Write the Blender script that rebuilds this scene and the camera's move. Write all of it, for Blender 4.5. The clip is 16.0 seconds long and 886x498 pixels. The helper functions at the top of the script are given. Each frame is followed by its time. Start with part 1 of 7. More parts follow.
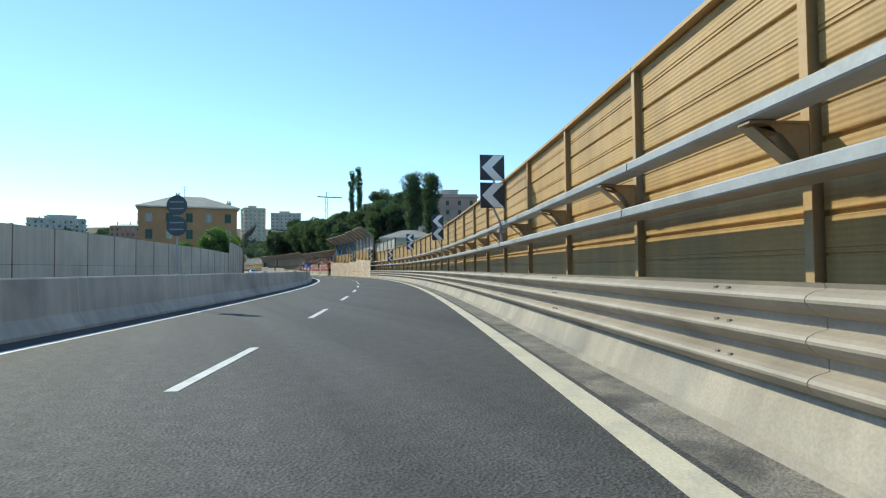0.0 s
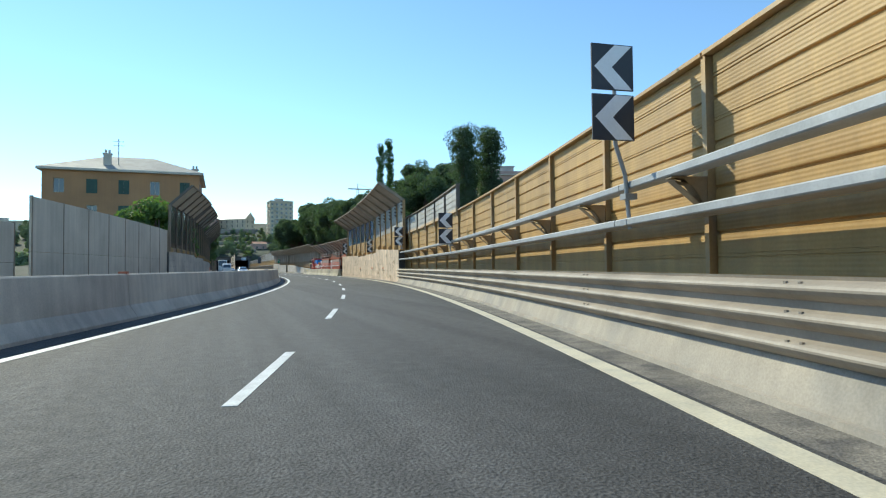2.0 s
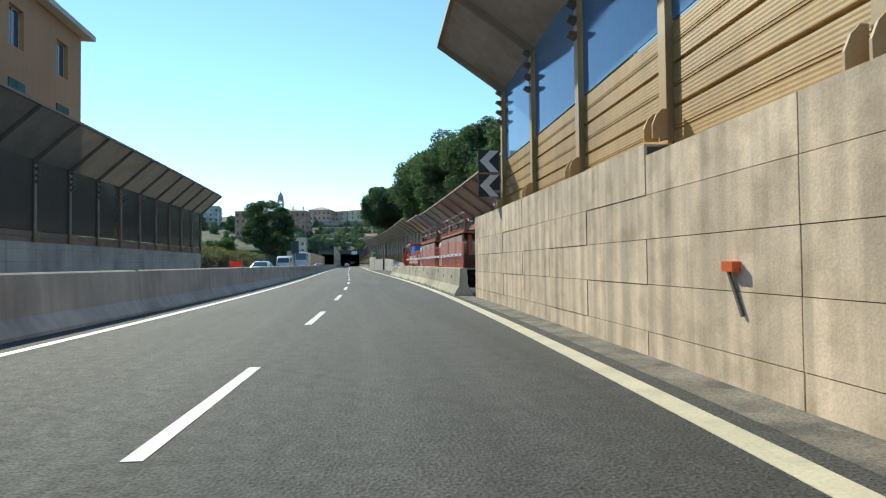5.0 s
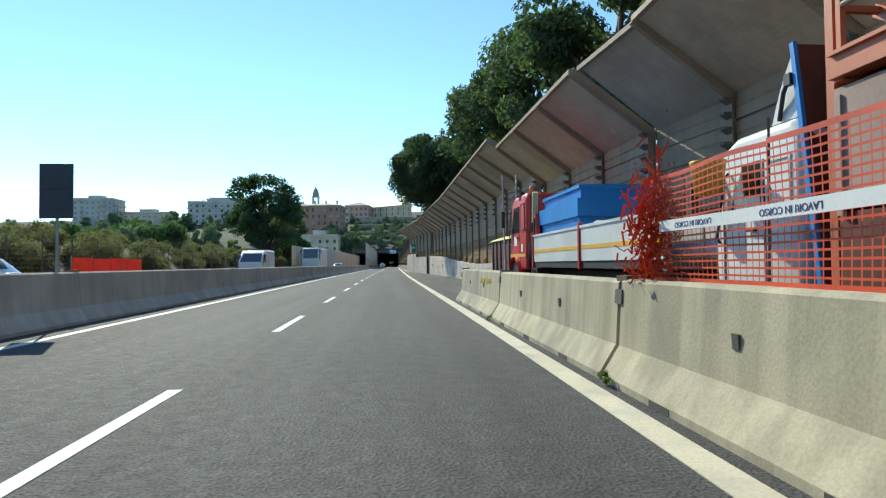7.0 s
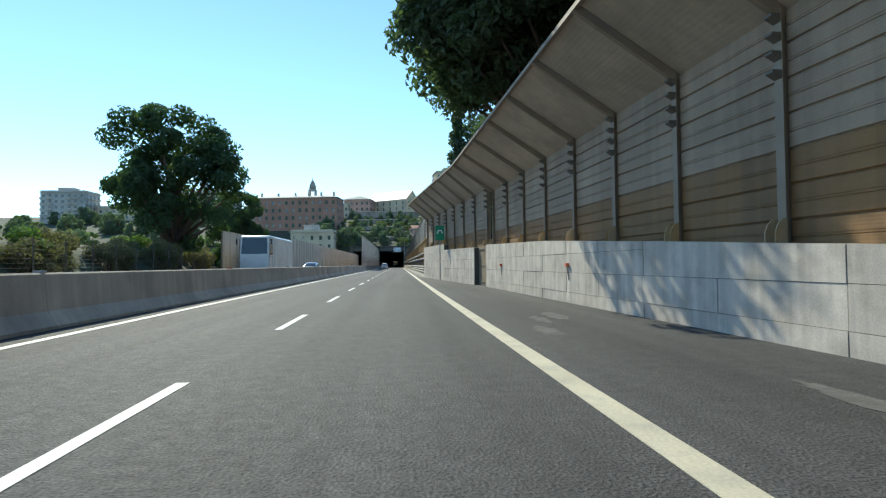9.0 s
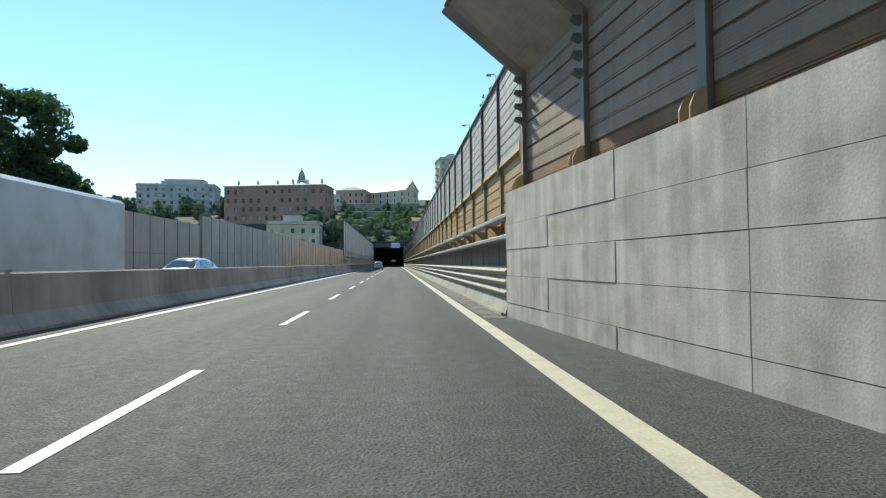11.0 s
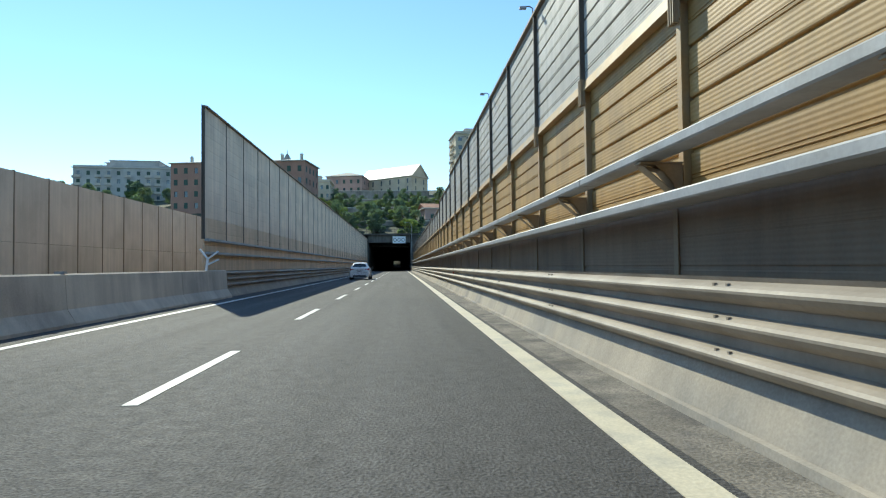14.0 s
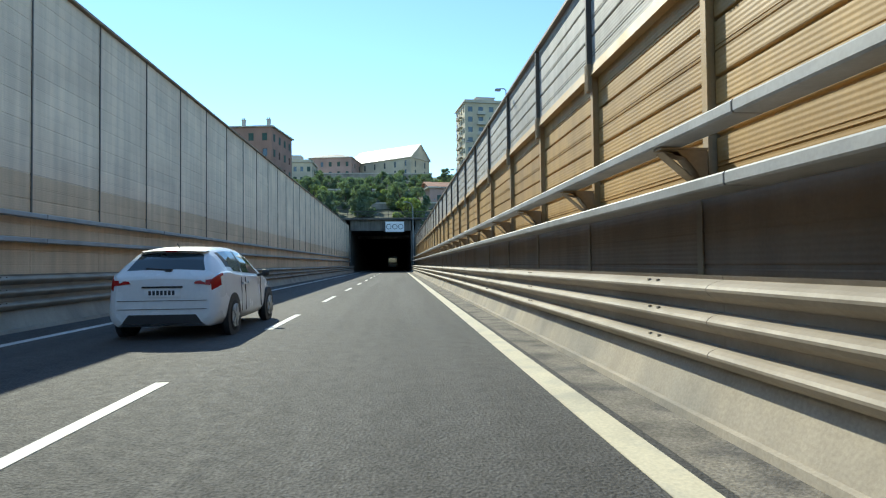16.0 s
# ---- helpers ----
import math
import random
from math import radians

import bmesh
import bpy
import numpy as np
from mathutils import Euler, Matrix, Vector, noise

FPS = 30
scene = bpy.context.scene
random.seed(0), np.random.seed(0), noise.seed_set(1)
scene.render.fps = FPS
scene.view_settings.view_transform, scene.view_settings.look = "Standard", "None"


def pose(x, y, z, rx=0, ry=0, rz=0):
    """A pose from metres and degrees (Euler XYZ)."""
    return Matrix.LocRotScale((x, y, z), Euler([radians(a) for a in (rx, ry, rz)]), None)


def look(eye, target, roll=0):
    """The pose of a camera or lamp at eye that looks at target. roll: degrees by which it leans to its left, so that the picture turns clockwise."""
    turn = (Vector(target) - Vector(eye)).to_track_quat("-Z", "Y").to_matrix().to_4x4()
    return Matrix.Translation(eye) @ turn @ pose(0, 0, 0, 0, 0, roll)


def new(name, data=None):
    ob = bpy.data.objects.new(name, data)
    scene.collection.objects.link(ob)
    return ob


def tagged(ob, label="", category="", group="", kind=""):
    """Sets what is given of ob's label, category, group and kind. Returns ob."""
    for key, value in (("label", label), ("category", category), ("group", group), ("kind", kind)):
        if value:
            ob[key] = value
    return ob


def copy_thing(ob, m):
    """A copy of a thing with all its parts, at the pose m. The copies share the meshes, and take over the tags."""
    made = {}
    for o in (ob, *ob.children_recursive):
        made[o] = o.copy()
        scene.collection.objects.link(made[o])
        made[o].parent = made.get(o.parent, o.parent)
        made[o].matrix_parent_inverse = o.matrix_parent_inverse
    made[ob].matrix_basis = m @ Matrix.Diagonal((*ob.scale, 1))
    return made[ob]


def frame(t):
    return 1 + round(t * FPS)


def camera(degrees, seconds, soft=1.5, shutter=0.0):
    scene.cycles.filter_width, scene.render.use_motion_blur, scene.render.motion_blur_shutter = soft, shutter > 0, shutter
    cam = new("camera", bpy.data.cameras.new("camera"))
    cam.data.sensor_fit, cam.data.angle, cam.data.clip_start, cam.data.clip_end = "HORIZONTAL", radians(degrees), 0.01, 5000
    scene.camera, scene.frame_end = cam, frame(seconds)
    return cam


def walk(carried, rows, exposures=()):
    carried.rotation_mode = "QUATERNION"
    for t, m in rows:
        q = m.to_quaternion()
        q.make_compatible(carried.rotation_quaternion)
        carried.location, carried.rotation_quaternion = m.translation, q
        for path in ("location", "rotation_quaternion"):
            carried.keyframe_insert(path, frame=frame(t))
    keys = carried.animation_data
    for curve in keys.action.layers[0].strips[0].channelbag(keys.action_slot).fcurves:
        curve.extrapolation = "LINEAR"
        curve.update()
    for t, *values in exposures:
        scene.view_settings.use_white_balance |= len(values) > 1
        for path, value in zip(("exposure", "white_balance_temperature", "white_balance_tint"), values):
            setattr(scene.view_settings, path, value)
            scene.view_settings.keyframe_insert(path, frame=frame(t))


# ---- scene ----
# The camera: a car's eye height above the lane, along a left-hand bend into a straight.
cam = camera(75.8, 16.0, soft=1.2, shutter=0.0)
# seconds, x, y, tilt, heading
PATH = [
    (0, -25.37, 3.38, 92.00, -24.87),
    (0.5, -22.04, 12.89, 91.69, -24.44),
    (1, -18.86, 22.44, 91.90, -23.65),
    (1.5, -15.66, 31.99, 91.79, -22.49),
    (2, -12.71, 41.60, 91.78, -21.35),
    (2.5, -9.88, 51.23, 91.63, -19.69),
    (3, -7.38, 60.90, 91.70, -17.41),
    (3.5, -5.41, 70.62, 91.80, -15.05),
    (4, -3.81, 80.32, 91.15, -12.84),
    (4.5, -2.48, 89.99, 91.46, -10.74),
    (5, -1.47, 99.63, 91.44, -9.16),
    (5.5, -0.73, 109.22, 91.41, -7.81),
    (6, -0.23, 118.77, 91.38, -6.74),
    (6.5, 0.13, 128.25, 91.47, -5.73),
    (7, 0.35, 137.68, 91.51, -4.98),
    (7.5, 0.34, 147.05, 91.38, -4.69),
    (8, 0.28, 156.39, 91.49, -4.40),
    (8.5, 0.22, 165.66, 91.52, -4.42),
    (9, 0.16, 174.86, 91.53, -4.58),
    (9.5, 0.14, 184.03, 91.57, -4.22),
    (10, 0.15, 193.21, 91.51, -4.43),
    (10.5, 0.14, 202.45, 91.46, -4.61),
    (11, 0.14, 211.77, 91.40, -4.75),
    (11.5, 0.19, 221.21, 91.47, -4.78),
    (12, 0.24, 230.80, 91.46, -4.82),
    (12.5, 0.29, 240.53, 91.41, -4.88),
    (13, 0.33, 250.36, 91.70, -4.66),
    (13.5, 0.33, 260.27, 91.77, -4.42),
    (14, 0.33, 270.21, 91.67, -4.28),
    (14.5, 0.35, 280.15, 91.48, -4.33),
    (15, 0.37, 290.06, 91.62, -4.56),
    (15.5, 0.41, 299.96, 91.61, -4.67),
    (16, 0.45, 309.84, 91.52, -4.57),
]
EYE, LEAN = 1.12, -0.63
walk(cam, [(t, pose(x, y, EYE, tilt, 0, turn) @ pose(0, 0, 0, 0, 0, LEAN)) for t, x, y, tilt, turn in PATH], [(0.0, 0.4, 5950.0, -2.5), (2.0, 0.5, 5950.0, -2.5), (14.3, 0.52, 5950.0, -2.5), (16.0, 0.72, 5950.0, -2.5)])

# ---- light ----
SUN_AZ, SUN_EL = 23.6, 37.0          # degrees left of +y, and above the horizon
world = bpy.data.worlds.new("sky")
scene.world = world
world.use_nodes = True
wn = world.node_tree
sky = wn.nodes.new("ShaderNodeTexSky")
sky.sky_type, sky.sun_disc = "NISHITA", False
sky.sun_elevation, sky.sun_rotation = radians(SUN_EL), radians(-SUN_AZ)
sky.air_density, sky.dust_density, sky.ozone_density = 1.0, 0.0, 3.0
wn.nodes["Background"].inputs["Strength"].default_value = 0.15
wn.links.new(sky.outputs[0], wn.nodes["Background"].inputs["Color"])
sun_data = bpy.data.lights.new("sun", "SUN")
sun_data.energy, sun_data.angle, sun_data.color = 3.9, radians(0.55), (1.0, 0.88, 0.69)
sun = new("sun", sun_data)
sun_dir = Vector((-math.sin(radians(SUN_AZ)) * math.cos(radians(SUN_EL)), math.cos(radians(SUN_AZ)) * math.cos(radians(SUN_EL)), math.sin(radians(SUN_EL))))
sun.matrix_world = look(sun_dir * 300, (0, 0, 0))

# ---- the line of the road ----
# s: metres along the lane; d: metres to its right; z: up. The bend eases into the straight.
BEND = [-0.00015, 0.00096, 0.00207, 0.00307, 0.00366, 0.00372, 0.00318, 0.00214, 0.00093, 0.00001, -0.00031, -0.00019, -0.00001, -0.00000, -0.00005, -0.00000, 0.00005, 0.00006, 0.00001, -0.00000, -0.00000, -0.00000]
S_GRID = np.arange(-120.0, 440.0, 0.5)
_k = np.interp(S_GRID, np.arange(-20, 420, 20.0), BEND)
_k[S_GRID < -20] = 0.0
S_TURN = np.cumsum(_k) * 0.5
_i = int(np.searchsorted(S_GRID, 330))
S_TURN -= S_TURN[_i]
S_X, S_Y = np.cumsum(-np.sin(S_TURN)) * 0.5, np.cumsum(np.cos(S_TURN)) * 0.5
S_X -= S_X[_i]
S_Y -= S_Y[_i] - 330


def heading(s):
    return float(np.interp(s, S_GRID, S_TURN))


def road(s, d=0.0, z=0.0):
    if s > 430:
        return Vector((d, s, z))
    a = heading(s)
    return Vector((float(np.interp(s, S_GRID, S_X)) + d * math.cos(a), float(np.interp(s, S_GRID, S_Y)) + d * math.sin(a), z))


def at(s, d=0.0, z=0.0, turn=0.0):
    """The pose of a thing on the road: its y runs along the road, its x to the right."""
    p = road(s, d, z)
    return pose(p.x, p.y, p.z, 0, 0, math.degrees(heading(min(s, 430))) + turn)


# ---- mesh tools ----
class Geo:
    """Gathers vertices and faces of one mesh."""

    def __init__(self):
        self.v, self.f, self.mi = [], [], []

    def quad(self, a, b, c, d, m=0):
        n = len(self.v)
        self.v += [tuple(a), tuple(b), tuple(c), tuple(d)]
        self.f.append((n, n + 1, n + 2, n + 3))
        self.mi.append(m)

    def hexa(self, p, m=0):
        """Eight corners: the lower four counterclockwise from above, then the upper four."""
        n = len(self.v)
        self.v += [tuple(q) for q in p]
        for q in ((3, 2, 1, 0), (4, 5, 6, 7), (0, 1, 5, 4), (1, 2, 6, 5), (2, 3, 7, 6), (3, 0, 4, 7)):
            self.f.append(tuple(n + i for i in q))
            self.mi.append(m)

    def box(self, x0, x1, y0, y1, z0, z1, m=0):
        self.hexa([(x0, y0, z0), (x1, y0, z0), (x1, y1, z0), (x0, y1, z0), (x0, y0, z1), (x1, y0, z1), (x1, y1, z1), (x0, y1, z1)], m)

    def bar(self, a, b, w, h=None, m=0):
        """A square bar from a to b."""
        a, b, h = Vector(a), Vector(b), h or w
        y = (b - a).normalized()
        x = y.cross(Vector((0, 0, 1)))
        x = Vector((1, 0, 0)) if x.length < 1e-3 else x.normalized()
        z = x.cross(y)
        c = [(-w / 2, -h / 2), (w / 2, -h / 2), (w / 2, h / 2), (-w / 2, h / 2)]
        p = [a + x * i + z * j for i, j in c] + [b + x * i + z * j for i, j in c]
        self.hexa(p, m)

    def tube(self, pts, radii, n=8, m=0, cap=True):
        """A round tube along points."""
        pts = [Vector(p) for p in pts]
        radii = radii if isinstance(radii, (list, tuple)) else [radii] * len(pts)
        base = len(self.v)
        for i, p in enumerate(pts):
            y = (pts[min(i + 1, len(pts) - 1)] - pts[max(i - 1, 0)]).normalized()
            x = y.cross(Vector((0, 0, 1)))
            x = y.cross(Vector((0, 1, 0))).normalized() if x.length < 0.05 else x.normalized()
            z = x.cross(y)
            for k in range(n):
                a = 2 * math.pi * k / n
                self.v.append(tuple(p + (x * math.cos(a) + z * math.sin(a)) * radii[i]))
        for i in range(len(pts) - 1):
            for k in range(n):
                a, b = base + i * n + k, base + i * n + (k + 1) % n
                self.f.append((a, b, b + n, a + n))
                self.mi.append(m)
        if cap:
            self.f += [tuple(base + k for k in range(n))[::-1], tuple(base + (len(pts) - 1) * n + k for k in range(n))]
            self.mi += [m, m]

    def sheet(self, rings, closed=False, m=0, caps=False):
        """A skin through rings of equal length."""
        base, n = len(self.v), len(rings[0])
        for r in rings:
            self.v += [tuple(p) for p in r]
        for i in range(len(rings) - 1):
            for k in range(n if closed else n - 1):
                a, b = base + i * n + k, base + i * n + (k + 1) % n
                self.f.append((a, b, b + n, a + n))
                self.mi.append(m)
        if caps:
            self.f += [tuple(base + k for k in range(n))[::-1], tuple(base + (len(rings) - 1) * n + k for k in range(n))]
            self.mi += [m, m]

    def sweep(self, prof, s0, s1, step=2.0, m=0, side=1):
        """A closed profile of (d, z) along the road."""
        count = max(1, int(math.ceil((s1 - s0) / step)))
        prof = prof if side > 0 else prof[::-1]
        self.sheet([[road(s0 + (s1 - s0) * i / count, d, z) for d, z in prof] for i in range(count + 1)], True, m, True)

    def mesh(self, name, mats, smooth=False):
        me = bpy.data.meshes.new(name)
        me.from_pydata(self.v, [], self.f)
        for mat in mats if isinstance(mats, (list, tuple)) else [mats]:
            me.materials.append(mat)
        me.polygons.foreach_set("material_index", self.mi)
        me.polygons.foreach_set("use_smooth", [smooth] * len(self.f))
        me.update()
        bm = bmesh.new()
        bm.from_mesh(me)
        bmesh.ops.recalc_face_normals(bm, faces=bm.faces)
        bm.to_mesh(me)
        bm.free()
        return me


def thing(name, m=None, label="", category="", group="", kind=""):
    """An Empty that parents the parts of a thing."""
    ob = new(name)
    ob.empty_display_size = 0.2
    if m is not None:
        ob.matrix_world = m
    return tagged(ob, label, category, group, kind)


def part(name, geo, mats, parent=None, label="", m=None, smooth=False, kind=""):
    """One mesh object, under a thing or a part; geo is a Geo or a mesh to share."""
    me = geo if isinstance(geo, bpy.types.Mesh) else geo.mesh(name, mats, smooth)
    ob = new(name, me)
    if parent is not None:
        ob.parent = parent
    if m is not None:
        ob.matrix_basis = m
    return tagged(ob, label, "", "", kind)


# ---- materials ----
def material(name, base, rough=0.8, metal=0.0, noise_scale=2.0, noise_amount=0.15, fine_scale=60.0, fine_amount=0.08, bump=0.15, second=None, second_scale=0.6, second_amount=0.5, piece=0.0, streak=0.0, spec=0.5, track=0.0):
    """A surface with stains (large noise), grain (fine noise), relief, a second colour in patches, vertical streaks, and a shade of its own for each piece."""
    mat = bpy.data.materials.new(name)
    mat.use_nodes = True
    nt = mat.node_tree
    bsdf = nt.nodes["Principled BSDF"]
    bsdf.inputs["Roughness"].default_value, bsdf.inputs["Metallic"].default_value = rough, metal
    bsdf.inputs["Specular IOR Level"].default_value = spec
    geo_node = nt.nodes.new("ShaderNodeNewGeometry")
    pos = geo_node.outputs["Position"]

    def tex(scale, detail=4.0, vec=None):
        t = nt.nodes.new("ShaderNodeTexNoise")
        t.inputs["Scale"].default_value, t.inputs["Detail"].default_value = scale, detail
        nt.links.new(vec or pos, t.inputs["Vector"])
        return t.outputs[0]

    def ramp(value, lo, hi, a, b):
        r = nt.nodes.new("ShaderNodeMapRange")
        for i, v in enumerate((lo, hi, a, b)):
            r.inputs[i + 1].default_value = v
        nt.links.new(value, r.inputs[0])
        return r.outputs[0]

    def mixed(kind, fac, a, b):
        mx = nt.nodes.new("ShaderNodeMix")
        mx.data_type, mx.blend_type = "RGBA", kind
        for sock, v in ((mx.inputs[0], fac), (mx.inputs[6], a), (mx.inputs[7], b)):
            if isinstance(v, bpy.types.NodeSocket):
                nt.links.new(v, sock)
            elif isinstance(v, (int, float)):
                sock.default_value = v
            else:
                sock.default_value = (*v, 1)
        return mx.outputs[2]

    def grey(value):
        c = nt.nodes.new("ShaderNodeCombineColor")
        for i in range(3):
            nt.links.new(value, c.inputs[i])
        return c.outputs[0]

    col = mixed("MIX", 0.0, base, base)
    if second:
        col = mixed("MIX", ramp(tex(second_scale, 5), 0.48, 0.48 + 0.25 * (1.01 - second_amount), 0, 1), base, second)
    col = mixed("MULTIPLY", 1.0, col, grey(ramp(tex(noise_scale), 0.3, 0.7, 1 - noise_amount, 1 + noise_amount)))
    fine = tex(fine_scale, 3)
    col = mixed("MULTIPLY", 1.0, col, grey(ramp(fine, 0.3, 0.7, 1 - fine_amount, 1 + fine_amount)))
    if streak:
        mp = nt.nodes.new("ShaderNodeMapping")
        mp.inputs["Scale"].default_value = (4.2, 4.2, 0.22)
        nt.links.new(pos, mp.inputs[0])
        col = mixed("MULTIPLY", 1.0, col, grey(ramp(tex(1.0, 5, mp.outputs[0]), 0.4, 0.62, 1 - streak, 1.0)))
    if track:
        mp = nt.nodes.new("ShaderNodeMapping")
        mp.inputs["Scale"].default_value = (1.3, 0.035, 1.0)
        nt.links.new(pos, mp.inputs[0])
        col = mixed("MULTIPLY", 1.0, col, grey(ramp(tex(1.0, 4, mp.outputs[0]), 0.32, 0.68, 1 - track, 1 + track)))
    if piece:
        info = nt.nodes.new("ShaderNodeObjectInfo")
        col = mixed("MULTIPLY", 1.0, col, grey(ramp(info.outputs["Random"], 0, 1, 1 - piece, 1 + piece)))
    nt.links.new(col, bsdf.inputs["Base Color"])
    nt.links.new(ramp(tex(noise_scale * 1.7), 0.3, 0.7, max(0.02, rough - 0.06), min(1, rough + 0.06)), bsdf.inputs["Roughness"])
    if bump:
        b = nt.nodes.new("ShaderNodeBump")
        b.inputs["Strength"].default_value, b.inputs["Distance"].default_value = bump, 0.02
        nt.links.new(fine, b.inputs["Height"])
        nt.links.new(b.outputs[0], bsdf.inputs["Normal"])
    return mat


def glass(name, tint=(0.5, 0.55, 0.6), rough=0.05):
    mat = material(name, tint, rough, 0.0, 1.0, 0.05, 8.0, 0.02, 0.0)
    mat.node_tree.nodes["Principled BSDF"].inputs["Specular IOR Level"].default_value = 0.9
    return mat


def translucent(mat, color, share):
    """Lets a share of the light through a thin sheet."""
    nt = mat.node_tree
    tr = nt.nodes.new("ShaderNodeBsdfTranslucent")
    tr.inputs["Color"].default_value = (*color, 1)
    mx = nt.nodes.new("ShaderNodeMixShader")
    mx.inputs[0].default_value = share
    nt.links.new(nt.nodes["Principled BSDF"].outputs[0], mx.inputs[1])
    nt.links.new(tr.outputs[0], mx.inputs[2])
    nt.links.new(mx.outputs[0], nt.nodes["Material Output"].inputs[0])
    return mat


def ribbed(mat, per_metre, depth):
    """Adds fine level ribs to a panel's surface."""
    nt = mat.node_tree
    bsdf = nt.nodes["Principled BSDF"]
    g = nt.nodes.new("ShaderNodeNewGeometry")
    sep = nt.nodes.new("ShaderNodeSeparateXYZ")
    nt.links.new(g.outputs["Position"], sep.inputs[0])
    mul = nt.nodes.new("ShaderNodeMath")
    mul.operation = "MULTIPLY"
    mul.inputs[1].default_value = per_metre * 2 * math.pi
    nt.links.new(sep.outputs["Z"], mul.inputs[0])
    sn = nt.nodes.new("ShaderNodeMath")
    sn.operation = "SINE"
    nt.links.new(mul.outputs[0], sn.inputs[0])
    b = nt.nodes.new("ShaderNodeBump")
    b.inputs["Strength"].default_value, b.inputs["Distance"].default_value = 0.15, depth
    nt.links.new(sn.outputs[0], b.inputs["Height"])
    nt.links.new(b.outputs[0], bsdf.inputs["Normal"])
    return mat


ASPHALT = material("asphalt", (0.066, 0.063, 0.061), 0.82, 0, 5.0, 0.16, 42, 0.6, 0.8, (0.055, 0.054, 0.053), 0.12, 0.3, spec=0.4, track=0.24)
PAINT_WHITE = material("worn_white_road_paint", (0.6, 0.6, 0.57), 0.6, 0, 1.2, 0.1, 40, 0.1, 0.2, (0.5, 0.49, 0.46), 3.0, 0.3)
PAINT_CREAM = material("worn_cream_road_paint", (0.6, 0.54, 0.4), 0.6, 0, 1.2, 0.1, 40, 0.1, 0.2, (0.5, 0.46, 0.36), 3.0, 0.3)
CONCRETE = material("weathered_concrete", (0.6, 0.52, 0.41), 0.9, 0, 0.7, 0.12, 45, 0.1, 0.12, (0.47, 0.4, 0.32), 0.5, 0.4, 0.04, 0.14)
CONCRETE_PALE = material("pale_cast_concrete", (0.4, 0.35, 0.28), 0.9, 0, 0.9, 0.12, 45, 0.1, 0.1, (0.3, 0.275, 0.235), 0.7, 0.4, 0.04, 0.1)
CONCRETE_CREAM = material("cream_concrete_block", (0.5, 0.44, 0.31), 0.9, 0, 0.7, 0.13, 45, 0.1, 0.12, (0.37, 0.33, 0.25), 0.6, 0.35, 0.06, 0.25)
GALV = material("galvanised_steel", (0.36, 0.36, 0.36), 0.55, 0.2, 3, 0.1, 30, 0.06, 0.05, (0.29, 0.29, 0.28), 1.0, 0.3)
RAIL = material("weathered_zinc_rail", (0.33, 0.28, 0.22), 0.65, 0.0, 2, 0.12, 30, 0.06, 0.05, (0.26, 0.22, 0.17), 0.8, 0.35)
TAN = ribbed(material("tan_panel", (0.46, 0.28, 0.092), 0.6, 0.0, 0.8, 0.1, 30, 0.06, 0.0, (0.39, 0.235, 0.078), 0.7, 0.3, 0.07, 0.12), 22, 0.006)
TAN_POST = material("tan_painted_steel", (0.46, 0.29, 0.12), 0.6, 0.0, 1.5, 0.1, 30, 0.06, 0.05, (0.4, 0.3, 0.18), 1.2, 0.3)
GREY_PANEL = ribbed(material("grey_panel", (0.45, 0.42, 0.37), 0.65, 0.0, 0.8, 0.08, 30, 0.05, 0.0, (0.37, 0.345, 0.3), 0.6, 0.3, 0.05, 0.15), 22, 0.006)
GREY_STEEL = material("grey_brown_steel", (0.27, 0.21, 0.15), 0.65, 0.1, 1.5, 0.12, 30, 0.06, 0.05)
CANOPY = ribbed(material("taupe_canopy_panel", (0.46, 0.37, 0.285), 0.7, 0.0, 0.7, 0.12, 30, 0.06, 0.0, (0.38, 0.3, 0.23), 0.5, 0.4, 0.06, 0.1), 16, 0.006)
# Tan and grey panels, darkened: the canopy's shade is put into both colours.
SHADE_TAN = ribbed(material("shade_tan_panel", (0.25, 0.135, 0.047), 0.7, 0.0, 0.8, 0.12, 30, 0.06, 0.0, (0.2, 0.11, 0.042), 0.5, 0.4, 0.07, 0.15), 22, 0.004)
SHADE_TAUPE = ribbed(material("shade_taupe_panel", (0.36, 0.26, 0.175), 0.7, 0.0, 0.8, 0.12, 30, 0.06, 0.0, (0.3, 0.213, 0.143), 0.5, 0.4, 0.06, 0.15), 22, 0.004)
STAINED = material("stained_beige_concrete", (0.78, 0.61, 0.44), 0.9, 0, 1.1, 0.13, 45, 0.1, 0.12, (0.63, 0.485, 0.34), 3.1, 0.32, 0.07, 0.32)
DARK_STEEL = material("dark_brown_steel", (0.13, 0.11, 0.09), 0.6, 0.1, 1.5, 0.15, 30, 0.08, 0.05)

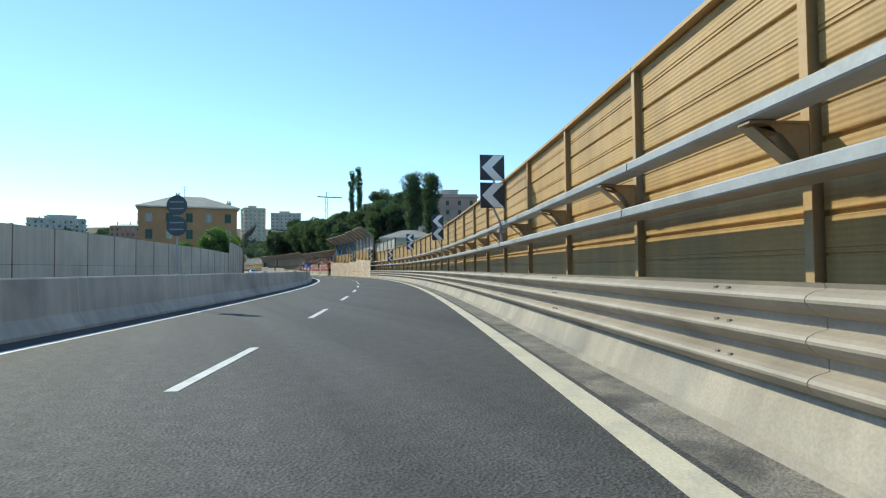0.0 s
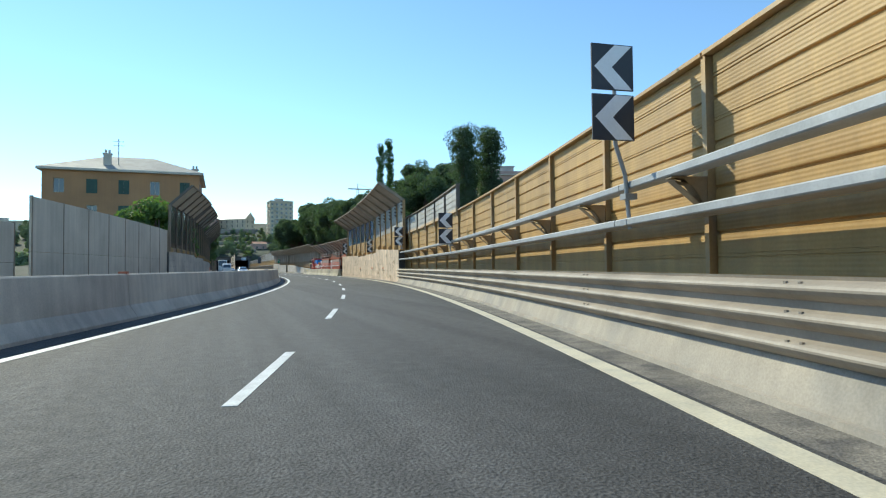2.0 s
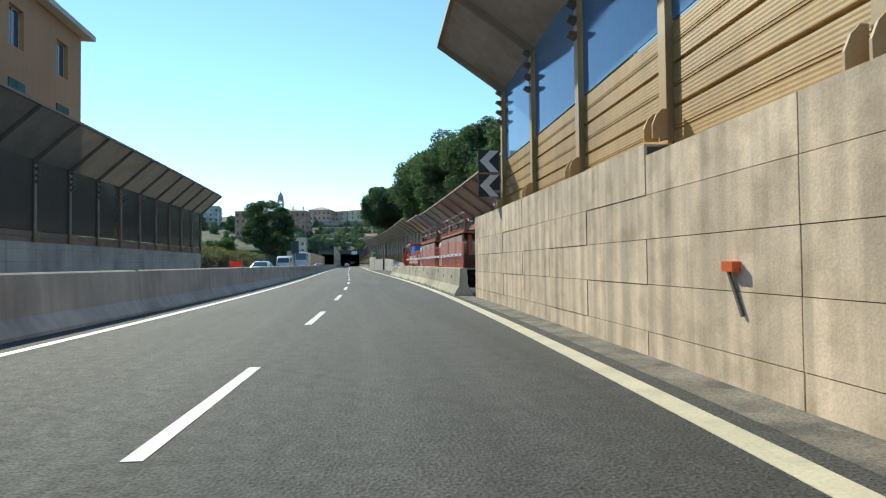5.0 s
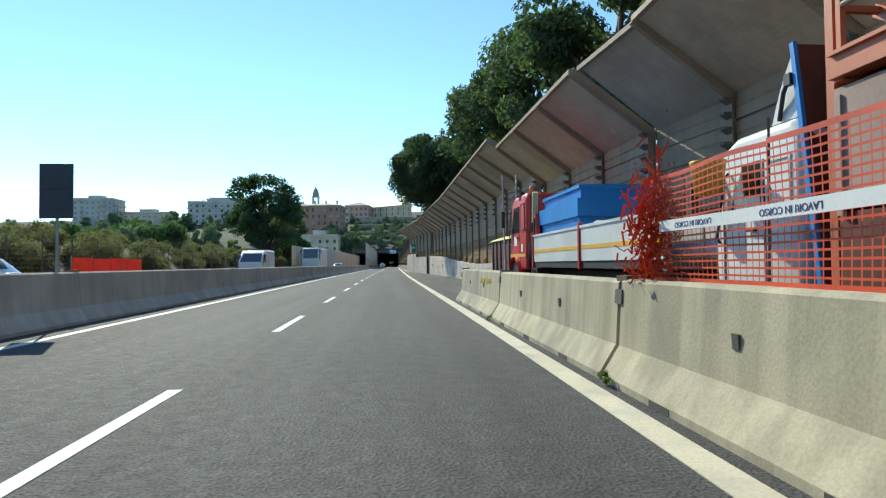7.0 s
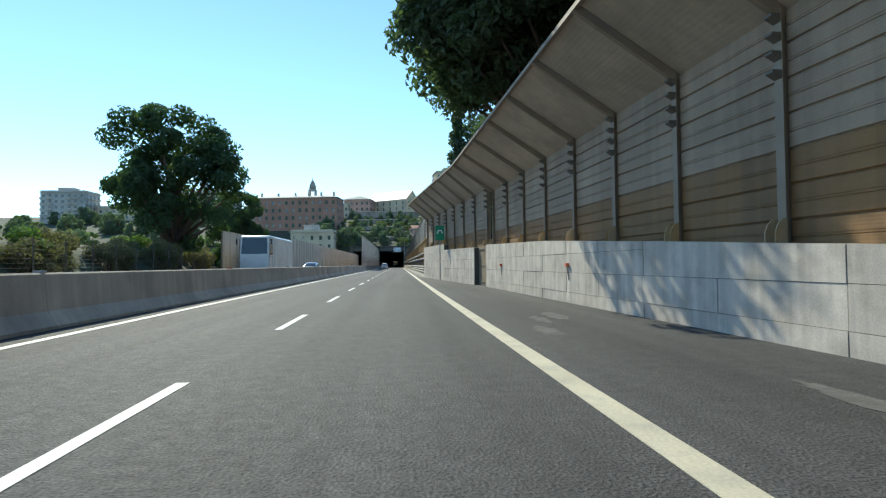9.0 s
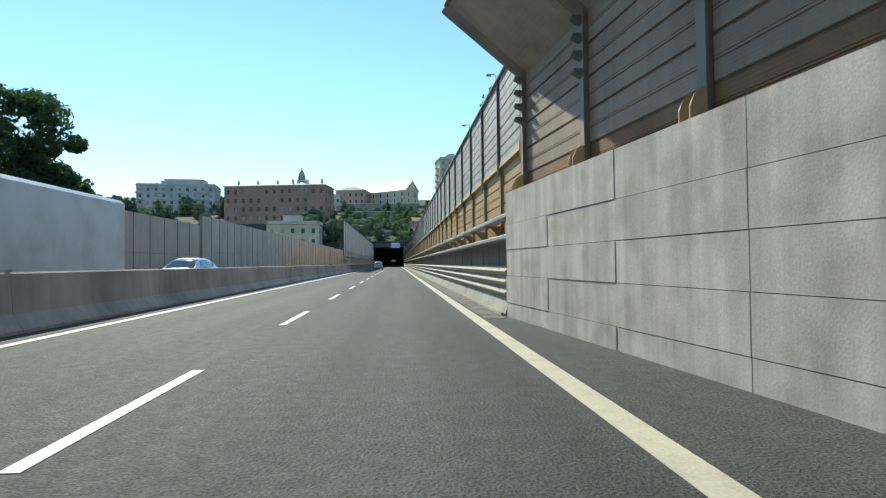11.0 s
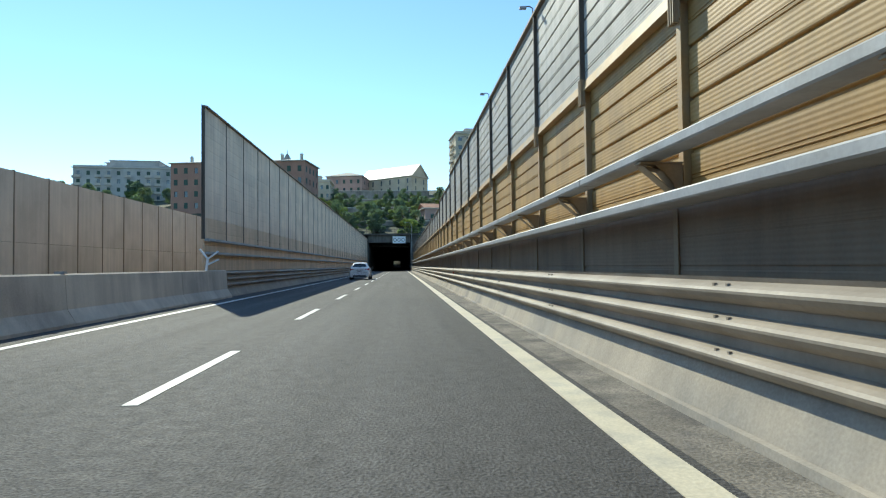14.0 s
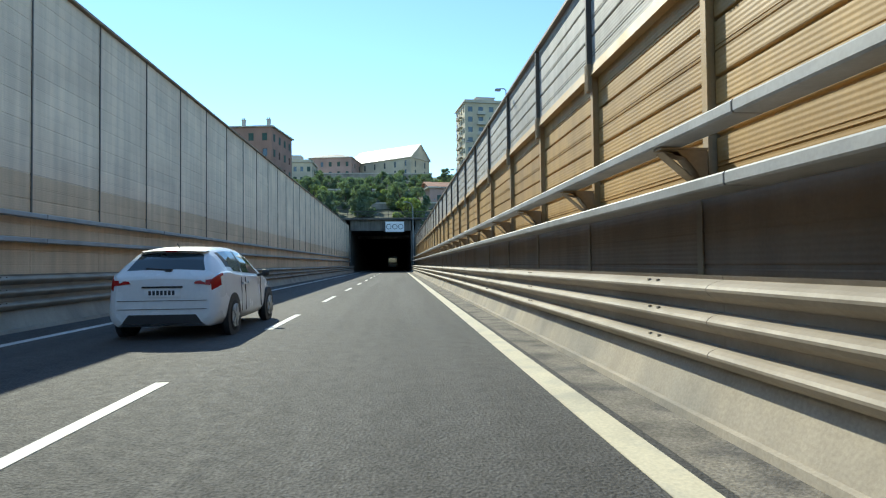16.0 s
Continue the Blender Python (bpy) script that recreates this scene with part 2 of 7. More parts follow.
# ---- ground, road and paint ----
def ground_height(x, y):
    """Level along the road, wooded slopes to the right of it, and the town's hill over the tunnel."""
    h = -0.08
    mid = float(np.interp(y, S_Y, S_X)) if y < 430 else 0.0
    right = x - mid
    if y < 404:
        if right > 9:
            rise = max(0.0, min(1.0, (y - 95) / 40)) * max(0.0, min(1.0, (330 - y) / 90))
            h += rise * min(14.0, (right - 9) * 0.55)
        if right > 60:
            h += min(60.0, (right - 60) * 0.12)
    else:
        up = min(1.0, (y - 404) / 170.0)
        h = 8.3 + 33.2 * up ** 0.9 - 7.0 * max(0.0, min(1.0, (-x - 60) / 200)) * up
        if y > 640:
            h += min(30.0, (y - 640) * 0.02)
    if right < -15.8 and y < 260:                            # bank beside the opposite lanes
        h += 2.7 * min(1.0, (-15.8 - right) / 4) * max(0.0, min(1.0, (y - 156) / 8)) * max(0.0, min(1.0, (250 - y) / 24)) * max(0.3, min(1.0, (70 + right) / 30))
    return h + (0.6 * noise.noise(Vector((x * 0.05, y * 0.05, 0))) if (abs(right + 5) > 16 and y < 404) or y > 410 else 0.0)


def build_ground():
    xs = sorted(set([-2600, -1600, -1000, -700, -500, -380, -280, -210, -160, -120] + list(range(-100, 60, 4)) + [-18, 3] + [60, 80, 110, 150, 200, 280, 400, 600, 1000, 1800, 2600]))
    ys = sorted(set([-2600, -1500, -800, -400, -200, -120] + list(range(-100, 400, 8)) + [401.5, 404] + list(range(410, 640, 8)) + [680, 760, 900, 1200, 1800, 2600]))
    g = Geo()
    n = len(xs)
    g.v = [(x, y, ground_height(x, y)) for y in ys for x in xs]
    for j in range(len(ys) - 1):
        for i in range(n - 1):
            if ys[j] >= 400 and ys[j + 1] <= 404 and xs[i] >= -18 and xs[i + 1] <= 3:
                continue                                     # the tunnel's mouth
            g.f.append((j * n + i, j * n + i + 1, (j + 1) * n + i + 1, (j + 1) * n + i))
            g.mi.append(0)
    return tagged(part("ground", g, GRASS, smooth=True), "dry green ground and slopes beside the road", "ground", "", "structure")


GRASS = material("dry_scrub_ground", (0.045, 0.058, 0.028), 0.95, 0, 0.15, 0.3, 6, 0.3, 0.4, (0.08, 0.08, 0.05), 0.08, 0.4)
build_ground()

g = Geo()
g.sweep([(-16.2, -0.3), (7.5, -0.3), (7.5, 0.0), (-16.2, 0.0)], -118, 400, 3.0)
tagged(part("road", g, ASPHALT), "smooth dark grey asphalt carriageway", "road", "", "structure")
g = Geo()
g.box(-16.2, 4, 400, 520, -0.3, 0.0)
tagged(part("tunnel_road", g, ASPHALT), "dark asphalt floor of the tunnel", "road", "", "structure")

LINE_R, DASH, LINE_L = 1.87, -1.82, -5.3
g = Geo()
g.sweep([(LINE_R - 0.12, 0.0), (LINE_R + 0.12, 0.0), (LINE_R + 0.12, 0.005), (LINE_R - 0.12, 0.005)], -60, 440, 1.5)
tagged(part("edge_line", g, PAINT_CREAM), "worn cream edge line on the asphalt", "road marking", "", "structure")
g = Geo()
g.sweep([(LINE_L - 0.09, 0.0), (LINE_L + 0.09, 0.0), (LINE_L + 0.09, 0.005), (LINE_L - 0.09, 0.005)], -60, 440, 1.5)
tagged(part("edge_line", g, PAINT_WHITE), "thin white edge line beside the median barrier", "road marking", "", "structure")
g = Geo()
for dd in (-7.6, -11.3, -14.9):
    g.sweep([(dd - 0.08, 0.0), (dd + 0.08, 0.0), (dd + 0.08, 0.005), (dd - 0.08, 0.005)], -60, 440, 3)
tagged(part("far_edge_line", g, PAINT_WHITE), "white lines of the opposite carriageway", "road marking", "", "structure")
lane = thing("lane_dashes", None, "white broken lane line of short dashes", "road marking", "", "structure")
DASH_PHASE = 132.57
starts = [DASH_PHASE + 7.5 * k for k in range(0, 36)] + [-18.4, -10.4, -2.4, 5.5, 13.6, 21.4, 29.3, 37.0, 45.1, 53.1, 61.2, 69.3, 77.4, 86.6, 95.3, 103.0, 110.4, 117.7, 125.1]
for s0 in sorted(starts):
    g = Geo()
    w = 0.065
    d0 = DASH + float(np.interp(s0, [40, 55, 90, 105], [0, 0.12, 0.12, 0]))
    for a, b in ((0.0, 1.5), (1.5, 3.0)):
        g.sweep([(d0 - w, 0.0), (d0 + w, 0.0), (d0 + w, 0.006), (d0 - w, 0.006)], s0 + a, s0 + b, 1.5)
    part("dash", g, PAINT_WHITE, lane)

# dirt strip along the kerb
DIRT = material("grit_and_dust", (0.19, 0.17, 0.14), 0.95, 0, 2.0, 0.3, 50, 0.35, 0.6, (0.11, 0.1, 0.09), 2.2, 0.4)
g = Geo()
for a, b, d0, d1 in ((-60, 84, 2.06, 2.468), (223, 400, 2.06, 2.468), (84, 120, 2.2, 2.678)):
    g.sweep([(d0, 0.0), (d1, 0.0), (d1, 0.012), (d0, 0.004)], a, b, 2)
tagged(part("kerb_dirt", g, DIRT), "dusty strip of grit along the kerb", "grit", "", "stuff")


# ---- barriers ----
def cassette(width, height, depth=0.06, cut=1.0):
    """One sound panel: a level-ribbed cassette with recessed joints, in its own plane; its face looks along -x."""
    g = Geo()
    prof = [(0.034, 0.0), (0.034, 0.014), (0.004, 0.02), (0.0, 0.028), (0.0, 0.22), (0.014, 0.226), (0.014, 0.234), (0.0, 0.24), (0.0, 0.262), (0.009, 0.266), (0.009, 0.272), (0.0, 0.276), (0.0, 0.48), (0.034, 0.49), (0.034, 0.5)]
    ring = [(x * cut, z * height / 0.5) for x, z in prof] + [(depth, height), (depth, 0)]
    g.sheet([[(x, -width / 2, z) for x, z in ring], [(x, width / 2, z) for x, z in ring]], True, 0, True)
    return g


def wave_rail(g, s0, s1, sd, shift):
    """The three-wave steel beam."""
    D = lambda d: d if sd > 0 else -(d + shift)
    front = [(2.7, 0.38)]
    for zp in (0.47, 0.7, 0.925):
        front += [(2.69, zp - 0.095), (2.64, zp - 0.078), (2.59, zp - 0.045), (2.562, zp - 0.012), (2.56, zp + 0.006), (2.575, zp + 0.026), (2.61, zp + 0.044), (2.69, zp + 0.066)]
    front += [(2.675, 1.02)]
    ring = front + [(d + 0.012, z) for d, z in front[::-1]]
    g.sweep([(D(d), z) for d, z in ring], s0, s1, 2.0, 0, sd)


def bridge_barrier(s0, s1, sd, shift, top_of, name_label, singles_to, tan_top=3.6, low=None, slim=False, first=0.1, pitch=3.0):
    """Concrete kerb, three-wave rail, two box beams on brackets, posts about 3 m apart and sound panels between them."""
    D = lambda d: d if sd > 0 else -(d + shift)
    M = lambda s, d, z: at(s, D(d), z, 0 if sd > 0 else 180)
    root = thing("noise_barrier", None, name_label, "noise barrier", "", "structure")
    g = Geo()
    g.sweep([(D(2.47), 0), (D(2.48), 0.065), (D(2.53), 0.07), (D(2.535), 0.04), (D(2.56), 0.04), (D(2.69), 0.36), (D(2.74), 0.42), (D(3.75), 0.42), (D(3.75), -0.2), (D(2.47), -0.2)], s0, s1, 2.0, 0, sd)
    part("kerb_base", g, CONCRETE_PALE, root, "pale concrete kerb base")
    bolts = Geo()
    s = s0
    while s < s1 - 0.1:
        e = min(s1, s + 9.0)
        g = Geo()
        wave_rail(g, s, e - 0.008, sd, shift)
        for q in (s + 0.8, s + 5.3):
            for zz in (0.512, 0.742, 0.967):
                h = 0.012
                for off in (0.0, 0.16):
                    c = road(q + off, D(2.6), zz)
                    bolts.box(c.x - h, c.x + h, c.y - h, c.y + h, c.z - h, c.z + h)
        part("guardrail_beam", g, RAIL, root, "three-wave zinc guardrail beam")
        s = e
    part("rail_bolts", bolts, RAIL, root, kind="stuff")
    for z, nm, near, back in ((1.695, "lower_beam", 3.12 if slim else 2.71, 3.3 if slim else 3.06), (2.2, "upper_beam", 3.12 if slim else 2.78, 3.3 if slim else 3.03)):
        s = s0
        while s < s1 - 0.1:
            e = min(s1, s + 6.0)
            g = Geo()
            c, r = 0.05, 0.015
            g.sweep([(D(near), z - c + r), (D(near + r), z - c), (D(back - r), z - c), (D(back), z - c + r), (D(back), z + c - r), (D(back - r), z + c), (D(near + r), z + c), (D(near), z + c - r)], s + 0.012, e - 0.012, 2.0, 0, sd)
            part(nm, g, GALV, root, "grey galvanised box beam")
            if e < s1:
                g = Geo()
                g.sweep([(D(near + 0.012), z - 0.04), (D(back - 0.012), z - 0.04), (D(back - 0.012), z + 0.04), (D(near + 0.012), z + 0.04)], e - 0.03, e + 0.03, 1, 0, sd)
                part("beam_sleeve", g, DARK_STEEL, root)
            s = e
    # shared pieces
    W = pitch - 0.012 if slim else pitch - 0.1
    tan_me, grey_me = cassette(W, 0.53, cut=0.3 if slim else 1.0).mesh("tan_cassette", HAZE_TAN if slim else TAN), cassette(W, 0.53, cut=0.2 if slim else 1.0).mesh("grey_cassette", HAZE_BEIGE if slim else GREY_PANEL)
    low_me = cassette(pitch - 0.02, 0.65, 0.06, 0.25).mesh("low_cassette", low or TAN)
    posts = {}

    def post_mesh(height, thin=False):
        key = round(height, 2)
        if key not in posts:
            g = Geo()
            hw, fr = (0.02, -0.006) if slim else (0.022, -0.05) if thin else (0.045, -0.06)
            g.box(fr, fr + 0.013, -hw, hw, 0, key)
            g.box(fr + 0.013, 0.09, -0.006, 0.006, 0, key)
            g.box(0.09, 0.103, -0.09, 0.09, 0, key)
            posts[key] = g.mesh("post", [DARK_STEEL if slim or thin else TAN_POST])
        return posts[key]
    # brackets: gusset arms from the post to each beam
    bracket_mes = []
    for z, k in ((2.13, 1.0),):
        g = Geo()
        X = lambda x: -0.075 + (x + 0.075) * k
        for y in (-0.05, 0.05):
            pl = [(X(-0.5), z + 0.01), (X(-0.35), z - 0.02 * k), (X(-0.2), z - 0.2 * k), (X(-0.13), z - 0.34 * k), (-0.075, z - 0.34 * k), (-0.075, z), (X(-0.3), z + 0.005)]
            g.sheet([[(x, y - 0.006, zz) for x, zz in pl], [(x, y + 0.006, zz) for x, zz in pl]], True, 0, True)
        g.box(X(-0.52), -0.075, -0.07, 0.07, z - 0.006, z + 0.012)
        curve_pl = [(X(-0.5), z - 0.03 * k), (X(-0.3), z - 0.08 * k), (X(-0.2), z - 0.2 * k), (X(-0.13), z - 0.34 * k)]
        g.sheet([[(x, -0.07, zz) for x, zz in curve_pl], [(x, 0.07, zz) for x, zz in curve_pl], [(x + 0.012, 0.07, zz) for x, zz in curve_pl], [(x + 0.012, -0.07, zz) for x, zz in curve_pl]], True, 0)
        bracket_mes.append(g.mesh("bracket", DARK_TAN))
    stanchion = Geo()
    stanchion.box(-0.012, 0.0, -0.045, 0.045, 0.42, 1.66)
    stanchion.box(0.0, 0.1, -0.006, 0.006, 0.42, 1.66)
    stanchion_me = stanchion.mesh("stanchion", DARK_TAN)
    g = Geo()
    for y in (-0.05, 0.0, 0.05):
        g.box(-0.14, -0.075, y - 0.008, y + 0.008, -0.2, 0.2)
    g.box(-0.09, -0.075, -0.09, 0.09, -0.17, 0.17)
    splice_me = g.mesh("splice", DARK_TAN)
    far_tan, far_grey = Geo(), Geo()

    def add_far(geo, me, m):
        base = len(geo.v)
        geo.v += [tuple(m @ v.co) for v in me.vertices]
        for p in me.polygons:
            geo.f.append(tuple(base + i for i in p.vertices))
            geo.mi.append(0)
    bays = round((s1 - s0 - first) / pitch)
    for b in range(bays + 1):
        s = s0 + pitch * b + first
        top = top_of(s - 0.5 if sd > 0 else s)
        if top > tan_top + 0.5 and not slim:
            part("post", post_mesh(tan_top - 0.42), None, root, "", M(s, 3.325, 0.42))
            part("upper_post", post_mesh(top - tan_top + 0.04, True), None, root, "thin dark upper post", M(s, 3.245, tan_top))
        else:
            foot = 2.24 if slim else 0.42
            part("post", post_mesh(top + 0.04 - foot), None, root, "", M(s, 3.325, foot))
        if not slim:
            for bracket_me in bracket_mes:
                part("bracket", bracket_me, None, root, "", M(s, 3.325, 0.0))
        if low:
            part("stanchion", stanchion_me, None, root, "brown steel stanchion", M(s, 3.2, 0.0))
        if top > tan_top + 0.3 and not slim:
            part("splice", splice_me, None, root, "", M(s, 3.325, tan_top - 0.05))
        if b == bays:
            break
        mid, top = s + pitch / 2, top_of(s + pitch / 2)
        z, k = 0.42, 0
        while z < top - 0.2:
            use, nm = (tan_me, "tan_panel") if z + 0.25 < tan_top else (grey_me, "grey_panel")
            m = M(mid, 3.345 if use is tan_me or slim else 3.265, z)
            # lower rows carry the beams' shade in their colour
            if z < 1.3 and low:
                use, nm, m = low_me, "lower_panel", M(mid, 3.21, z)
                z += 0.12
            if mid < singles_to:
                part(nm, use, None, root, "", m)
            else:
                add_far(far_tan if use is not grey_me else far_grey, use, m)
            z += 0.53
        if top > tan_top + 0.3 and not slim:
            g = Geo()
            g.hexa([(-0.1, -pitch / 2, -0.03), (0.06, -pitch / 2, -0.03), (0.06, pitch / 2, -0.03), (-0.1, pitch / 2, -0.03), (-0.07, -pitch / 2, 0.13), (0.06, -pitch / 2, 0.13), (0.06, pitch / 2, 0.13), (-0.07, pitch / 2, 0.13)])
            part("lip", g, TAN_POST, root, "tan lip under the grey panels", M(mid, 3.325, tan_top))
        g = Geo()
        if mid < singles_to:
            g.box(-0.09, 0.11, -pitch / 2, pitch / 2, 0, 0.05)
            part("cap", g, TAN_POST if top < tan_top + 0.4 else GREY_STEEL, root, "", M(mid, 3.33 if slim or top < tan_top + 0.4 else 3.27, top - 0.03))
    if far_tan.v:
        part("far_tan_panels", far_tan, HAZE_TAN if slim else TAN, root, kind="stuff")
    if far_grey.v:
        part("far_grey_panels", far_grey, HAZE_BEIGE if slim else GREY_PANEL, root, kind="stuff")
    return root


# Median wall's tan and beige, lightened: veiling haze is put into both colours.
HAZE_TAN = ribbed(material("haze_lifted_tan_panel", (0.74, 0.53, 0.33), 0.7, 0.0, 0.8, 0.1, 30, 0.06, 0.0, (0.66, 0.47, 0.29), 0.6, 0.3, 0.05, 0.15), 22, 0.003)
HAZE_BEIGE = ribbed(material("haze_lifted_beige_panel", (0.85, 0.68, 0.49), 0.7, 0.0, 0.8, 0.08, 30, 0.05, 0.0, (0.76, 0.6, 0.43), 0.6, 0.3, 0.04, 0.15), 22, 0.003)
DARK_TAN = material("brown_bracket_steel", (0.3, 0.22, 0.13), 0.6, 0.1, 1.5, 0.15, 30, 0.08, 0.05)
# Tan darkened to brown: the beams' shade is put into this panel colour.
LOW_SHADE_PANEL = ribbed(material("shade_brown_panel", (0.3, 0.205, 0.125), 0.7, 0.0, 0.8, 0.12, 30, 0.06, 0.0, (0.25, 0.17, 0.105), 0.6, 0.3, 0.06, 0.15), 22, 0.006)

bridge_barrier(-60, 82.0, 1, 0, lambda s: 3.62 if s < 64.4 else 4.75, "tan ribbed sound panels behind steel rails on the bend", 83, first=2.84, pitch=3.053)
bridge_barrier(223.6, 400, 1, 0, lambda s: 6.35 if s < 304 else 5.85 if s < 313 else 5.32, "tall tan and grey sound panels behind steel rails", 401, 3.82, low=LOW_SHADE_PANEL, first=-1.8)
bridge_barrier(292.4, 400, -1, 3.75, lambda s: 7.35, "tall shaded sound panels with steel rails on the median", 401, 3.3, slim=True, first=0.1, pitch=2.7)


def jersey(g, s0, s1, d, sd, foot=0.3, waist=0.14, head=0.09, top=1.0, m=0):
    """A concrete safety barrier of the usual sloped section."""
    ring = [(-foot, 0), (-foot, 0.06), (-waist, 0.33), (-head, top - 0.03), (-head + 0.03, top), (head - 0.03, top), (head, top - 0.03), (waist, 0.33), (foot, 0.06), (foot, 0)]
    g.sweep([(d + x, z) for x, z in ring], s0, s1, 1.5, m)


median = thing("median_barrier", None, "long grey concrete safety barrier on the median", "safety barrier", "", "structure")
s = -60.0
while s < 292:
    e = min(292.4, s + 6.0)
    g = Geo()
    jersey(g, s + 0.006, e - 0.006, -6.35, 1, 0.33, 0.16, 0.11, 1.04)
    part("barrier_block", g, CONCRETE, median)
    s = e

# stepped concrete wall and leaning canopy on the bend
def block_wall(label, spans, d_of, mat, thick=0.5):
    """A retaining wall of cast bays, each with its own top and level joints."""
    root = thing("concrete_wall", None, label, "concrete wall", "", "structure")
    for a, b, z0, z1 in spans:
        n = max(1, round((b - a) / 2.1))
        for k in range(n):
            p, q = a + (b - a) * k / n + 0.008, a + (b - a) * (k + 1) / n - 0.008
            za, zb = z0 + (z1 - z0) * k / n, z0 + (z1 - z0) * (k + 1) / n
            z = 0.0
            lifts, lim = [0.0, 0.3, 0.85, 1.38, 1.9, 2.6, 3.3], min(z0, z1) - 0.05
            for i in range(6):
                lo = lifts[i]
                if lo >= lim:
                    break
                ha, hb = (za, zb) if lifts[i + 1] >= lim else (lifts[i + 1] - 0.008, lifts[i + 1] - 0.008)
                g = Geo()
                j = 0.006 * math.sin(i * 3.1 + p)
                g.hexa([road(p, d_of(p) + j, lo), road(p, d_of(p) + thick, lo), road(q, d_of(q) + thick, lo), road(q, d_of(q) + j, lo), road(p, d_of(p) + j, ha), road(p, d_of(p) + thick, ha), road(q, d_of(q) + thick, hb), road(q, d_of(q) + j, hb)])
                part("cast_block", g, mat, root)
        g = Geo()
        for k in range(n):
            p, q = a + (b - a) * k / n, a + (b - a) * (k + 1) / n
            za, zb = z0 + (z1 - z0) * k / n - 0.03, z0 + (z1 - z0) * (k + 1) / n - 0.03
            g.hexa([road(p, d_of(p) + 0.03, -0.1), road(p, d_of(p) + thick - 0.03, -0.1), road(q, d_of(q) + thick - 0.03, -0.1), road(q, d_of(q) + 0.03, -0.1), road(p, d_of(p) + 0.03, za), road(p, d_of(p) + thick - 0.03, za), road(q, d_of(q) + thick - 0.03, zb), road(q, d_of(q) + 0.03, zb)])
        part("joint_fill", g, DARK_JOINT, root)
    return root


ORANGE_LENS = material("orange_lens", (0.7, 0.13, 0.03), 0.4, 0, 2, 0.1, 30, 0.05, 0.0)
DARK_JOINT = material("dark_joint", (0.1, 0.09, 0.08), 0.95, 0, 2, 0.2, 40, 0.1, 0.1)


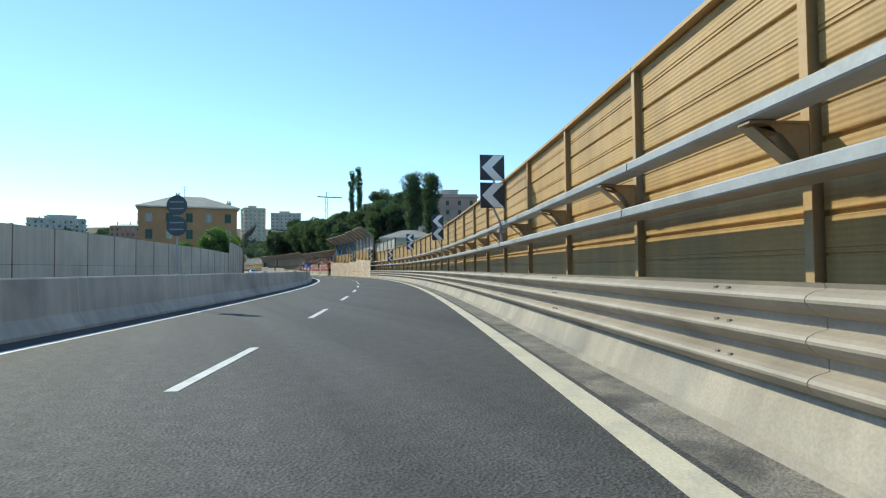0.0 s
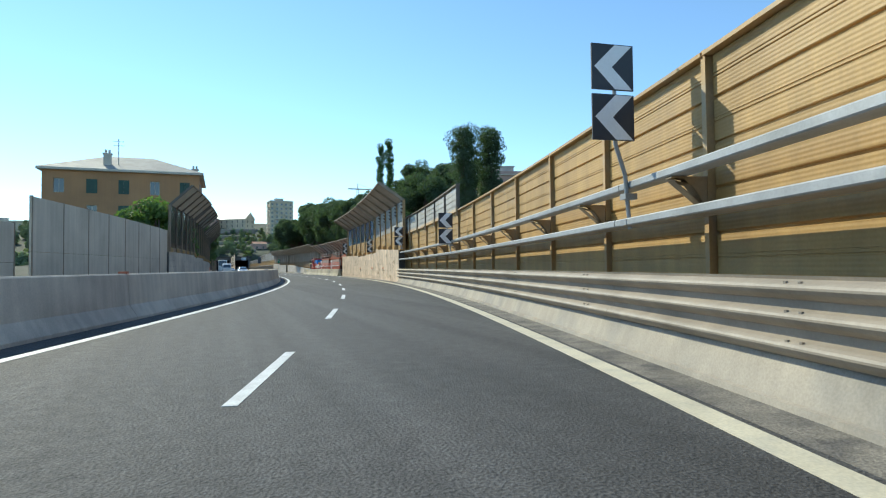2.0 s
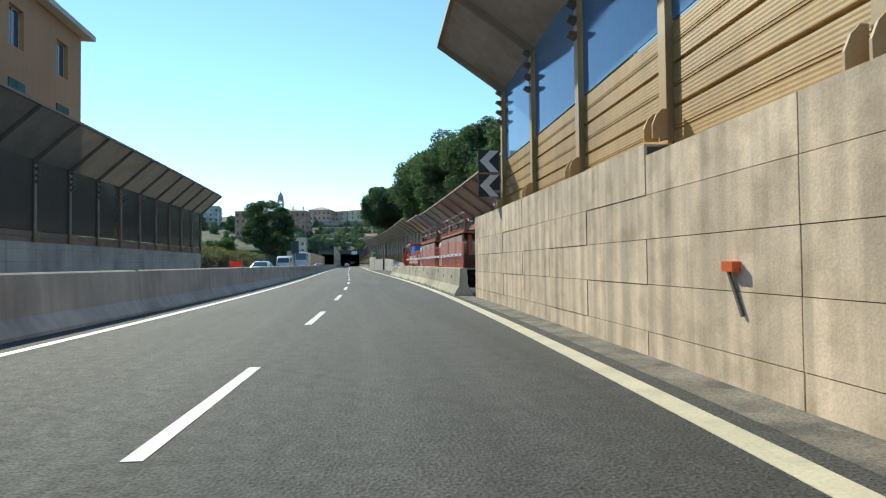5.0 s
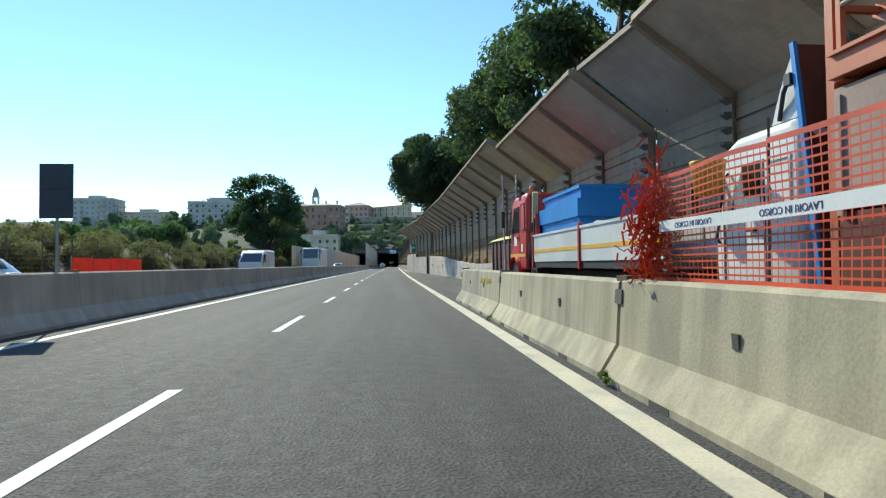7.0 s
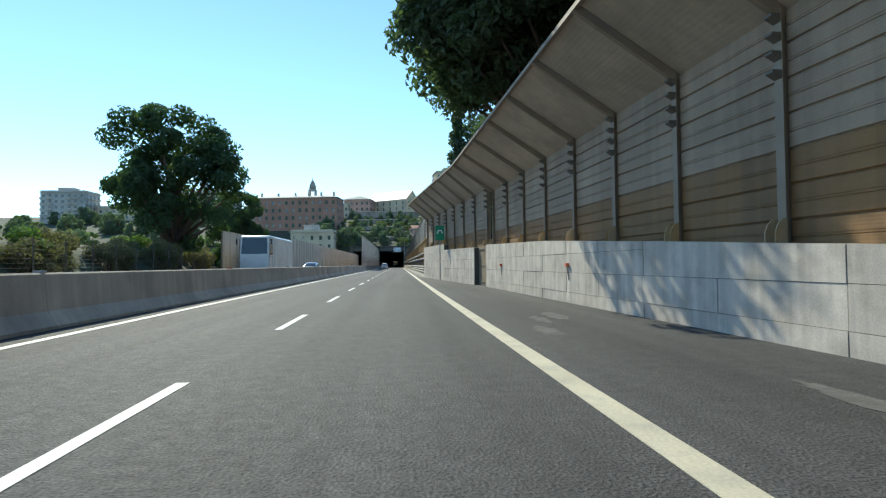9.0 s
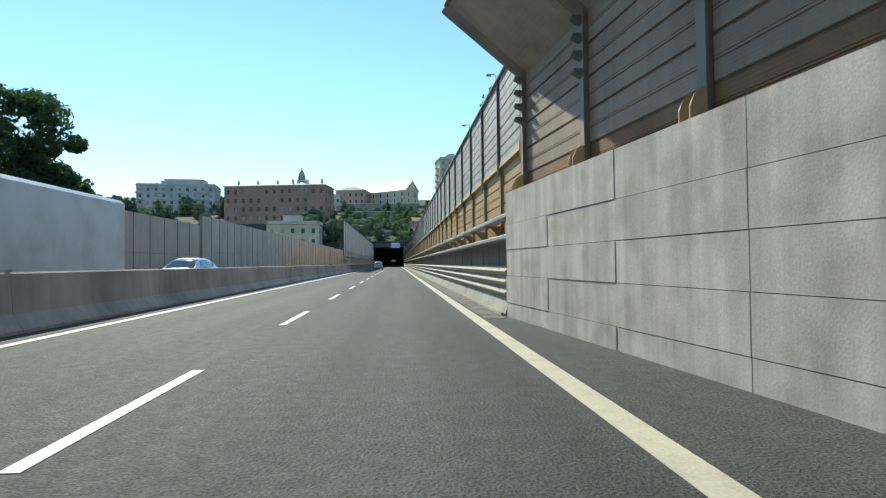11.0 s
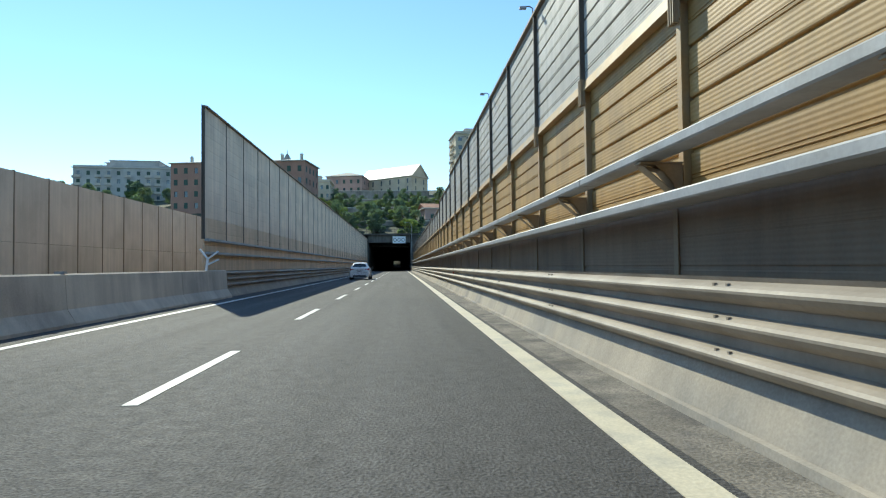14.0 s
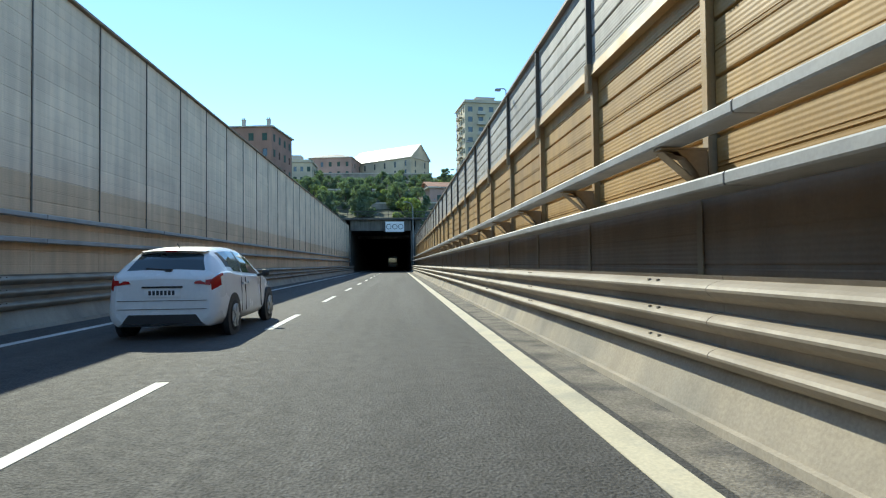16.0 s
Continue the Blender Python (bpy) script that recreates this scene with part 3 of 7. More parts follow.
def canopy(label, s0, s1, d_of, z_of, bend, reach, rise, tan_rows, sd=1, pane=None, tan_mat=None, upper=None, pitch=3.0, roof=None):
    """Posts every 3 m on a wall, sound panels between them and a leaning roof of panels towards the road."""
    root = thing("noise_canopy", None, label, "noise barrier", "", "structure")
    n = int(round((s1 - s0) / pitch))
    hp = pitch / 2 - 0.08
    levels = math.ceil((bend - z_of(s0 + 0.3) - 0.02) / 0.505)
    for k in range(n + 1):
        s = s0 + pitch * k
        d, z = d_of(s), z_of(s)
        m = at(s, d, 0, 0 if sd > 0 else 180)
        g = Geo()
        g.box(-0.09, -0.075, -0.09, 0.09, z, bend)
        g.box(-0.075, 0.09, -0.006, 0.006, z, bend)
        g.box(0.09, 0.105, -0.09, 0.09, z, bend)
        part("post", g, TAN_POST if pane is PANE or tan_rows == 4 else GREY_STEEL, root, "", m)
        g = Geo()
        g.bar((0.0, 0, bend - 0.05), (-reach, 0, bend + rise), 0.12, 0.2)
        part("arm", g, DARK_STEEL if roof else GREY_STEEL, root, "", m)
        g = Geo()
        for i in range(4):
            zz = bend - 0.12 - 0.27 * i
            g.hexa([(-0.23, -0.08, zz), (-0.09, -0.08, zz - 0.08), (-0.09, 0.08, zz - 0.08), (-0.23, 0.08, zz), (-0.23, -0.08, zz + 0.04), (-0.09, -0.08, zz + 0.04), (-0.09, 0.08, zz + 0.04), (-0.23, 0.08, zz + 0.04)])
        part("fins", g, DARK_STEEL, root, "four stacked steel fins", m)
        g = Geo()
        for y in (-0.11, 0.11):
            pl = [(-0.28, z), (-0.1, z), (-0.1, z + 0.34), (-0.16, z + 0.34), (-0.23, z + 0.27), (-0.28, z + 0.15)]
            g.sheet([[(x, y - 0.012, q) for x, q in pl], [(x, y + 0.012, q) for x, q in pl]], True, 0, True)
        part("foot", g, TAN_POST, root, "flared steel foot", m)
        if k == n:
            break
        mid = s + pitch / 2
        mm = at(mid, d_of(mid), 0, (0 if sd > 0 else 180) + math.degrees(math.atan2(-(d_of(s + pitch) - d), pitch)) * sd)
        low, i = min(z_of(s + 0.3), z_of(s + pitch - 0.3)) - 0.04, 0
        while i < 14:
            top_z = bend - 0.505 * i
            z, h = max(low, top_z - 0.5), 0.5
            if top_z - low < 0.06:
                break
            h = top_z - z
            use = (tan_mat or TAN) if i >= levels - tan_rows else (upper or GREY_PANEL)
            if pane and i < levels - tan_rows:
                i = levels - tan_rows
                z = bend - 0.505 * i + 0.02
                g = Geo()
                g.box(0.0, 0.02, -hp, hp, z, bend)
                part("pane", g, pane, root, "clear blue-tinted pane" if sd > 0 else "smoky brown pane", mm)
                continue
            g = cassette(2 * hp + 0.04, h)
            g.v = [(x, y, zz + z) for x, y, zz in g.v]
            part("panel", g, use, root, "", mm)
            i += 1
        for a, b in ((-0.04, 0.494), (0.494, 0.985)):
            g = Geo()
            p, q = (-reach * a, bend + rise * a), (-reach * b, bend + rise * b)
            up = Vector((rise, 0, reach)).normalized() * 0.05
            for y0, y1 in ((-hp, hp),):
                g.hexa([(p[0], y0, p[1]), (q[0], y0, q[1]), (q[0], y1, q[1]), (p[0], y1, p[1]), (p[0] + up.x, y0, p[1] + up.z), (q[0] + up.x, y0, q[1] + up.z), (q[0] + up.x, y1, q[1] + up.z), (p[0] + up.x, y1, p[1] + up.z)])
            part("roof_panel", g, roof or CANOPY, root, "", mm)
        g = Geo()
        g.bar((-reach, -pitch / 2, bend + rise), (-reach, pitch / 2, bend + rise), 0.1, 0.1)
        part("edge_rail", g, GREY_STEEL, root, "", mm)
    return root


PANE = glass("blue_tinted_pane", (0.12, 0.2, 0.3))
wall_b = lambda s: 2.68
block_wall("pale stained cast concrete wall on the bend", [(82.0, 94.4, 2.4, 2.82), (94.4, 101.0, 2.5, 2.44), (101, 106, 2.36, 2.36), (106, 118, 2.5, 2.6)], wall_b, STAINED)
zb = lambda s: 2.4 + (s - 82) * 0.034 if s < 94.4 else 2.47 if s < 101 else 2.36 if s < 106 else 2.55
canopy("tan panels, blue panes and a leaning taupe roof on a wall", 81.45, 96.45, lambda s: 3.0, zb, 6.05, 1.8, 1.2, 4)
canopy("tan panels, blue panes and a leaning taupe roof on a wall", 97.0, 115.0, lambda s: 3.0, zb, 5.95, 1.8, 1.2, 3, pane=PANE)

# works site and lay-by: wall, canopy above it, loose concrete blocks
wall_d = lambda s: 5.9 if s < 150 else float(np.interp(s, [150, 160, 180, 202, 206, 223.5], [5.65, 5.55, 5.45, 4.65, 4.3, 2.55]))
LAYBY = material("pale_grey_cast_concrete", (0.62, 0.54, 0.45), 0.9, 0, 1.1, 0.14, 45, 0.1, 0.12, (0.51, 0.44, 0.36), 2.1, 0.35, 0.05, 0.22)
block_wall("low stained concrete wall behind the works site", [(118, 158, 1.2, 1.3), (158, 162.3, 1.5, 1.5)], wall_d, STAINED)
block_wall("low pale grey concrete wall beside the lay-by", [(162.3, 169.5, 1.22, 1.12), (169.5, 175, 1.12, 1.12), (175, 181, 1.12, 1.3), (181, 186, 1.3, 1.54), (186, 193, 1.54, 1.84), (193, 202.4, 1.84, 2.05), (205, 214, 2.0, 2.1), (214, 223.4, 2.5, 2.55)], wall_d, LAYBY)


def zd(s):
    """The wall's top."""
    if s < 162.3:
        return 1.2 if s < 158 else 1.5
    return float(np.interp(s, [162.3, 169.5, 175, 181, 186, 193, 204, 213.9, 214.1, 240], [1.22, 1.12, 1.12, 1.3, 1.54, 1.84, 2.03, 2.05, 2.5, 2.5]))


canopy("shade-toned tan and taupe panels with a leaning roof over the works site", 119.4, 158.6, lambda s: wall_d(s) + 0.45, zd, 4.15, 1.85, 1.32, 2, tan_mat=SHADE_TAN, upper=SHADE_TAUPE, pitch=2.8)
canopy("shade-toned tan and taupe panels with a leaning roof by the lay-by", 159.7, 202.45, lambda s: wall_d(s) + 0.45, zd, 4.72, 2.0, 1.28, 3, tan_mat=SHADE_TAN, upper=SHADE_TAUPE, pitch=2.85)
canopy("shade-toned tan and taupe panels with a leaning roof at the wall's end", 203.0, 222.95, lambda s: wall_d(s) + 0.3, zd, 4.9, 1.6, 1.3, 2, tan_mat=SHADE_TAN, upper=SHADE_TAUPE, pitch=2.85)

s = 119.0
k = 0
while s < 155:
    root = thing("concrete_barrier", None, "cream concrete safety barrier block with worn edges and slots", "safety barrier", "barriers along the works site")
    g = Geo()
    jersey(g, s + 0.02, s + 5.94, 2.45, 1, 0.33, 0.16, 0.12, 0.95 + 0.01 * (k % 2))
    part("block", g, CONCRETE_CREAM, root)
    # Dark boxes, not cuts: the holes' inner shade is put into their colour.
    for q in (1.2, 3.0, 4.8):
        g = Geo()
        g.sweep([(2.116, 0.0), (2.135, 0.0), (2.135, 0.055), (2.116, 0.055)], s + q - 0.16, s + q + 0.16, 1)
        part("foot_slot", g, DARK_JOINT, root)
    for q in (1.9, 4.1):
        g = Geo()
        g.sweep([(2.296, 0.56), (2.32, 0.56), (2.32, 0.66), (2.29, 0.66)], s + q - 0.035, s + q + 0.035, 1)
        part("socket", g, DARK_JOINT, root)
    g = Geo()
    g.sweep([(2.36, 0.8), (2.54, 0.8), (2.54, 0.99), (2.34, 0.99)], s + 5.86, s + 6.1, 1)
    g.sweep([(2.3, 0.72), (2.34, 0.72), (2.34, 0.86), (2.31, 0.86)], s + 5.9, s + 6.06, 1)
    part("joint_plate", g, DARK_STEEL, root, "rusty steel joint plate")
    s, k = s + 6.0, k + 1
YELLOW_SPRAY = material("yellow_spray_paint", (0.68, 0.5, 0.05), 0.8, 0, 3, 0.1, 40, 0.2, 0.0)
spray = thing("spray_marks", None, "faded yellow sprayed scrawl on a concrete block", "graffiti")
rs0 = random.Random(3)
for k in range(10):
    g = Geo()
    q, z = 149.95 + 0.15 * k, 0.7
    pts = []
    for i in range(7):
        a = i * 1.3 + rs0.uniform(-0.5, 0.5)
        pts.append((q + 0.065 * math.cos(a) + 0.01 * i, z + 0.07 * math.sin(a * 1.1 + k) + 0.03 * rs0.random()))
    for (q0, z0), (q1, z1) in zip(pts, pts[1:]):
        face = lambda z: 2.29 + (z - 0.33) * 0.0678 - 0.002
        g.bar(road(q0, face(z0), z0), road(q1, face(z1), z1), 0.004, 0.02)
    part("stroke", g, YELLOW_SPRAY, spray)

for q in (90.0, 96.6, 104.3, 190.5, 199.0):
    dd = (2.68 if q < 120 else wall_d(q)) - 0.03
    root = thing("wall_reflector", at(q, dd, 1.02), "small orange reflector with a dark strap on the wall", "reflector", "wall reflectors")
    g = Geo()
    g.box(-0.05, 0.03, -0.08, 0.08, 0, 0.09)
    part("lens", g, ORANGE_LENS, root)
    g = Geo()
    g.bar((0.005, 0.09, 0.05), (0.01, -0.12, -0.38), 0.02, 0.03)
    part("strap", g, DARK_STEEL, root)

# peeling skin on the bend's wall, and pale dust on the lay-by
PEEL = material("dark_peeling_skin", (0.36, 0.28, 0.19), 0.95, 0, 6, 0.3, 40, 0.2, 0.2, (0.5, 0.39, 0.27), 9, 0.5)
rp = random.Random(17)
for s0, s1, z0, z1, count in ((83.5, 84.9, 1.38, 1.62, 70), (84.3, 85.0, 1.0, 1.35, 30), (85.8, 86.9, 0.22, 0.55, 45), (87.9, 88.7, 1.95, 2.2, 30), (92.6, 93.6, 0.4, 0.8, 40), (92.9, 93.4, 1.2, 1.5, 24), (95.2, 95.9, 0.7, 1.2, 30)):
    g = Geo()
    for k in range(count * 2):
        q, z = rp.uniform(s0, s1), rp.gauss((z0 + z1) / 2, (z1 - z0) / 4)
        ln, a, w = rp.uniform(0.012, 0.05), rp.uniform(0, math.pi), rp.uniform(0.003, 0.009)
        p = [(q + i * ln * math.cos(a) - j * w * math.sin(a), z + i * ln * math.sin(a) + j * w * math.cos(a)) for i, j in ((-0.5, -0.4), (0.5, -1), (0.4, 1), (-0.5, 0.6))]
        lift = rp.uniform(0.003, 0.009)
        g.hexa([road(u, 2.672, v) for u, v in p] + [road(u, 2.672 - lift, v) for u, v in p])
    tagged(part("peeling_patch", g, PEEL), "dark peeling skin on the stained concrete wall", "wear", "peeling patches", "stuff")
DUST = material("pale_dust", (0.105, 0.1, 0.09), 0.95, 0, 4, 0.25, 40, 0.25, 0.2, (0.12, 0.115, 0.105), 2.5, 0.6)
for q, d, rs_, rd in ((186.7, 3.6, 1.1, 0.25), (186.1, 3.1, 0.8, 0.16), (184.1, 2.75, 0.9, 0.2), (173.8, 4.5, 0.9, 0.35), (173.7, 3.4, 0.8, 0.2), (179.0, 3.9, 1.0, 0.18)):
    g = Geo()
    n0 = 26
    ring = []
    for k in range(n0):
        a, f = 2 * math.pi * k / n0, rp.uniform(0.55, 1.1)
        ring.append(road(q + rs_ * f * math.cos(a), d + rd * f * math.sin(a), 0.004))
    g.v, g.f, g.mi = [tuple(p) for p in ring], [tuple(range(n0))], [0]
    tagged(part("dust_patch", g, DUST), "patch of pale dust on the lay-by asphalt", "dust", "dust patches", "stuff")

gate = thing("steel_gate", None, "closed dark brown steel gate in the lay-by wall", "gate")
for a, b in ((202.42, 203.68), (203.7, 204.98)):
    g = Geo()
    g.hexa([road(a, wall_d(a) + 0.25, 0.02), road(a, wall_d(a) + 0.3, 0.02), road(b, wall_d(b) + 0.3, 0.02), road(b, wall_d(b) + 0.25, 0.02), road(a, wall_d(a) + 0.25, 2.02), road(a, wall_d(a) + 0.3, 2.02), road(b, wall_d(b) + 0.3, 2.02), road(b, wall_d(b) + 0.25, 2.02)])
    leaf = part("gate_leaf", g, DARK_TAN, gate)
    for z in (0.15, 1.0, 1.85):
        g = Geo()
        g.bar(road(a + 0.05, wall_d(a) + 0.235, z), road(b - 0.05, wall_d(b) + 0.235, z), 0.03, 0.06)
        part("gate_rail", g, DARK_STEEL, leaf)

# tunnel mouths and the wall over them
g = Geo()
Y0 = 400.0
for x0, x1, z0, z1 in ((-7.6, 3.3, 6.6, 8.5), (-18.5, -17.2, 0, 8.5), (-8.2, -6.9, 0, 8.5), (2.6, 4.2, 0, 8.5), (-17.2, -8.2, 6.6, 8.5)):
    g.box(x0, x1, Y0, Y0 + 1.2, z0 - 0.1, z1)
DARK_CONCRETE = material("dark_concrete", (0.15, 0.14, 0.125), 0.9, 0, 0.7, 0.15, 30, 0.1, 0.1, (0.1, 0.095, 0.085), 0.4, 0.4, 0.0, 0.3)
tagged(part("tunnel_portal", g, DARK_CONCRETE), "grey concrete wall over two tunnel mouths", "tunnel", "", "structure")
g = Geo()
for x0, x1 in ((-6.9, 2.6), (-17.2, -8.2)):
    g.box(x0 - 0.4, x0, Y0 + 1.2, 520, -0.2, 6.6)
    g.box(x1, x1 + 0.4, Y0 + 1.2, 520, -0.2, 6.6)
    g.box(x0 - 0.4, x1 + 0.4, Y0 + 1.2, 520, 6.6, 7.0)
    g.box(x0, x1, 519, 520, 0, 6.6)
tagged(part("tunnel_lining", g, DARK_CONCRETE), "dark concrete lining inside the tunnels", "tunnel", "", "structure")

# ---- beyond the opposite carriageway ----
def panel_wall(label, s0, s1, d, z_of, pitch, mat, post_mat, face=180, base_z=0.5):
    """A plain sound wall: posts and full-height panels on a low concrete footing; its face looks back over the road."""
    root = thing("sound_wall", None, label, "noise barrier", "", "structure")
    g = Geo()
    g.sweep([(d - 0.3, -0.1), (d + 0.25, -0.1), (d + 0.25, base_z), (d - 0.3, base_z)], s0, s1, 3)
    part("footing", g, CONCRETE, root)
    n = int((s1 - s0) / pitch)
    for k in range(n + 1):
        s = s0 + k * pitch
        g = Geo()
        g.box(-0.05, -0.02, -0.025, 0.025, 0, z_of(s) - base_z + 0.03)
        g.box(-0.02, 0.09, -0.01, 0.01, 0, z_of(s) - base_z + 0.03)
        part("post", g, post_mat, root, "", at(s, d, base_z, face))
        if k == n:
            break
        z = base_z
        while z < z_of(s + pitch / 2) - 0.3:
            h = (z_of(s + pitch / 2) - base_z) * (0.38 if z == base_z else 0.62)
            g = Geo()
            g.box(-0.02, 0.06, -pitch / 2 + 0.02, pitch / 2 - 0.02, z, z + h - 0.012)
            part("panel", g, mat, root, "", at(s + pitch / 2, d, 0, face))
            z += h
    return root


DULL_PANEL = material("dull_grey_brown_panel", (0.58, 0.49, 0.38), 0.75, 0, 0.5, 0.1, 30, 0.06, 0.03, (0.5, 0.42, 0.32), 0.4, 0.4, 0.06, 0.12)
panel_wall("long dull grey-brown sound wall across the road", -60, 67.0, -14.9, lambda s: 3.1, 3.0, DULL_PANEL, GREY_STEEL)
panel_wall("taller dull grey-brown sound wall across the road", 67.4, 91.4, -14.9, lambda s: 4.35, 3.0, DULL_PANEL, GREY_STEEL)
panel_wall("grey-brown sound wall beside the opposite lanes", 226, 257.5, -15.0, lambda s: 4.3, 2.25, DULL_PANEL, GREY_STEEL)
panel_wall("taller grey-brown sound wall beside the opposite lanes", 258.0, 399, -15.0, lambda s: 5.1, 2.25, DULL_PANEL, GREY_STEEL)
block_wall("low grey concrete wall under the far canopy", [(91.2, 106.8, 2.6, 2.6), (106.8, 119.6, 2.45, 2.45), (119.6, 152.6, 2.2, 2.2)], lambda s: -15.2, CONCRETE)
DARK_PANE = glass("smoky_brown_pane", (0.1, 0.08, 0.065), 0.15)
PALE_ROOF = translucent(material("dusty_plastic_roof_sheet", (0.4, 0.37, 0.33), 0.6, 0.0, 0.7, 0.15, 30, 0.06, 0.0, (0.32, 0.3, 0.26), 0.8, 0.4, 0.08, 0.1), (0.42, 0.39, 0.34), 0.4)
canopy("shaded canopy with smoky panes across the road", 91.6, 106.6, lambda s: -14.75, lambda s: 2.6, 6.5, 1.75, 1.6, 1, -1, DARK_PANE, LOW_SHADE_PANEL, roof=PALE_ROOF)
canopy("shaded canopy with smoky panes across the road", 107.0, 119.6, lambda s: -14.75, lambda s: 2.45, 6.3, 1.75, 1.6, 1, -1, DARK_PANE, LOW_SHADE_PANEL, pitch=3.15, roof=PALE_ROOF)
canopy("shaded canopy with smoky panes across the road", 119.7, 152.7, lambda s: -14.75, lambda s: 2.2, 5.7, 1.75, 1.6, 1, -1, DARK_PANE, LOW_SHADE_PANEL, roof=PALE_ROOF)


# ---- buildings ----
def facade_material(name, col, second):
    return material(name, col, 0.9, 0, 0.25, 0.1, 12, 0.05, 0.1, second, 0.15, 0.4, 0.0, 0.05)


OCHRE = facade_material("faded_ochre_plaster", (0.46, 0.25, 0.12), (0.4, 0.22, 0.11))
BRICKRED = facade_material("faded_red_plaster", (0.4, 0.23, 0.17), (0.34, 0.2, 0.15))
CREAM = facade_material("cream_plaster", (0.6, 0.52, 0.38), (0.5, 0.43, 0.32))
PALEGREY = facade_material("pale_grey_plaster", (0.5, 0.48, 0.45), (0.4, 0.38, 0.36))
PINK = facade_material("faded_pink_plaster", (0.5, 0.33, 0.27), (0.42, 0.28, 0.23))
SLATE = material("pale_slate_roof", (0.32, 0.3, 0.26), 0.75, 0, 0.6, 0.1, 20, 0.1, 0.2, (0.26, 0.24, 0.21), 0.4, 0.4)
# Church roof: the sun's glare on it is put into the pale colour.
GLARE_ROOF = material("sun_glare_roof", (0.72, 0.7, 0.64), 0.45, 0, 0.6, 0.08, 20, 0.05, 0.1, (0.62, 0.6, 0.54), 0.4, 0.4)
TILE = material("terracotta_roof", (0.42, 0.2, 0.12), 0.85, 0, 0.6, 0.12, 20, 0.12, 0.3, (0.34, 0.17, 0.1), 0.4, 0.4)
SHUTTER = material("dark_green_shutter", (0.05, 0.09, 0.07), 0.7, 0, 1, 0.15, 20, 0.05, 0.05)
WINDOW = glass("window_glass", (0.06, 0.08, 0.1), 0.08)
STONE_TRIM = material("pale_stone_trim", (0.55, 0.5, 0.42), 0.85, 0, 1, 0.1, 30, 0.05, 0.1)


def building(name, label, m, w, dep, z0, floors, storey, wall_mat, cols_w, cols_d, roof="flat", roof_mat=None, rise=2.0, shut=True, win=(1.0, 1.5), ground_skip=0, balconies=False, category="building"):
    """Walls with windows set in reveals, a roof, and shutters; x runs along the front, which looks along -y."""
    root = thing(name, m, label, category)
    H = floors * storey + 0.6
    g = Geo()
    # walls, with holes: strips between the window openings
    cols = {"front": (cols_w, w), "right": (cols_d, dep), "left": (cols_d, dep), "back": (0, w)}
    wins = []
    for side, (nc, length) in cols.items():
        def P(u, v, q=0.0, side=side):
            if side == "front":
                return Vector((-w / 2 + u, -dep / 2 + q, v))
            if side == "right":
                return Vector((w / 2 - q, -dep / 2 + u, v))
            if side == "left":
                return Vector((-w / 2 + q, dep / 2 - u, v))
            return Vector((w / 2 - u, dep / 2 - q, v))
        if nc == 0:
            g.quad(P(0, z0), P(length, z0), P(length, H), P(0, H))
            continue
        xs = [length * (c + 0.5) / nc for c in range(nc)]
        last = z0
        for f in range(floors):
            if f < ground_skip:
                continue
            b = f * storey + 1.0
            t = b + win[1]
            g.quad(P(0, last), P(length, last), P(length, b), P(0, b))
            u = 0.0
            for xc in xs:
                g.quad(P(u, b), P(xc - win[0] / 2, b), P(xc - win[0] / 2, t), P(u, t))
                u = xc + win[0] / 2
                a0, a1 = xc - win[0] / 2, u
                for e in ((a0, b, a0, t), (a1, t, a1, b), (a0, t, a1, t), (a1, b, a0, b)):
                    g.quad(P(e[0], e[1]), P(e[2], e[3]), P(e[2], e[3], 0.22), P(e[0], e[1], 0.22))
                wins.append((P, a0, a1, b, t, f))
            g.quad(P(u, b), P(length, b), P(length, t), P(u, t))
            last = t
        g.quad(P(0, last), P(length, last), P(length, H), P(0, H))
    part("wall", g, wall_mat, root)
    for P, a0, a1, b, t, f in wins:
        g = Geo()
        g.quad(P(a0, b, 0.2), P(a1, b, 0.2), P(a1, t, 0.2), P(a0, t, 0.2), 0)
        wn_ = part("window", g, WINDOW, root)
        g = Geo()
        mid = (a0 + a1) / 2
        for u0, u1, v0, v1 in ((a0, a0 + 0.06, b, t), (a1 - 0.06, a1, b, t), (mid - 0.03, mid + 0.03, b, t), (a0, a1, b, b + 0.06), (a0, a1, t - 0.06, t)):
            p = [P(u0, v0, 0.19), P(u1, v0, 0.19), P(u1, v1, 0.19), P(u0, v1, 0.19)]
            g.quad(*p)
        if m.translation.y < 380:
            part("frame", g, STONE_TRIM, wn_)
        if shut and (f * 7 + int(a0 * 3)) % 3 != 0:
            g = Geo()
            for u0, u1 in ((a0 - 0.02, mid - 0.01), (mid + 0.01, a1 + 0.02)):
                ps = [P(u0, b, -0.05), P(u1, b, -0.05), P(u1, b, 0.0), P(u0, b, 0.0)]
                g.hexa(ps + [q + Vector((0, 0, t - b)) for q in ps])
            part("shutter", g, SHUTTER, wn_)
        if balconies and (int(a0 * 2) + 0) % 2 == 0:
            g = Geo()
            ps = [P(a0 - 0.5, b - 1.0, -1.0), P(a1 + 0.5, b - 1.0, -1.0), P(a1 + 0.5, b - 1.0, 0.0), P(a0 - 0.5, b - 1.0, 0.0)]
            g.hexa(ps + [q + Vector((0, 0, 0.15)) for q in ps])
            ps = [P(a0 - 0.5, b - 0.9, -1.0), P(a1 + 0.5, b - 0.9, -1.0), P(a1 + 0.5, b - 0.9, -0.92), P(a0 - 0.5, b - 0.9, -0.92)]
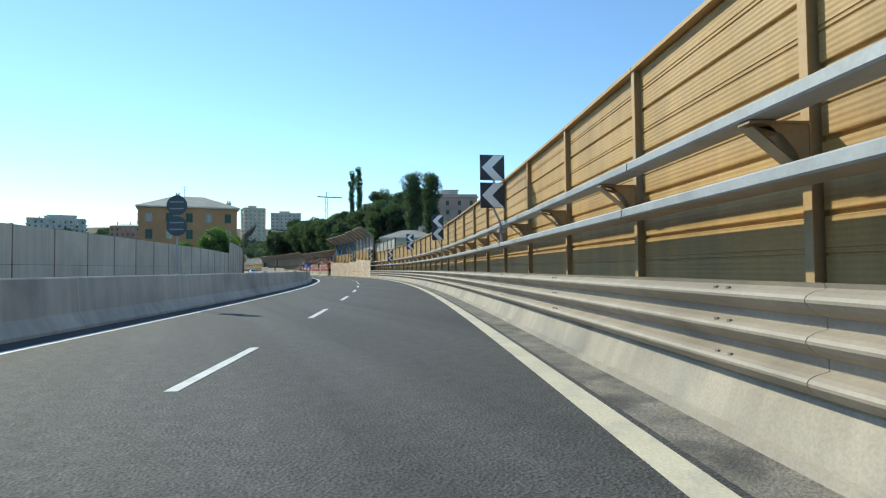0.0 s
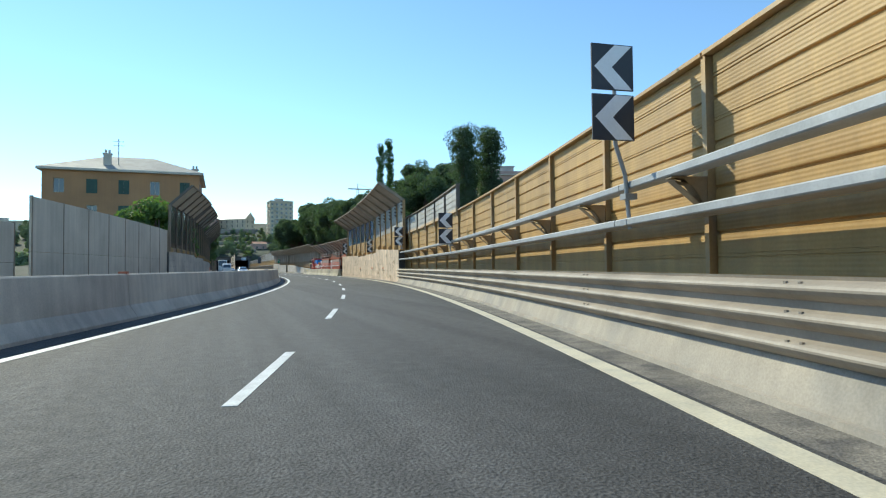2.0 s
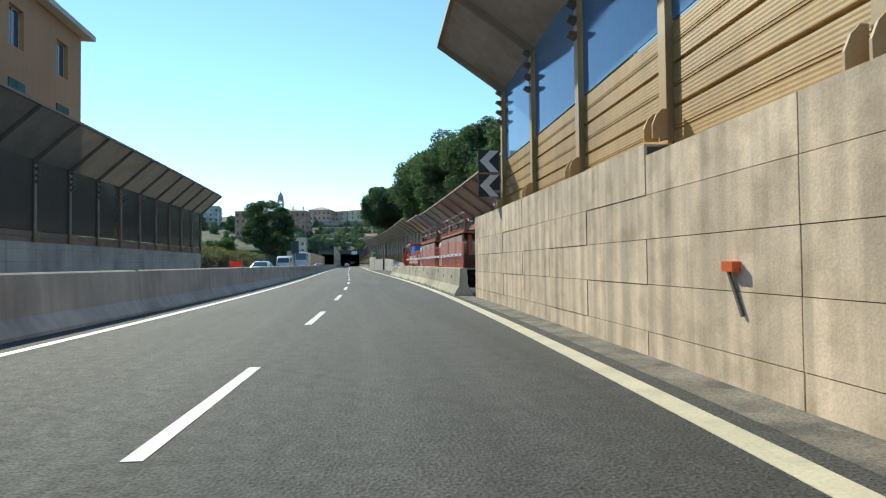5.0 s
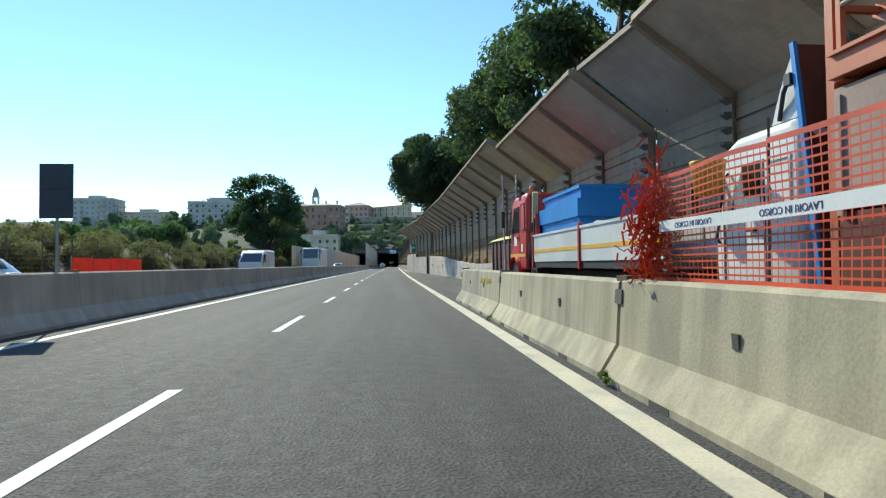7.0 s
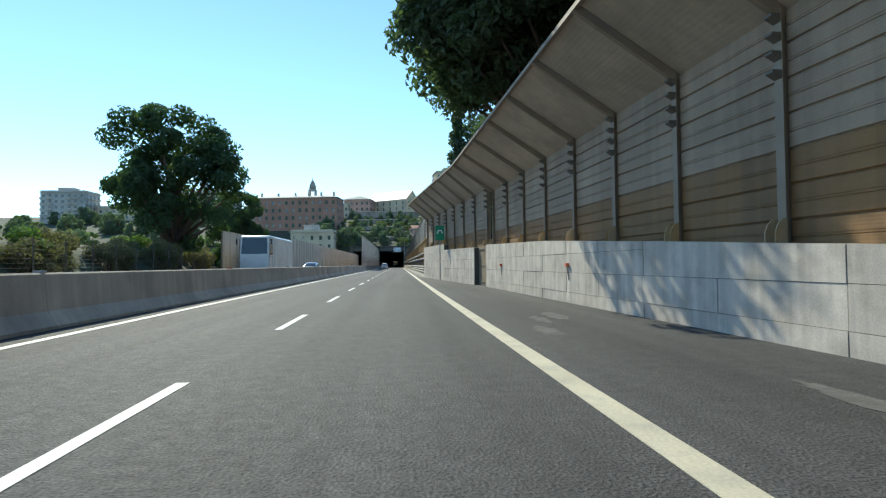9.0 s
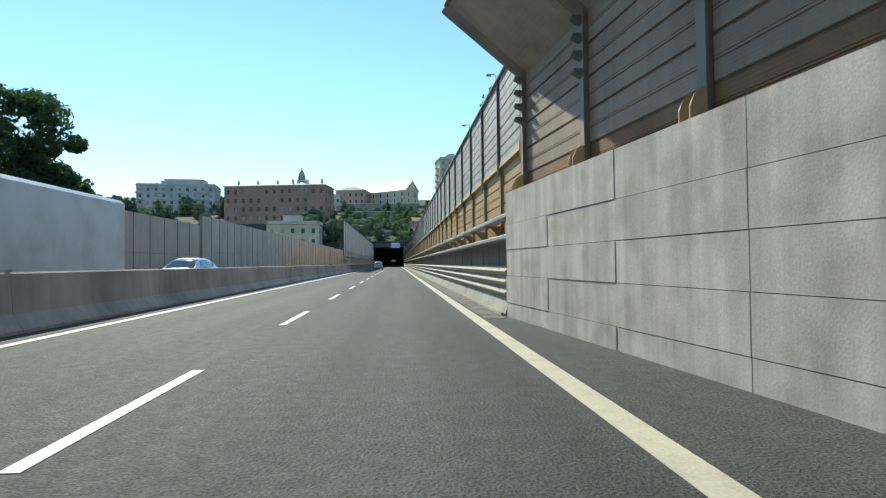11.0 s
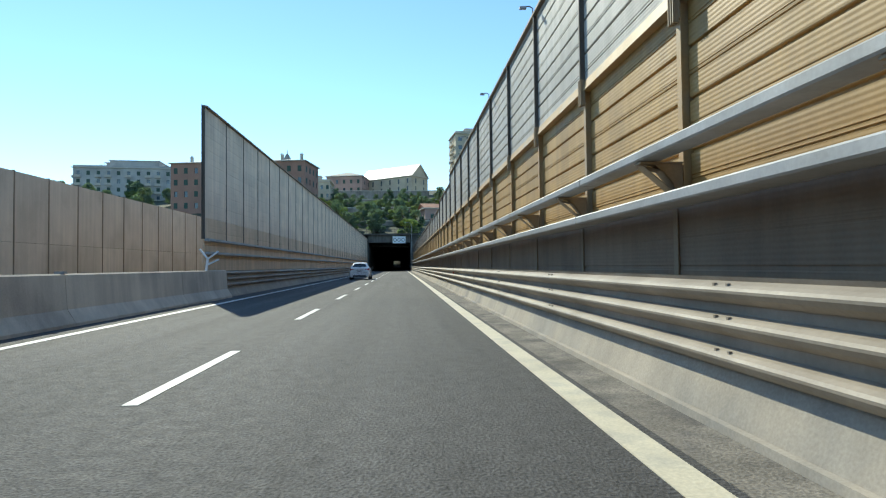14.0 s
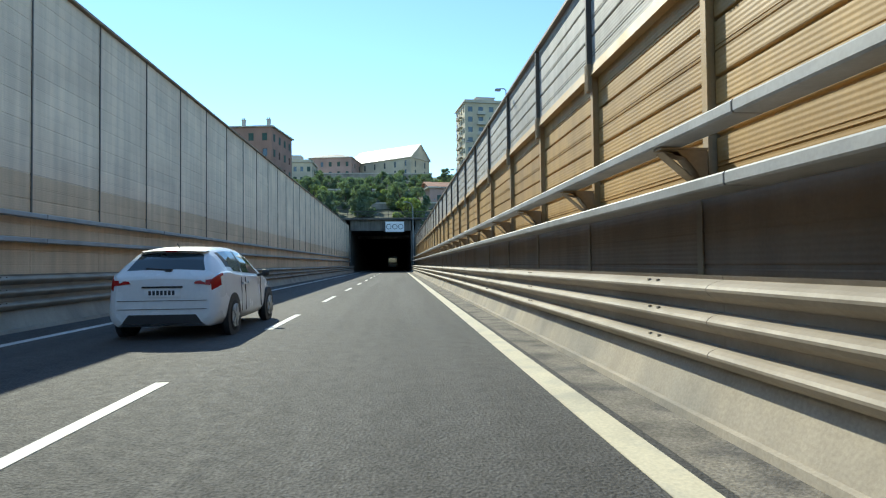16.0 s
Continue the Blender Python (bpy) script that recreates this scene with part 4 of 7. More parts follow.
            g.hexa(ps + [q + Vector((0, 0, 0.95)) for q in ps])
            part("balcony", g, STONE_TRIM, root)
    e = 0.5
    g = Geo()
    g.box(-w / 2 - e, w / 2 + e, -dep / 2 - e, dep / 2 + e, H - 0.05, H + 0.22)
    part("cornice", g, STONE_TRIM, root)
    g = Geo()
    if roof == "hip":
        k = min(w, dep) / 2
        a, b = (w / 2 - k, 0) if w >= dep else (0, dep / 2 - k)
        base = [(-w / 2 - e, -dep / 2 - e, H + 0.22), (w / 2 + e, -dep / 2 - e, H + 0.22), (w / 2 + e, dep / 2 + e, H + 0.22), (-w / 2 - e, dep / 2 + e, H + 0.22)]
        r0, r1 = (-a, -b, H + rise), (a, b, H + rise)
        n = len(g.v)
        g.v += base + [r0, r1]
        if w >= dep:
            fs = [(0, 1, 5, 4), (1, 2, 5), (2, 3, 4, 5), (3, 0, 4), (3, 2, 1, 0)]
        else:
            fs = [(0, 1, 4), (1, 2, 5, 4), (2, 3, 5), (3, 0, 4, 5), (3, 2, 1, 0)]
        g.f += fs
        g.mi += [0] * len(fs)
        part("roof", g, roof_mat or SLATE, root)
    elif roof == "gable":
        prof = [(-dep / 2 - e, H + 0.2), (0, H + rise), (dep / 2 + e, H + 0.2), (0, H + rise - 0.25)]
        g.sheet([[(-w / 2 - e, y, z) for y, z in prof], [(w / 2 + e, y, z) for y, z in prof]], True, 0, True)
        part("roof", g, roof_mat or TILE, root)
        g = Geo()
        for x in (-w / 2, w / 2):
            g.f.append((len(g.v), len(g.v) + 1, len(g.v) + 2))
            g.mi.append(0)
            g.v += [(x, -dep / 2, H), (x, dep / 2, H), (x, 0, H + rise - 0.2)]
        part("gable", g, wall_mat, root)
    else:
        for x0, x1, y0, y1 in ((-w / 2, w / 2, -dep / 2, -dep / 2 + 0.25), (-w / 2, w / 2, dep / 2 - 0.25, dep / 2), (-w / 2, -w / 2 + 0.25, -dep / 2, dep / 2), (w / 2 - 0.25, w / 2, -dep / 2, dep / 2)):
            g.box(x0, x1, y0, y1, H + 0.2, H + 1.0)
        part("parapet", g, wall_mat, root)
        g = Geo()
        g.box(-w * 0.22, w * 0.12, -dep * 0.2, dep * 0.2, H + 0.2, H + 2.8)
        g.box(-w * 0.24, w * 0.14, -dep * 0.22, dep * 0.22, H + 2.8, H + 3.0)
        part("roof_hut", g, PALEGREY, root)
    return root, H


def chimney(root, x, y, z, h=1.6, mast=False):
    g = Geo()
    g.box(x - 0.4, x + 0.4, y - 0.3, y + 0.3, z, z + h)
    g.box(x - 0.5, x + 0.5, y - 0.4, y + 0.4, z + h, z + h + 0.15)
    for i in (-0.2, 0.2):
        g.tube([(x + i, y, z + h + 0.15), (x + i, y, z + h + 0.6)], 0.13, 8)
    part("chimney", g, STONE_TRIM, root)
    if mast:
        g = Geo()
        g.tube([(x + 1.2, y, z), (x + 1.2, y, z + 3.4)], 0.05, 6)
        for zz in (2.6, 3.1):
            g.bar((x + 0.6, y, z + zz), (x + 1.8, y, z + zz), 0.04)
        part("aerial", g, GALV, root)


# the ochre house behind the far barrier
house, hh = building("ochre_house", "large faded ochre house with dark shutters and a pale hipped roof", pose(-23.7, 125.75, 0), 16.9, 11.5, -4, 4, 3.12, OCHRE, 5, 3, "hip", SLATE, 2.8, True, (1.1, 1.7), category="house")
chimney(house, -2.0, -4.2, hh + 0.9, 1.4, True)
chimney(house, 7.6, 3.0, hh + 0.4, 1.6)
# cottage among the trees on the slope
cot, ch = building("hillside_cottage", "cream cottage with a pale hipped roof among trees", pose(17.3, 112.0, 1.6, 0, 0, -20), 11, 8, -4, 2, 2.5, CREAM, 4, 3, "hip", SLATE, 1.9, True, (0.8, 1.1), category="house")
chimney(cot, 2.4, 0, ch + 1.0, 1.1)
pinkh, ph = building("pink_apartment_house", "faded pink apartment house on the slope above the road", pose(60, 180, 9, 0, 0, -20), 16, 12, -8, 5, 3.1, PINK, 4, 3, "flat", None, 2, True, category="house")
# town across the road
building("white_apartment_block", "pale apartment block with balconies, far off", pose(-180, 505, 20), 23, 16, -12, 7, 3.1, PALEGREY, 7, 4, "flat", None, 2, False, (1.4, 1.5), balconies=True)
building("low_cream_block", "low cream apartment block, far off", pose(-152, 512, 18), 28, 14, -12, 5, 3.2, CREAM, 8, 3, "flat", None, 2, False, (1.3, 1.4))
building("yellow_villa", "yellow-cream villa with a flat roof near the tunnel", pose(-32, 399, 0), 16, 12, -1, 4, 3.3, CREAM, 5, 3, "flat", None, 2, True, (1.0, 1.5), category="house")
red_block, rh = building("long_red_block", "long faded red apartment block with shutters on the hill", pose(-47, 450, 11, 0, 0, -8), 41, 14, -12, 6, 3.5, BRICKRED, 13, 4, "hip", SLATE, 1.8, True, (1.1, 1.7))
for x in (-17, -9.5, -1, 6, 12, 18):
    chimney(red_block, x, -2.0 + (x % 3), rh + 1.0, 1.8)
white_block, wh_ = building("white_corner_block", "white apartment block with balconies on the hill", pose(-108, 508, 17.5, 0, 0, 6), 36, 16, -12, 7, 3.2, PALEGREY, 10, 4, "flat", None, 2, True, (1.2, 1.6), balconies=True)
g = Geo()
g.box(-6, 12, -5, 6, wh_ + 0.2, wh_ + 3.4)
g.box(-6.4, 12.4, -5.4, 6.4, wh_ + 3.4, wh_ + 3.6)
part("penthouse", g, PALEGREY, white_block)
chimney(white_block, -11, 0, wh_ + 0.2, 2.0, True)
building("white_town_house", "white town house with many windows on the hill", pose(-33, 506, 21), 11, 12, -12, 4, 3.4, CREAM, 5, 3, "flat", None, 2, True, (1.0, 1.6))
building("grey_pink_villa", "grey-pink villa with a hipped roof on the hill", pose(-23, 530, 26, 0, 0, -10), 16, 14, -12, 4, 3.6, PINK, 5, 4, "hip", SLATE, 2.8, True, (1.0, 1.7))
building("church", "pale church with a long gabled roof, sun glare put into its colour, on the hill", pose(-2.5, 534, 30, 0, 0, -38), 30, 12, -14, 3, 3.4, CREAM, 6, 2, "gable", GLARE_ROOF, 6.0, False, (0.9, 2.2), category="church")
building("cream_tower_block", "tall cream tower block with balconies above the tunnel hill", pose(29.5, 492, 22, 0, 0, 6), 17, 13, -6, 9, 3.2, CREAM, 5, 4, "flat", None, 2, False, (1.5, 1.6), balconies=True)
building("red_roofed_house", "small orange house with a red roof above the tunnel", pose(10.5, 432, 10, 0, 0, 10), 8, 8, -6, 2, 3.2, PINK, 2, 2, "gable", TILE, 1.8, True, (0.9, 1.3), category="house")
building("distant_white_block", "white apartment block with balconies far beyond the trees", pose(70, 576, 26, 0, 0, -12), 28, 14, -16, 9, 3.3, PALEGREY, 7, 3, "flat", None, 2, False, (1.5, 1.5), balconies=True)

# the bell tower
bell = thing("bell_tower", pose(-56, 560, 20), "slender bell tower with a domed top above the town", "tower")
g = Geo()
g.box(-2.4, 2.4, -2.4, 2.4, -12, 24)
g.box(-2.8, 2.8, -2.8, 2.8, 24, 24.6)
part("shaft", g, BRICKRED, bell)
g = Geo()
for x in (-1.9, 1.9):
    for y in (-1.9, 1.9):
        g.box(x - 0.5, x + 0.5, y - 0.5, y + 0.5, 24.6, 31)
g.box(-2.6, 2.6, -2.6, 2.6, 31, 31.7)
part("belfry", g, STONE_TRIM, bell)
g = Geo()
g.tube([(0, 0, 31.7), (0, 0, 34), (0, 0, 36), (0, 0, 37.4), (0, 0, 38.2), (0, 0, 40.2)], [2.3, 2.2, 1.6, 0.9, 0.3, 0.08], 12)
part("dome", g, SLATE, bell, smooth=True)

# tower crane far behind the bend
crane = thing("tower_crane", pose(92, 500, 10), "slim pale tower crane far behind the trees", "crane")
g = Geo()
for x in (-0.8, 0.8):
    for y in (-0.8, 0.8):
        g.bar((x, y, 0), (x, y, 55), 0.25)
for k in range(22):
    g.bar((-0.8, -0.8, k * 2.5), (0.8, -0.8, k * 2.5 + 2.5), 0.15)
part("mast", g, STONE_TRIM, crane)
g = Geo()
g.bar((-8, 0, 55.5), (14, 0, 55.5), 1.2, 0.9)
g.bar((0, 0, 55), (0, 0, 60), 0.6)
g.bar((0, 0, 60), (12, 0, 56), 0.15)
part("jib", g, STONE_TRIM, crane)


# ---- trees ----
BARK = material("grey_brown_bark", (0.12, 0.09, 0.065), 0.95, 0, 3, 0.2, 40, 0.2, 0.5)


def leaf_material(name, a, b):
    return translucent(material(name, a, 0.7, 0, 0.5, 0.25, 8, 0.2, 0.0, b, 0.8, 0.5), (a[0] * 1.6, a[1] * 1.8, a[2] * 0.8), 0.42)


LEAF_DARK = leaf_material("dark_holm_oak_leaves", (0.07, 0.1, 0.06), (0.1, 0.135, 0.08))
LEAF_MID = leaf_material("green_leaves", (0.075, 0.125, 0.05), (0.105, 0.155, 0.065))
LEAF_WALNUT = leaf_material("dark_walnut_leaves", (0.055, 0.09, 0.045), (0.08, 0.12, 0.055))
LEAF_LIGHT = leaf_material("light_green_leaves", (0.11, 0.17, 0.05), (0.15, 0.2, 0.07))


def tree_meshes(seed, height, radius, trunk_h, lobes, leaves, leaf, leaf_mat, shape="round", ell=None):
    """A tapered trunk with limbs, and a crown of small folded leaves gathered in clumps."""
    rnd = random.Random(seed)
    tg, cg = Geo(), Geo()
    tg.tube([(0, 0, -1.0), (0.1, 0, trunk_h * 0.5), (0.0, 0.1, trunk_h), (0.15, 0, height * 0.75)], [radius * 0.085 + 0.12, radius * 0.07 + 0.08, radius * 0.05 + 0.06, 0.04], 8)
    clumps = []
    for i in range(lobes):
        a = rnd.uniform(0, 2 * math.pi)
        if ell:
            u = Vector((rnd.gauss(0, 1), rnd.gauss(0, 1), rnd.gauss(0, 1))).normalized() * rnd.uniform(0.25, 1.0) ** 0.6
            c, cr = Vector((ell[0] + u.x * ell[3], ell[1] + u.y * ell[4], ell[2] + u.z * ell[5])), radius * rnd.uniform(0.13, 0.27)
        elif shape == "column":
            z = trunk_h + (height - trunk_h) * (i + 0.5) / lobes
            r = radius * 0.5 * math.sin(math.pi * min(1, 0.15 + 0.85 * (1 - (z - trunk_h) / (height - trunk_h)) + 0.1)) * rnd.uniform(0.3, 1)
            c, cr = Vector((r * math.cos(a), r * math.sin(a), z)), radius * rnd.uniform(0.4, 0.7)
        elif shape == "cone":
            q = (i + 0.5) / lobes
            z = trunk_h + (height - trunk_h) * q
            r = radius * (1 - q) * rnd.uniform(0.3, 0.9)
            c, cr = Vector((r * math.cos(a), r * math.sin(a), z)), radius * (0.15 + 0.3 * (1 - q))
        else:
            q = rnd.uniform(0, 1)
            z = trunk_h + (height - trunk_h) * (0.08 + 0.84 * q)
            r = radius * math.sqrt(max(0.05, 1 - (1.7 * q - 0.75) ** 2)) * rnd.uniform(0.35, 0.85)
            c, cr = Vector((r * math.cos(a), r * math.sin(a), z)), radius * rnd.uniform(0.22, 0.4)
        clumps.append((c, cr))
        if i % 2 == 0:
            b = Vector((0, 0, min(c.z * 0.7, max(trunk_h * 0.8, c.z - radius * 0.8))))
            tg.tube([b, b.lerp(c, 0.5) + Vector((0, 0, -0.15)), c], [radius * 0.03 + 0.03, radius * 0.02 + 0.02, 0.02], 6)
    per = leaves // lobes
    for c, cr in clumps:
        for k in range(per):
            u = Vector((rnd.gauss(0, 1), rnd.gauss(0, 1), rnd.gauss(0, 1))).normalized()
            q = c + u * cr * (rnd.uniform(0.25, 1.0) ** 0.5) * Vector((1, 1, 0.8)).length / 1.62
            q.z = c.z + (q.z - c.z) * 0.8
            s = leaf * rnd.uniform(0.6, 1.3)
            n = (u + Vector((rnd.gauss(0, 0.6), rnd.gauss(0, 0.6), rnd.gauss(0, 0.6) + 0.3))).normalized()
            x = n.cross(Vector((rnd.gauss(0, 1), rnd.gauss(0, 1), rnd.gauss(0, 1)))).normalized()
            y = n.cross(x)
            i0 = len(cg.v)
            cg.v += [tuple(q - x * s), tuple(q + y * s * 0.5 + n * s * 0.2), tuple(q + x * s), tuple(q - y * s * 0.5 + n * s * 0.2)]
            cg.f += [(i0, i0 + 1, i0 + 2), (i0, i0 + 2, i0 + 3)]
            cg.mi += [0, 0]
    def plain(geo, nm, mt, smooth):
        me = bpy.data.meshes.new(nm)
        me.from_pydata(geo.v, [], geo.f)
        me.materials.append(mt)
        me.polygons.foreach_set("use_smooth", [smooth] * len(geo.f))
        me.update()
        return me
    return plain(tg, "trunk", BARK, True), plain(cg, "crown", leaf_mat, False)


def tree(name, label, kind, m, group=""):
    root = thing(name, m, label, "tree", group)
    part("trunk", kind[0], None, root)
    part("crown", kind[1], None, root)
    return root


OAK_A = tree_meshes(1, 12, 5.2, 2.5, 34, 15000, 0.2, LEAF_DARK)
OAK_B = tree_meshes(2, 11, 4.8, 2.0, 30, 13000, 0.2, LEAF_DARK)
OAK_LEAN = tree_meshes(12, 12, 5.2, 2.5, 140, 70000, 0.16, LEAF_DARK, ell=(-4.1, -2.6, 8.0, 3.5, 6.6, 3.1))
OAK_C = tree_meshes(3, 9, 4.2, 1.5, 26, 11000, 0.2, LEAF_MID)
BROAD = tree_meshes(44, 12.5, 5.6, 3.0, 60, 24000, 0.17, LEAF_WALNUT, ell=(0.0, 0.0, 7.6, 4.3, 4.3, 5.4))
POPLAR = tree_meshes(5, 22, 3.6, 3.0, 46, 22000, 0.2, LEAF_DARK, "column")
THIN = tree_meshes(6, 18, 1.7, 3.0, 34, 7000, 0.18, LEAF_MID, "column")
FIR = tree_meshes(7, 15, 3.4, 1.5, 26, 11000, 0.16, LEAF_DARK, "cone")
BUSH = tree_meshes(8, 4.5, 2.8, 0.4, 16, 6000, 0.16, LEAF_LIGHT)
# Next leaf green is paled and greyed: distance haze is in its colour.
LEAF_FAR = leaf_material("haze_grey_leaves", (0.15, 0.19, 0.14), (0.2, 0.24, 0.17))
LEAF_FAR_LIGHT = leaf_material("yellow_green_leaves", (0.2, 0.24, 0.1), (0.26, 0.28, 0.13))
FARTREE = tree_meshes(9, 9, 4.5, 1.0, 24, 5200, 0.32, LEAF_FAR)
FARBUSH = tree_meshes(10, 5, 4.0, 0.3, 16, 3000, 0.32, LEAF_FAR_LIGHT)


def place(name, label, kind, x, y, z, turn=0.0, size=1.0, group=""):
    return tree(name, label, kind, pose(x, y, z, 0, 0, turn) @ Matrix.Diagonal((size, size, size, 1)), group)


# holm oaks on the slope behind the canopies
rnd = random.Random(11)
for i, (x, y, z, size, k) in enumerate([
        (11.8, 152, 4, 0.9, 0), (21, 158, 6, 1.05, 1), (10.2, 161.5, 4.6, 0.95, 0), (19, 168, 6, 1.05, 0), (26, 172, 9, 1.0, 1), (10.4, 172, 4.6, 1.0, 0), (16, 181, 6, 1.0, 1),
        (23, 186, 9, 0.95, 0), (12.2, 187, 4, 1.2, 2), (14, 195, 6, 0.95, 0), (19.5, 200, 8, 0.9, 1), (11.5, 203, 4, 1.1, 1), (13, 214, 5, 1.0, 0), (10.0, 222, 3.5, 1.0, 1),
        (11.5, 230, 4, 1.05, 0), (10.5, 238, 3, 1.1, 2), (24, 145, 6, 1.1, 0), (31, 150, 9, 1.2, 1), (38, 158, 12, 1.1, 0), (33, 178, 11, 0.95, 1), (30, 192, 11, 0.85, 0), (17, 140, 3, 0.9, 2), (13, 131, 2, 0.85, 2), (12, 143, 3, 0.9, 1), (28.5, 160, 10, 1.2, 0), (24, 150, 7, 1.15, 1), (12, 250, 2.5, 1.0, 1), (11, 262, 2, 0.9, 2)]):
    place("holm_oak", "dense dark green evergreen oak on the slope", (OAK_A, OAK_B, OAK_C)[k], x, y, z, rnd.uniform(0, 360), size, "oaks on the slope")
place("holm_oak", "dark evergreen oak leaning out over the noise canopy", OAK_LEAN, 8.2, 198.0, 2.6, 0, 1.0, "oaks on the slope")
place("fir_tree", "dark narrow fir behind the noise canopy", FIR, 6.5, 232, 2, 10, 1.0)
place("fir_tree", "dark narrow fir behind the noise canopy", FIR, 7.2, 241, 2, 80, 0.8)
place("poplar_tree", "tall dense dark poplar above the slope", POPLAR, 21.8, 121, 4.5, 0, 0.8, "poplars")
place("poplar_tree", "tall dense dark poplar above the slope", POPLAR, 27.0, 122.5, 5.0, 100, 0.8, "poplars")
place("holm_oak", "dense dark green evergreen oak on the slope", OAK_B, 9.0, 189, 5.2, 60, 1.12, "oaks on the slope")
place("holm_oak", "dense dark green evergreen oak on the slope", OAK_A, 9.8, 180, 4.8, 160, 0.98, "oaks on the slope")
place("thin_poplar", "thin open poplar above the slope", THIN, 27.5, 190, 17, 0, 0.95, "thin poplars")
place("thin_poplar", "thin open poplar above the slope", THIN, 30.5, 192, 17, 140, 1.05, "thin poplars")
# beyond the opposite carriageway
place("walnut_tree", "broad leafy dark green tree beside the opposite lanes", BROAD, -18.9, 225, 0, 20, 1.2)
place("walnut_tree", "smaller leafy green tree beside the opposite lanes", BROAD, -17.6, 240, -0.5, 130, 0.8)
place("leafy_tree", "rounded green tree behind the fence", OAK_C, -22, 196, -1.5, 20, 0.75)
place("leafy_tree", "rounded green tree behind the fence", OAK_C, -30, 205, -1.5, 80, 0.85)
place("leafy_tree", "rounded green tree behind the fence", OAK_C, -40, 214, -1.5, 200, 0.9)
place("leafy_tree", "light green tree beside the ochre house", BUSH, -19.0, 108.0, 0.5, 20, 1.75)
place("leafy_tree", "light green tree beside the ochre house", BUSH, -24.0, 107.0, 0.0, 120, 1.3)
place("leafy_tree", "dark green tree behind the far wall", OAK_B, -47, 92, -2, 20, 0.75)
for i, (x, y) in enumerate([(-19, 238), (-18, 250), (-20, 264), (-24, 180), (-27, 186), (-34, 192), (-19, 205), (-22, 225), (-25, 290), (-23, 320), (-22, 352), (-20, 376)]):
    place("roadside_bush", "green bush beside the opposite lanes", BUSH, x, y, -0.5, 50 * i, 0.8 + 0.12 * (i % 3), "roadside bushes")
# Dry olive scrub, lightened: a hazy veil is put into the leaf colour.
SCRUB = tree_meshes(41, 3.0, 2.4, 0.2, 18, 6000, 0.1, leaf_material("hazed_dry_olive_leaves", (0.15, 0.14, 0.085), (0.2, 0.17, 0.1)))
rnd = random.Random(77)
for i in range(30):
    sc = 158 + 2.55 * i
    q = road(sc, -17.4 - 0.9 * (i % 3))
    place("scrub_bush", "dry olive-brown scrub bush on the bank", SCRUB, q.x, q.y, 0.3 + 0.45 * (i % 3), rnd.uniform(0, 360), rnd.uniform(0.62, 0.85), "scrub on the bank")
# the town's hillside
rnd = random.Random(21)
n = 0
while n < 150:
    x, y = rnd.uniform(-34, 45), 404.5 + 100 * rnd.random() ** 1.5
    if any(abs(x - bx) < bw and abs(y - by) < bd for bx, by, bw, bd in ((-47, 450, 23, 9), (-33, 506, 8, 8), (-23, 530, 10, 9), (-2.5, 534, 16, 14), (29.5, 492, 11, 10), (10.5, 432, 6, 6), (9.5, 417, 4.5, 14))):
        continue
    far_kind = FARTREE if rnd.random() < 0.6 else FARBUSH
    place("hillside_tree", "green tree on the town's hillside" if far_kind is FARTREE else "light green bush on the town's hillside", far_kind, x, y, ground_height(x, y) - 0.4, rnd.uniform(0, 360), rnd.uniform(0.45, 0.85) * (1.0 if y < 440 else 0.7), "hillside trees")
    n += 1

rnd = random.Random(33)
for i in range(70):
    x, y = rnd.uniform(-210, -58), rnd.uniform(405, 500)
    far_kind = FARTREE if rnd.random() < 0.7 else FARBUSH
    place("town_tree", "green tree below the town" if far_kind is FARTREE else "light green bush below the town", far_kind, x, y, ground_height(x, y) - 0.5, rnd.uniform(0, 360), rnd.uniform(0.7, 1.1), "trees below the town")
for i in range(40):
    x, y = rnd.uniform(-120, -24), rnd.uniform(160, 380)
    if abs(x + 32) < 12 and y > 380:
        continue
    place("field_tree", "green tree beyond the opposite lanes", FARTREE if i % 3 else FARBUSH, x, y, -0.6, rnd.uniform(0, 360), rnd.uniform(0.45, 0.7), "trees beyond the opposite lanes")

# ---- the works site ----
# Red-brown darkened for shade on the trucks' skirts and bulkhead; also the rusty floor.
RUST_SHADE = material("shaded_rusty_steel", (0.1, 0.035, 0.02), 0.8, 0, 1.5, 0.2, 25, 0.1, 0.1, (0.16, 0.05, 0.03), 1.4, 0.4)
ORANGE = material("orange_machine_paint", (0.5, 0.15, 0.065), 0.5, 0, 1.5, 0.12, 25, 0.06, 0.05, (0.45, 0.13, 0.06), 1.2, 0.4)
WHITE_PAINT = material("white_vehicle_paint", (0.75, 0.75, 0.72), 0.35, 0, 1.0, 0.05, 20, 0.03, 0.0, (0.62, 0.61, 0.57), 0.8, 0.3)
RED_PAINT = material("faded_red_vehicle_paint", (0.6, 0.05, 0.035), 0.4, 0, 1.0, 0.1, 20, 0.04, 0.0, (0.4, 0.04, 0.035), 0.9, 0.4)
BLUE_PLASTIC = material("blue_plastic", (0.02, 0.22, 0.62), 0.45, 0, 1.0, 0.1, 20, 0.04, 0.0)
BLACK_RUBBER = material("black_rubber", (0.02, 0.02, 0.02), 0.85, 0, 3, 0.1, 40, 0.1, 0.1)
BLACK_PLASTIC = material("black_plastic", (0.03, 0.03, 0.032), 0.6, 0, 3, 0.1, 40, 0.05, 0.05)
RIM = material("silver_wheel_rim", (0.5, 0.5, 0.5), 0.35, 0.7, 3, 0.05, 40, 0.05, 0.0)
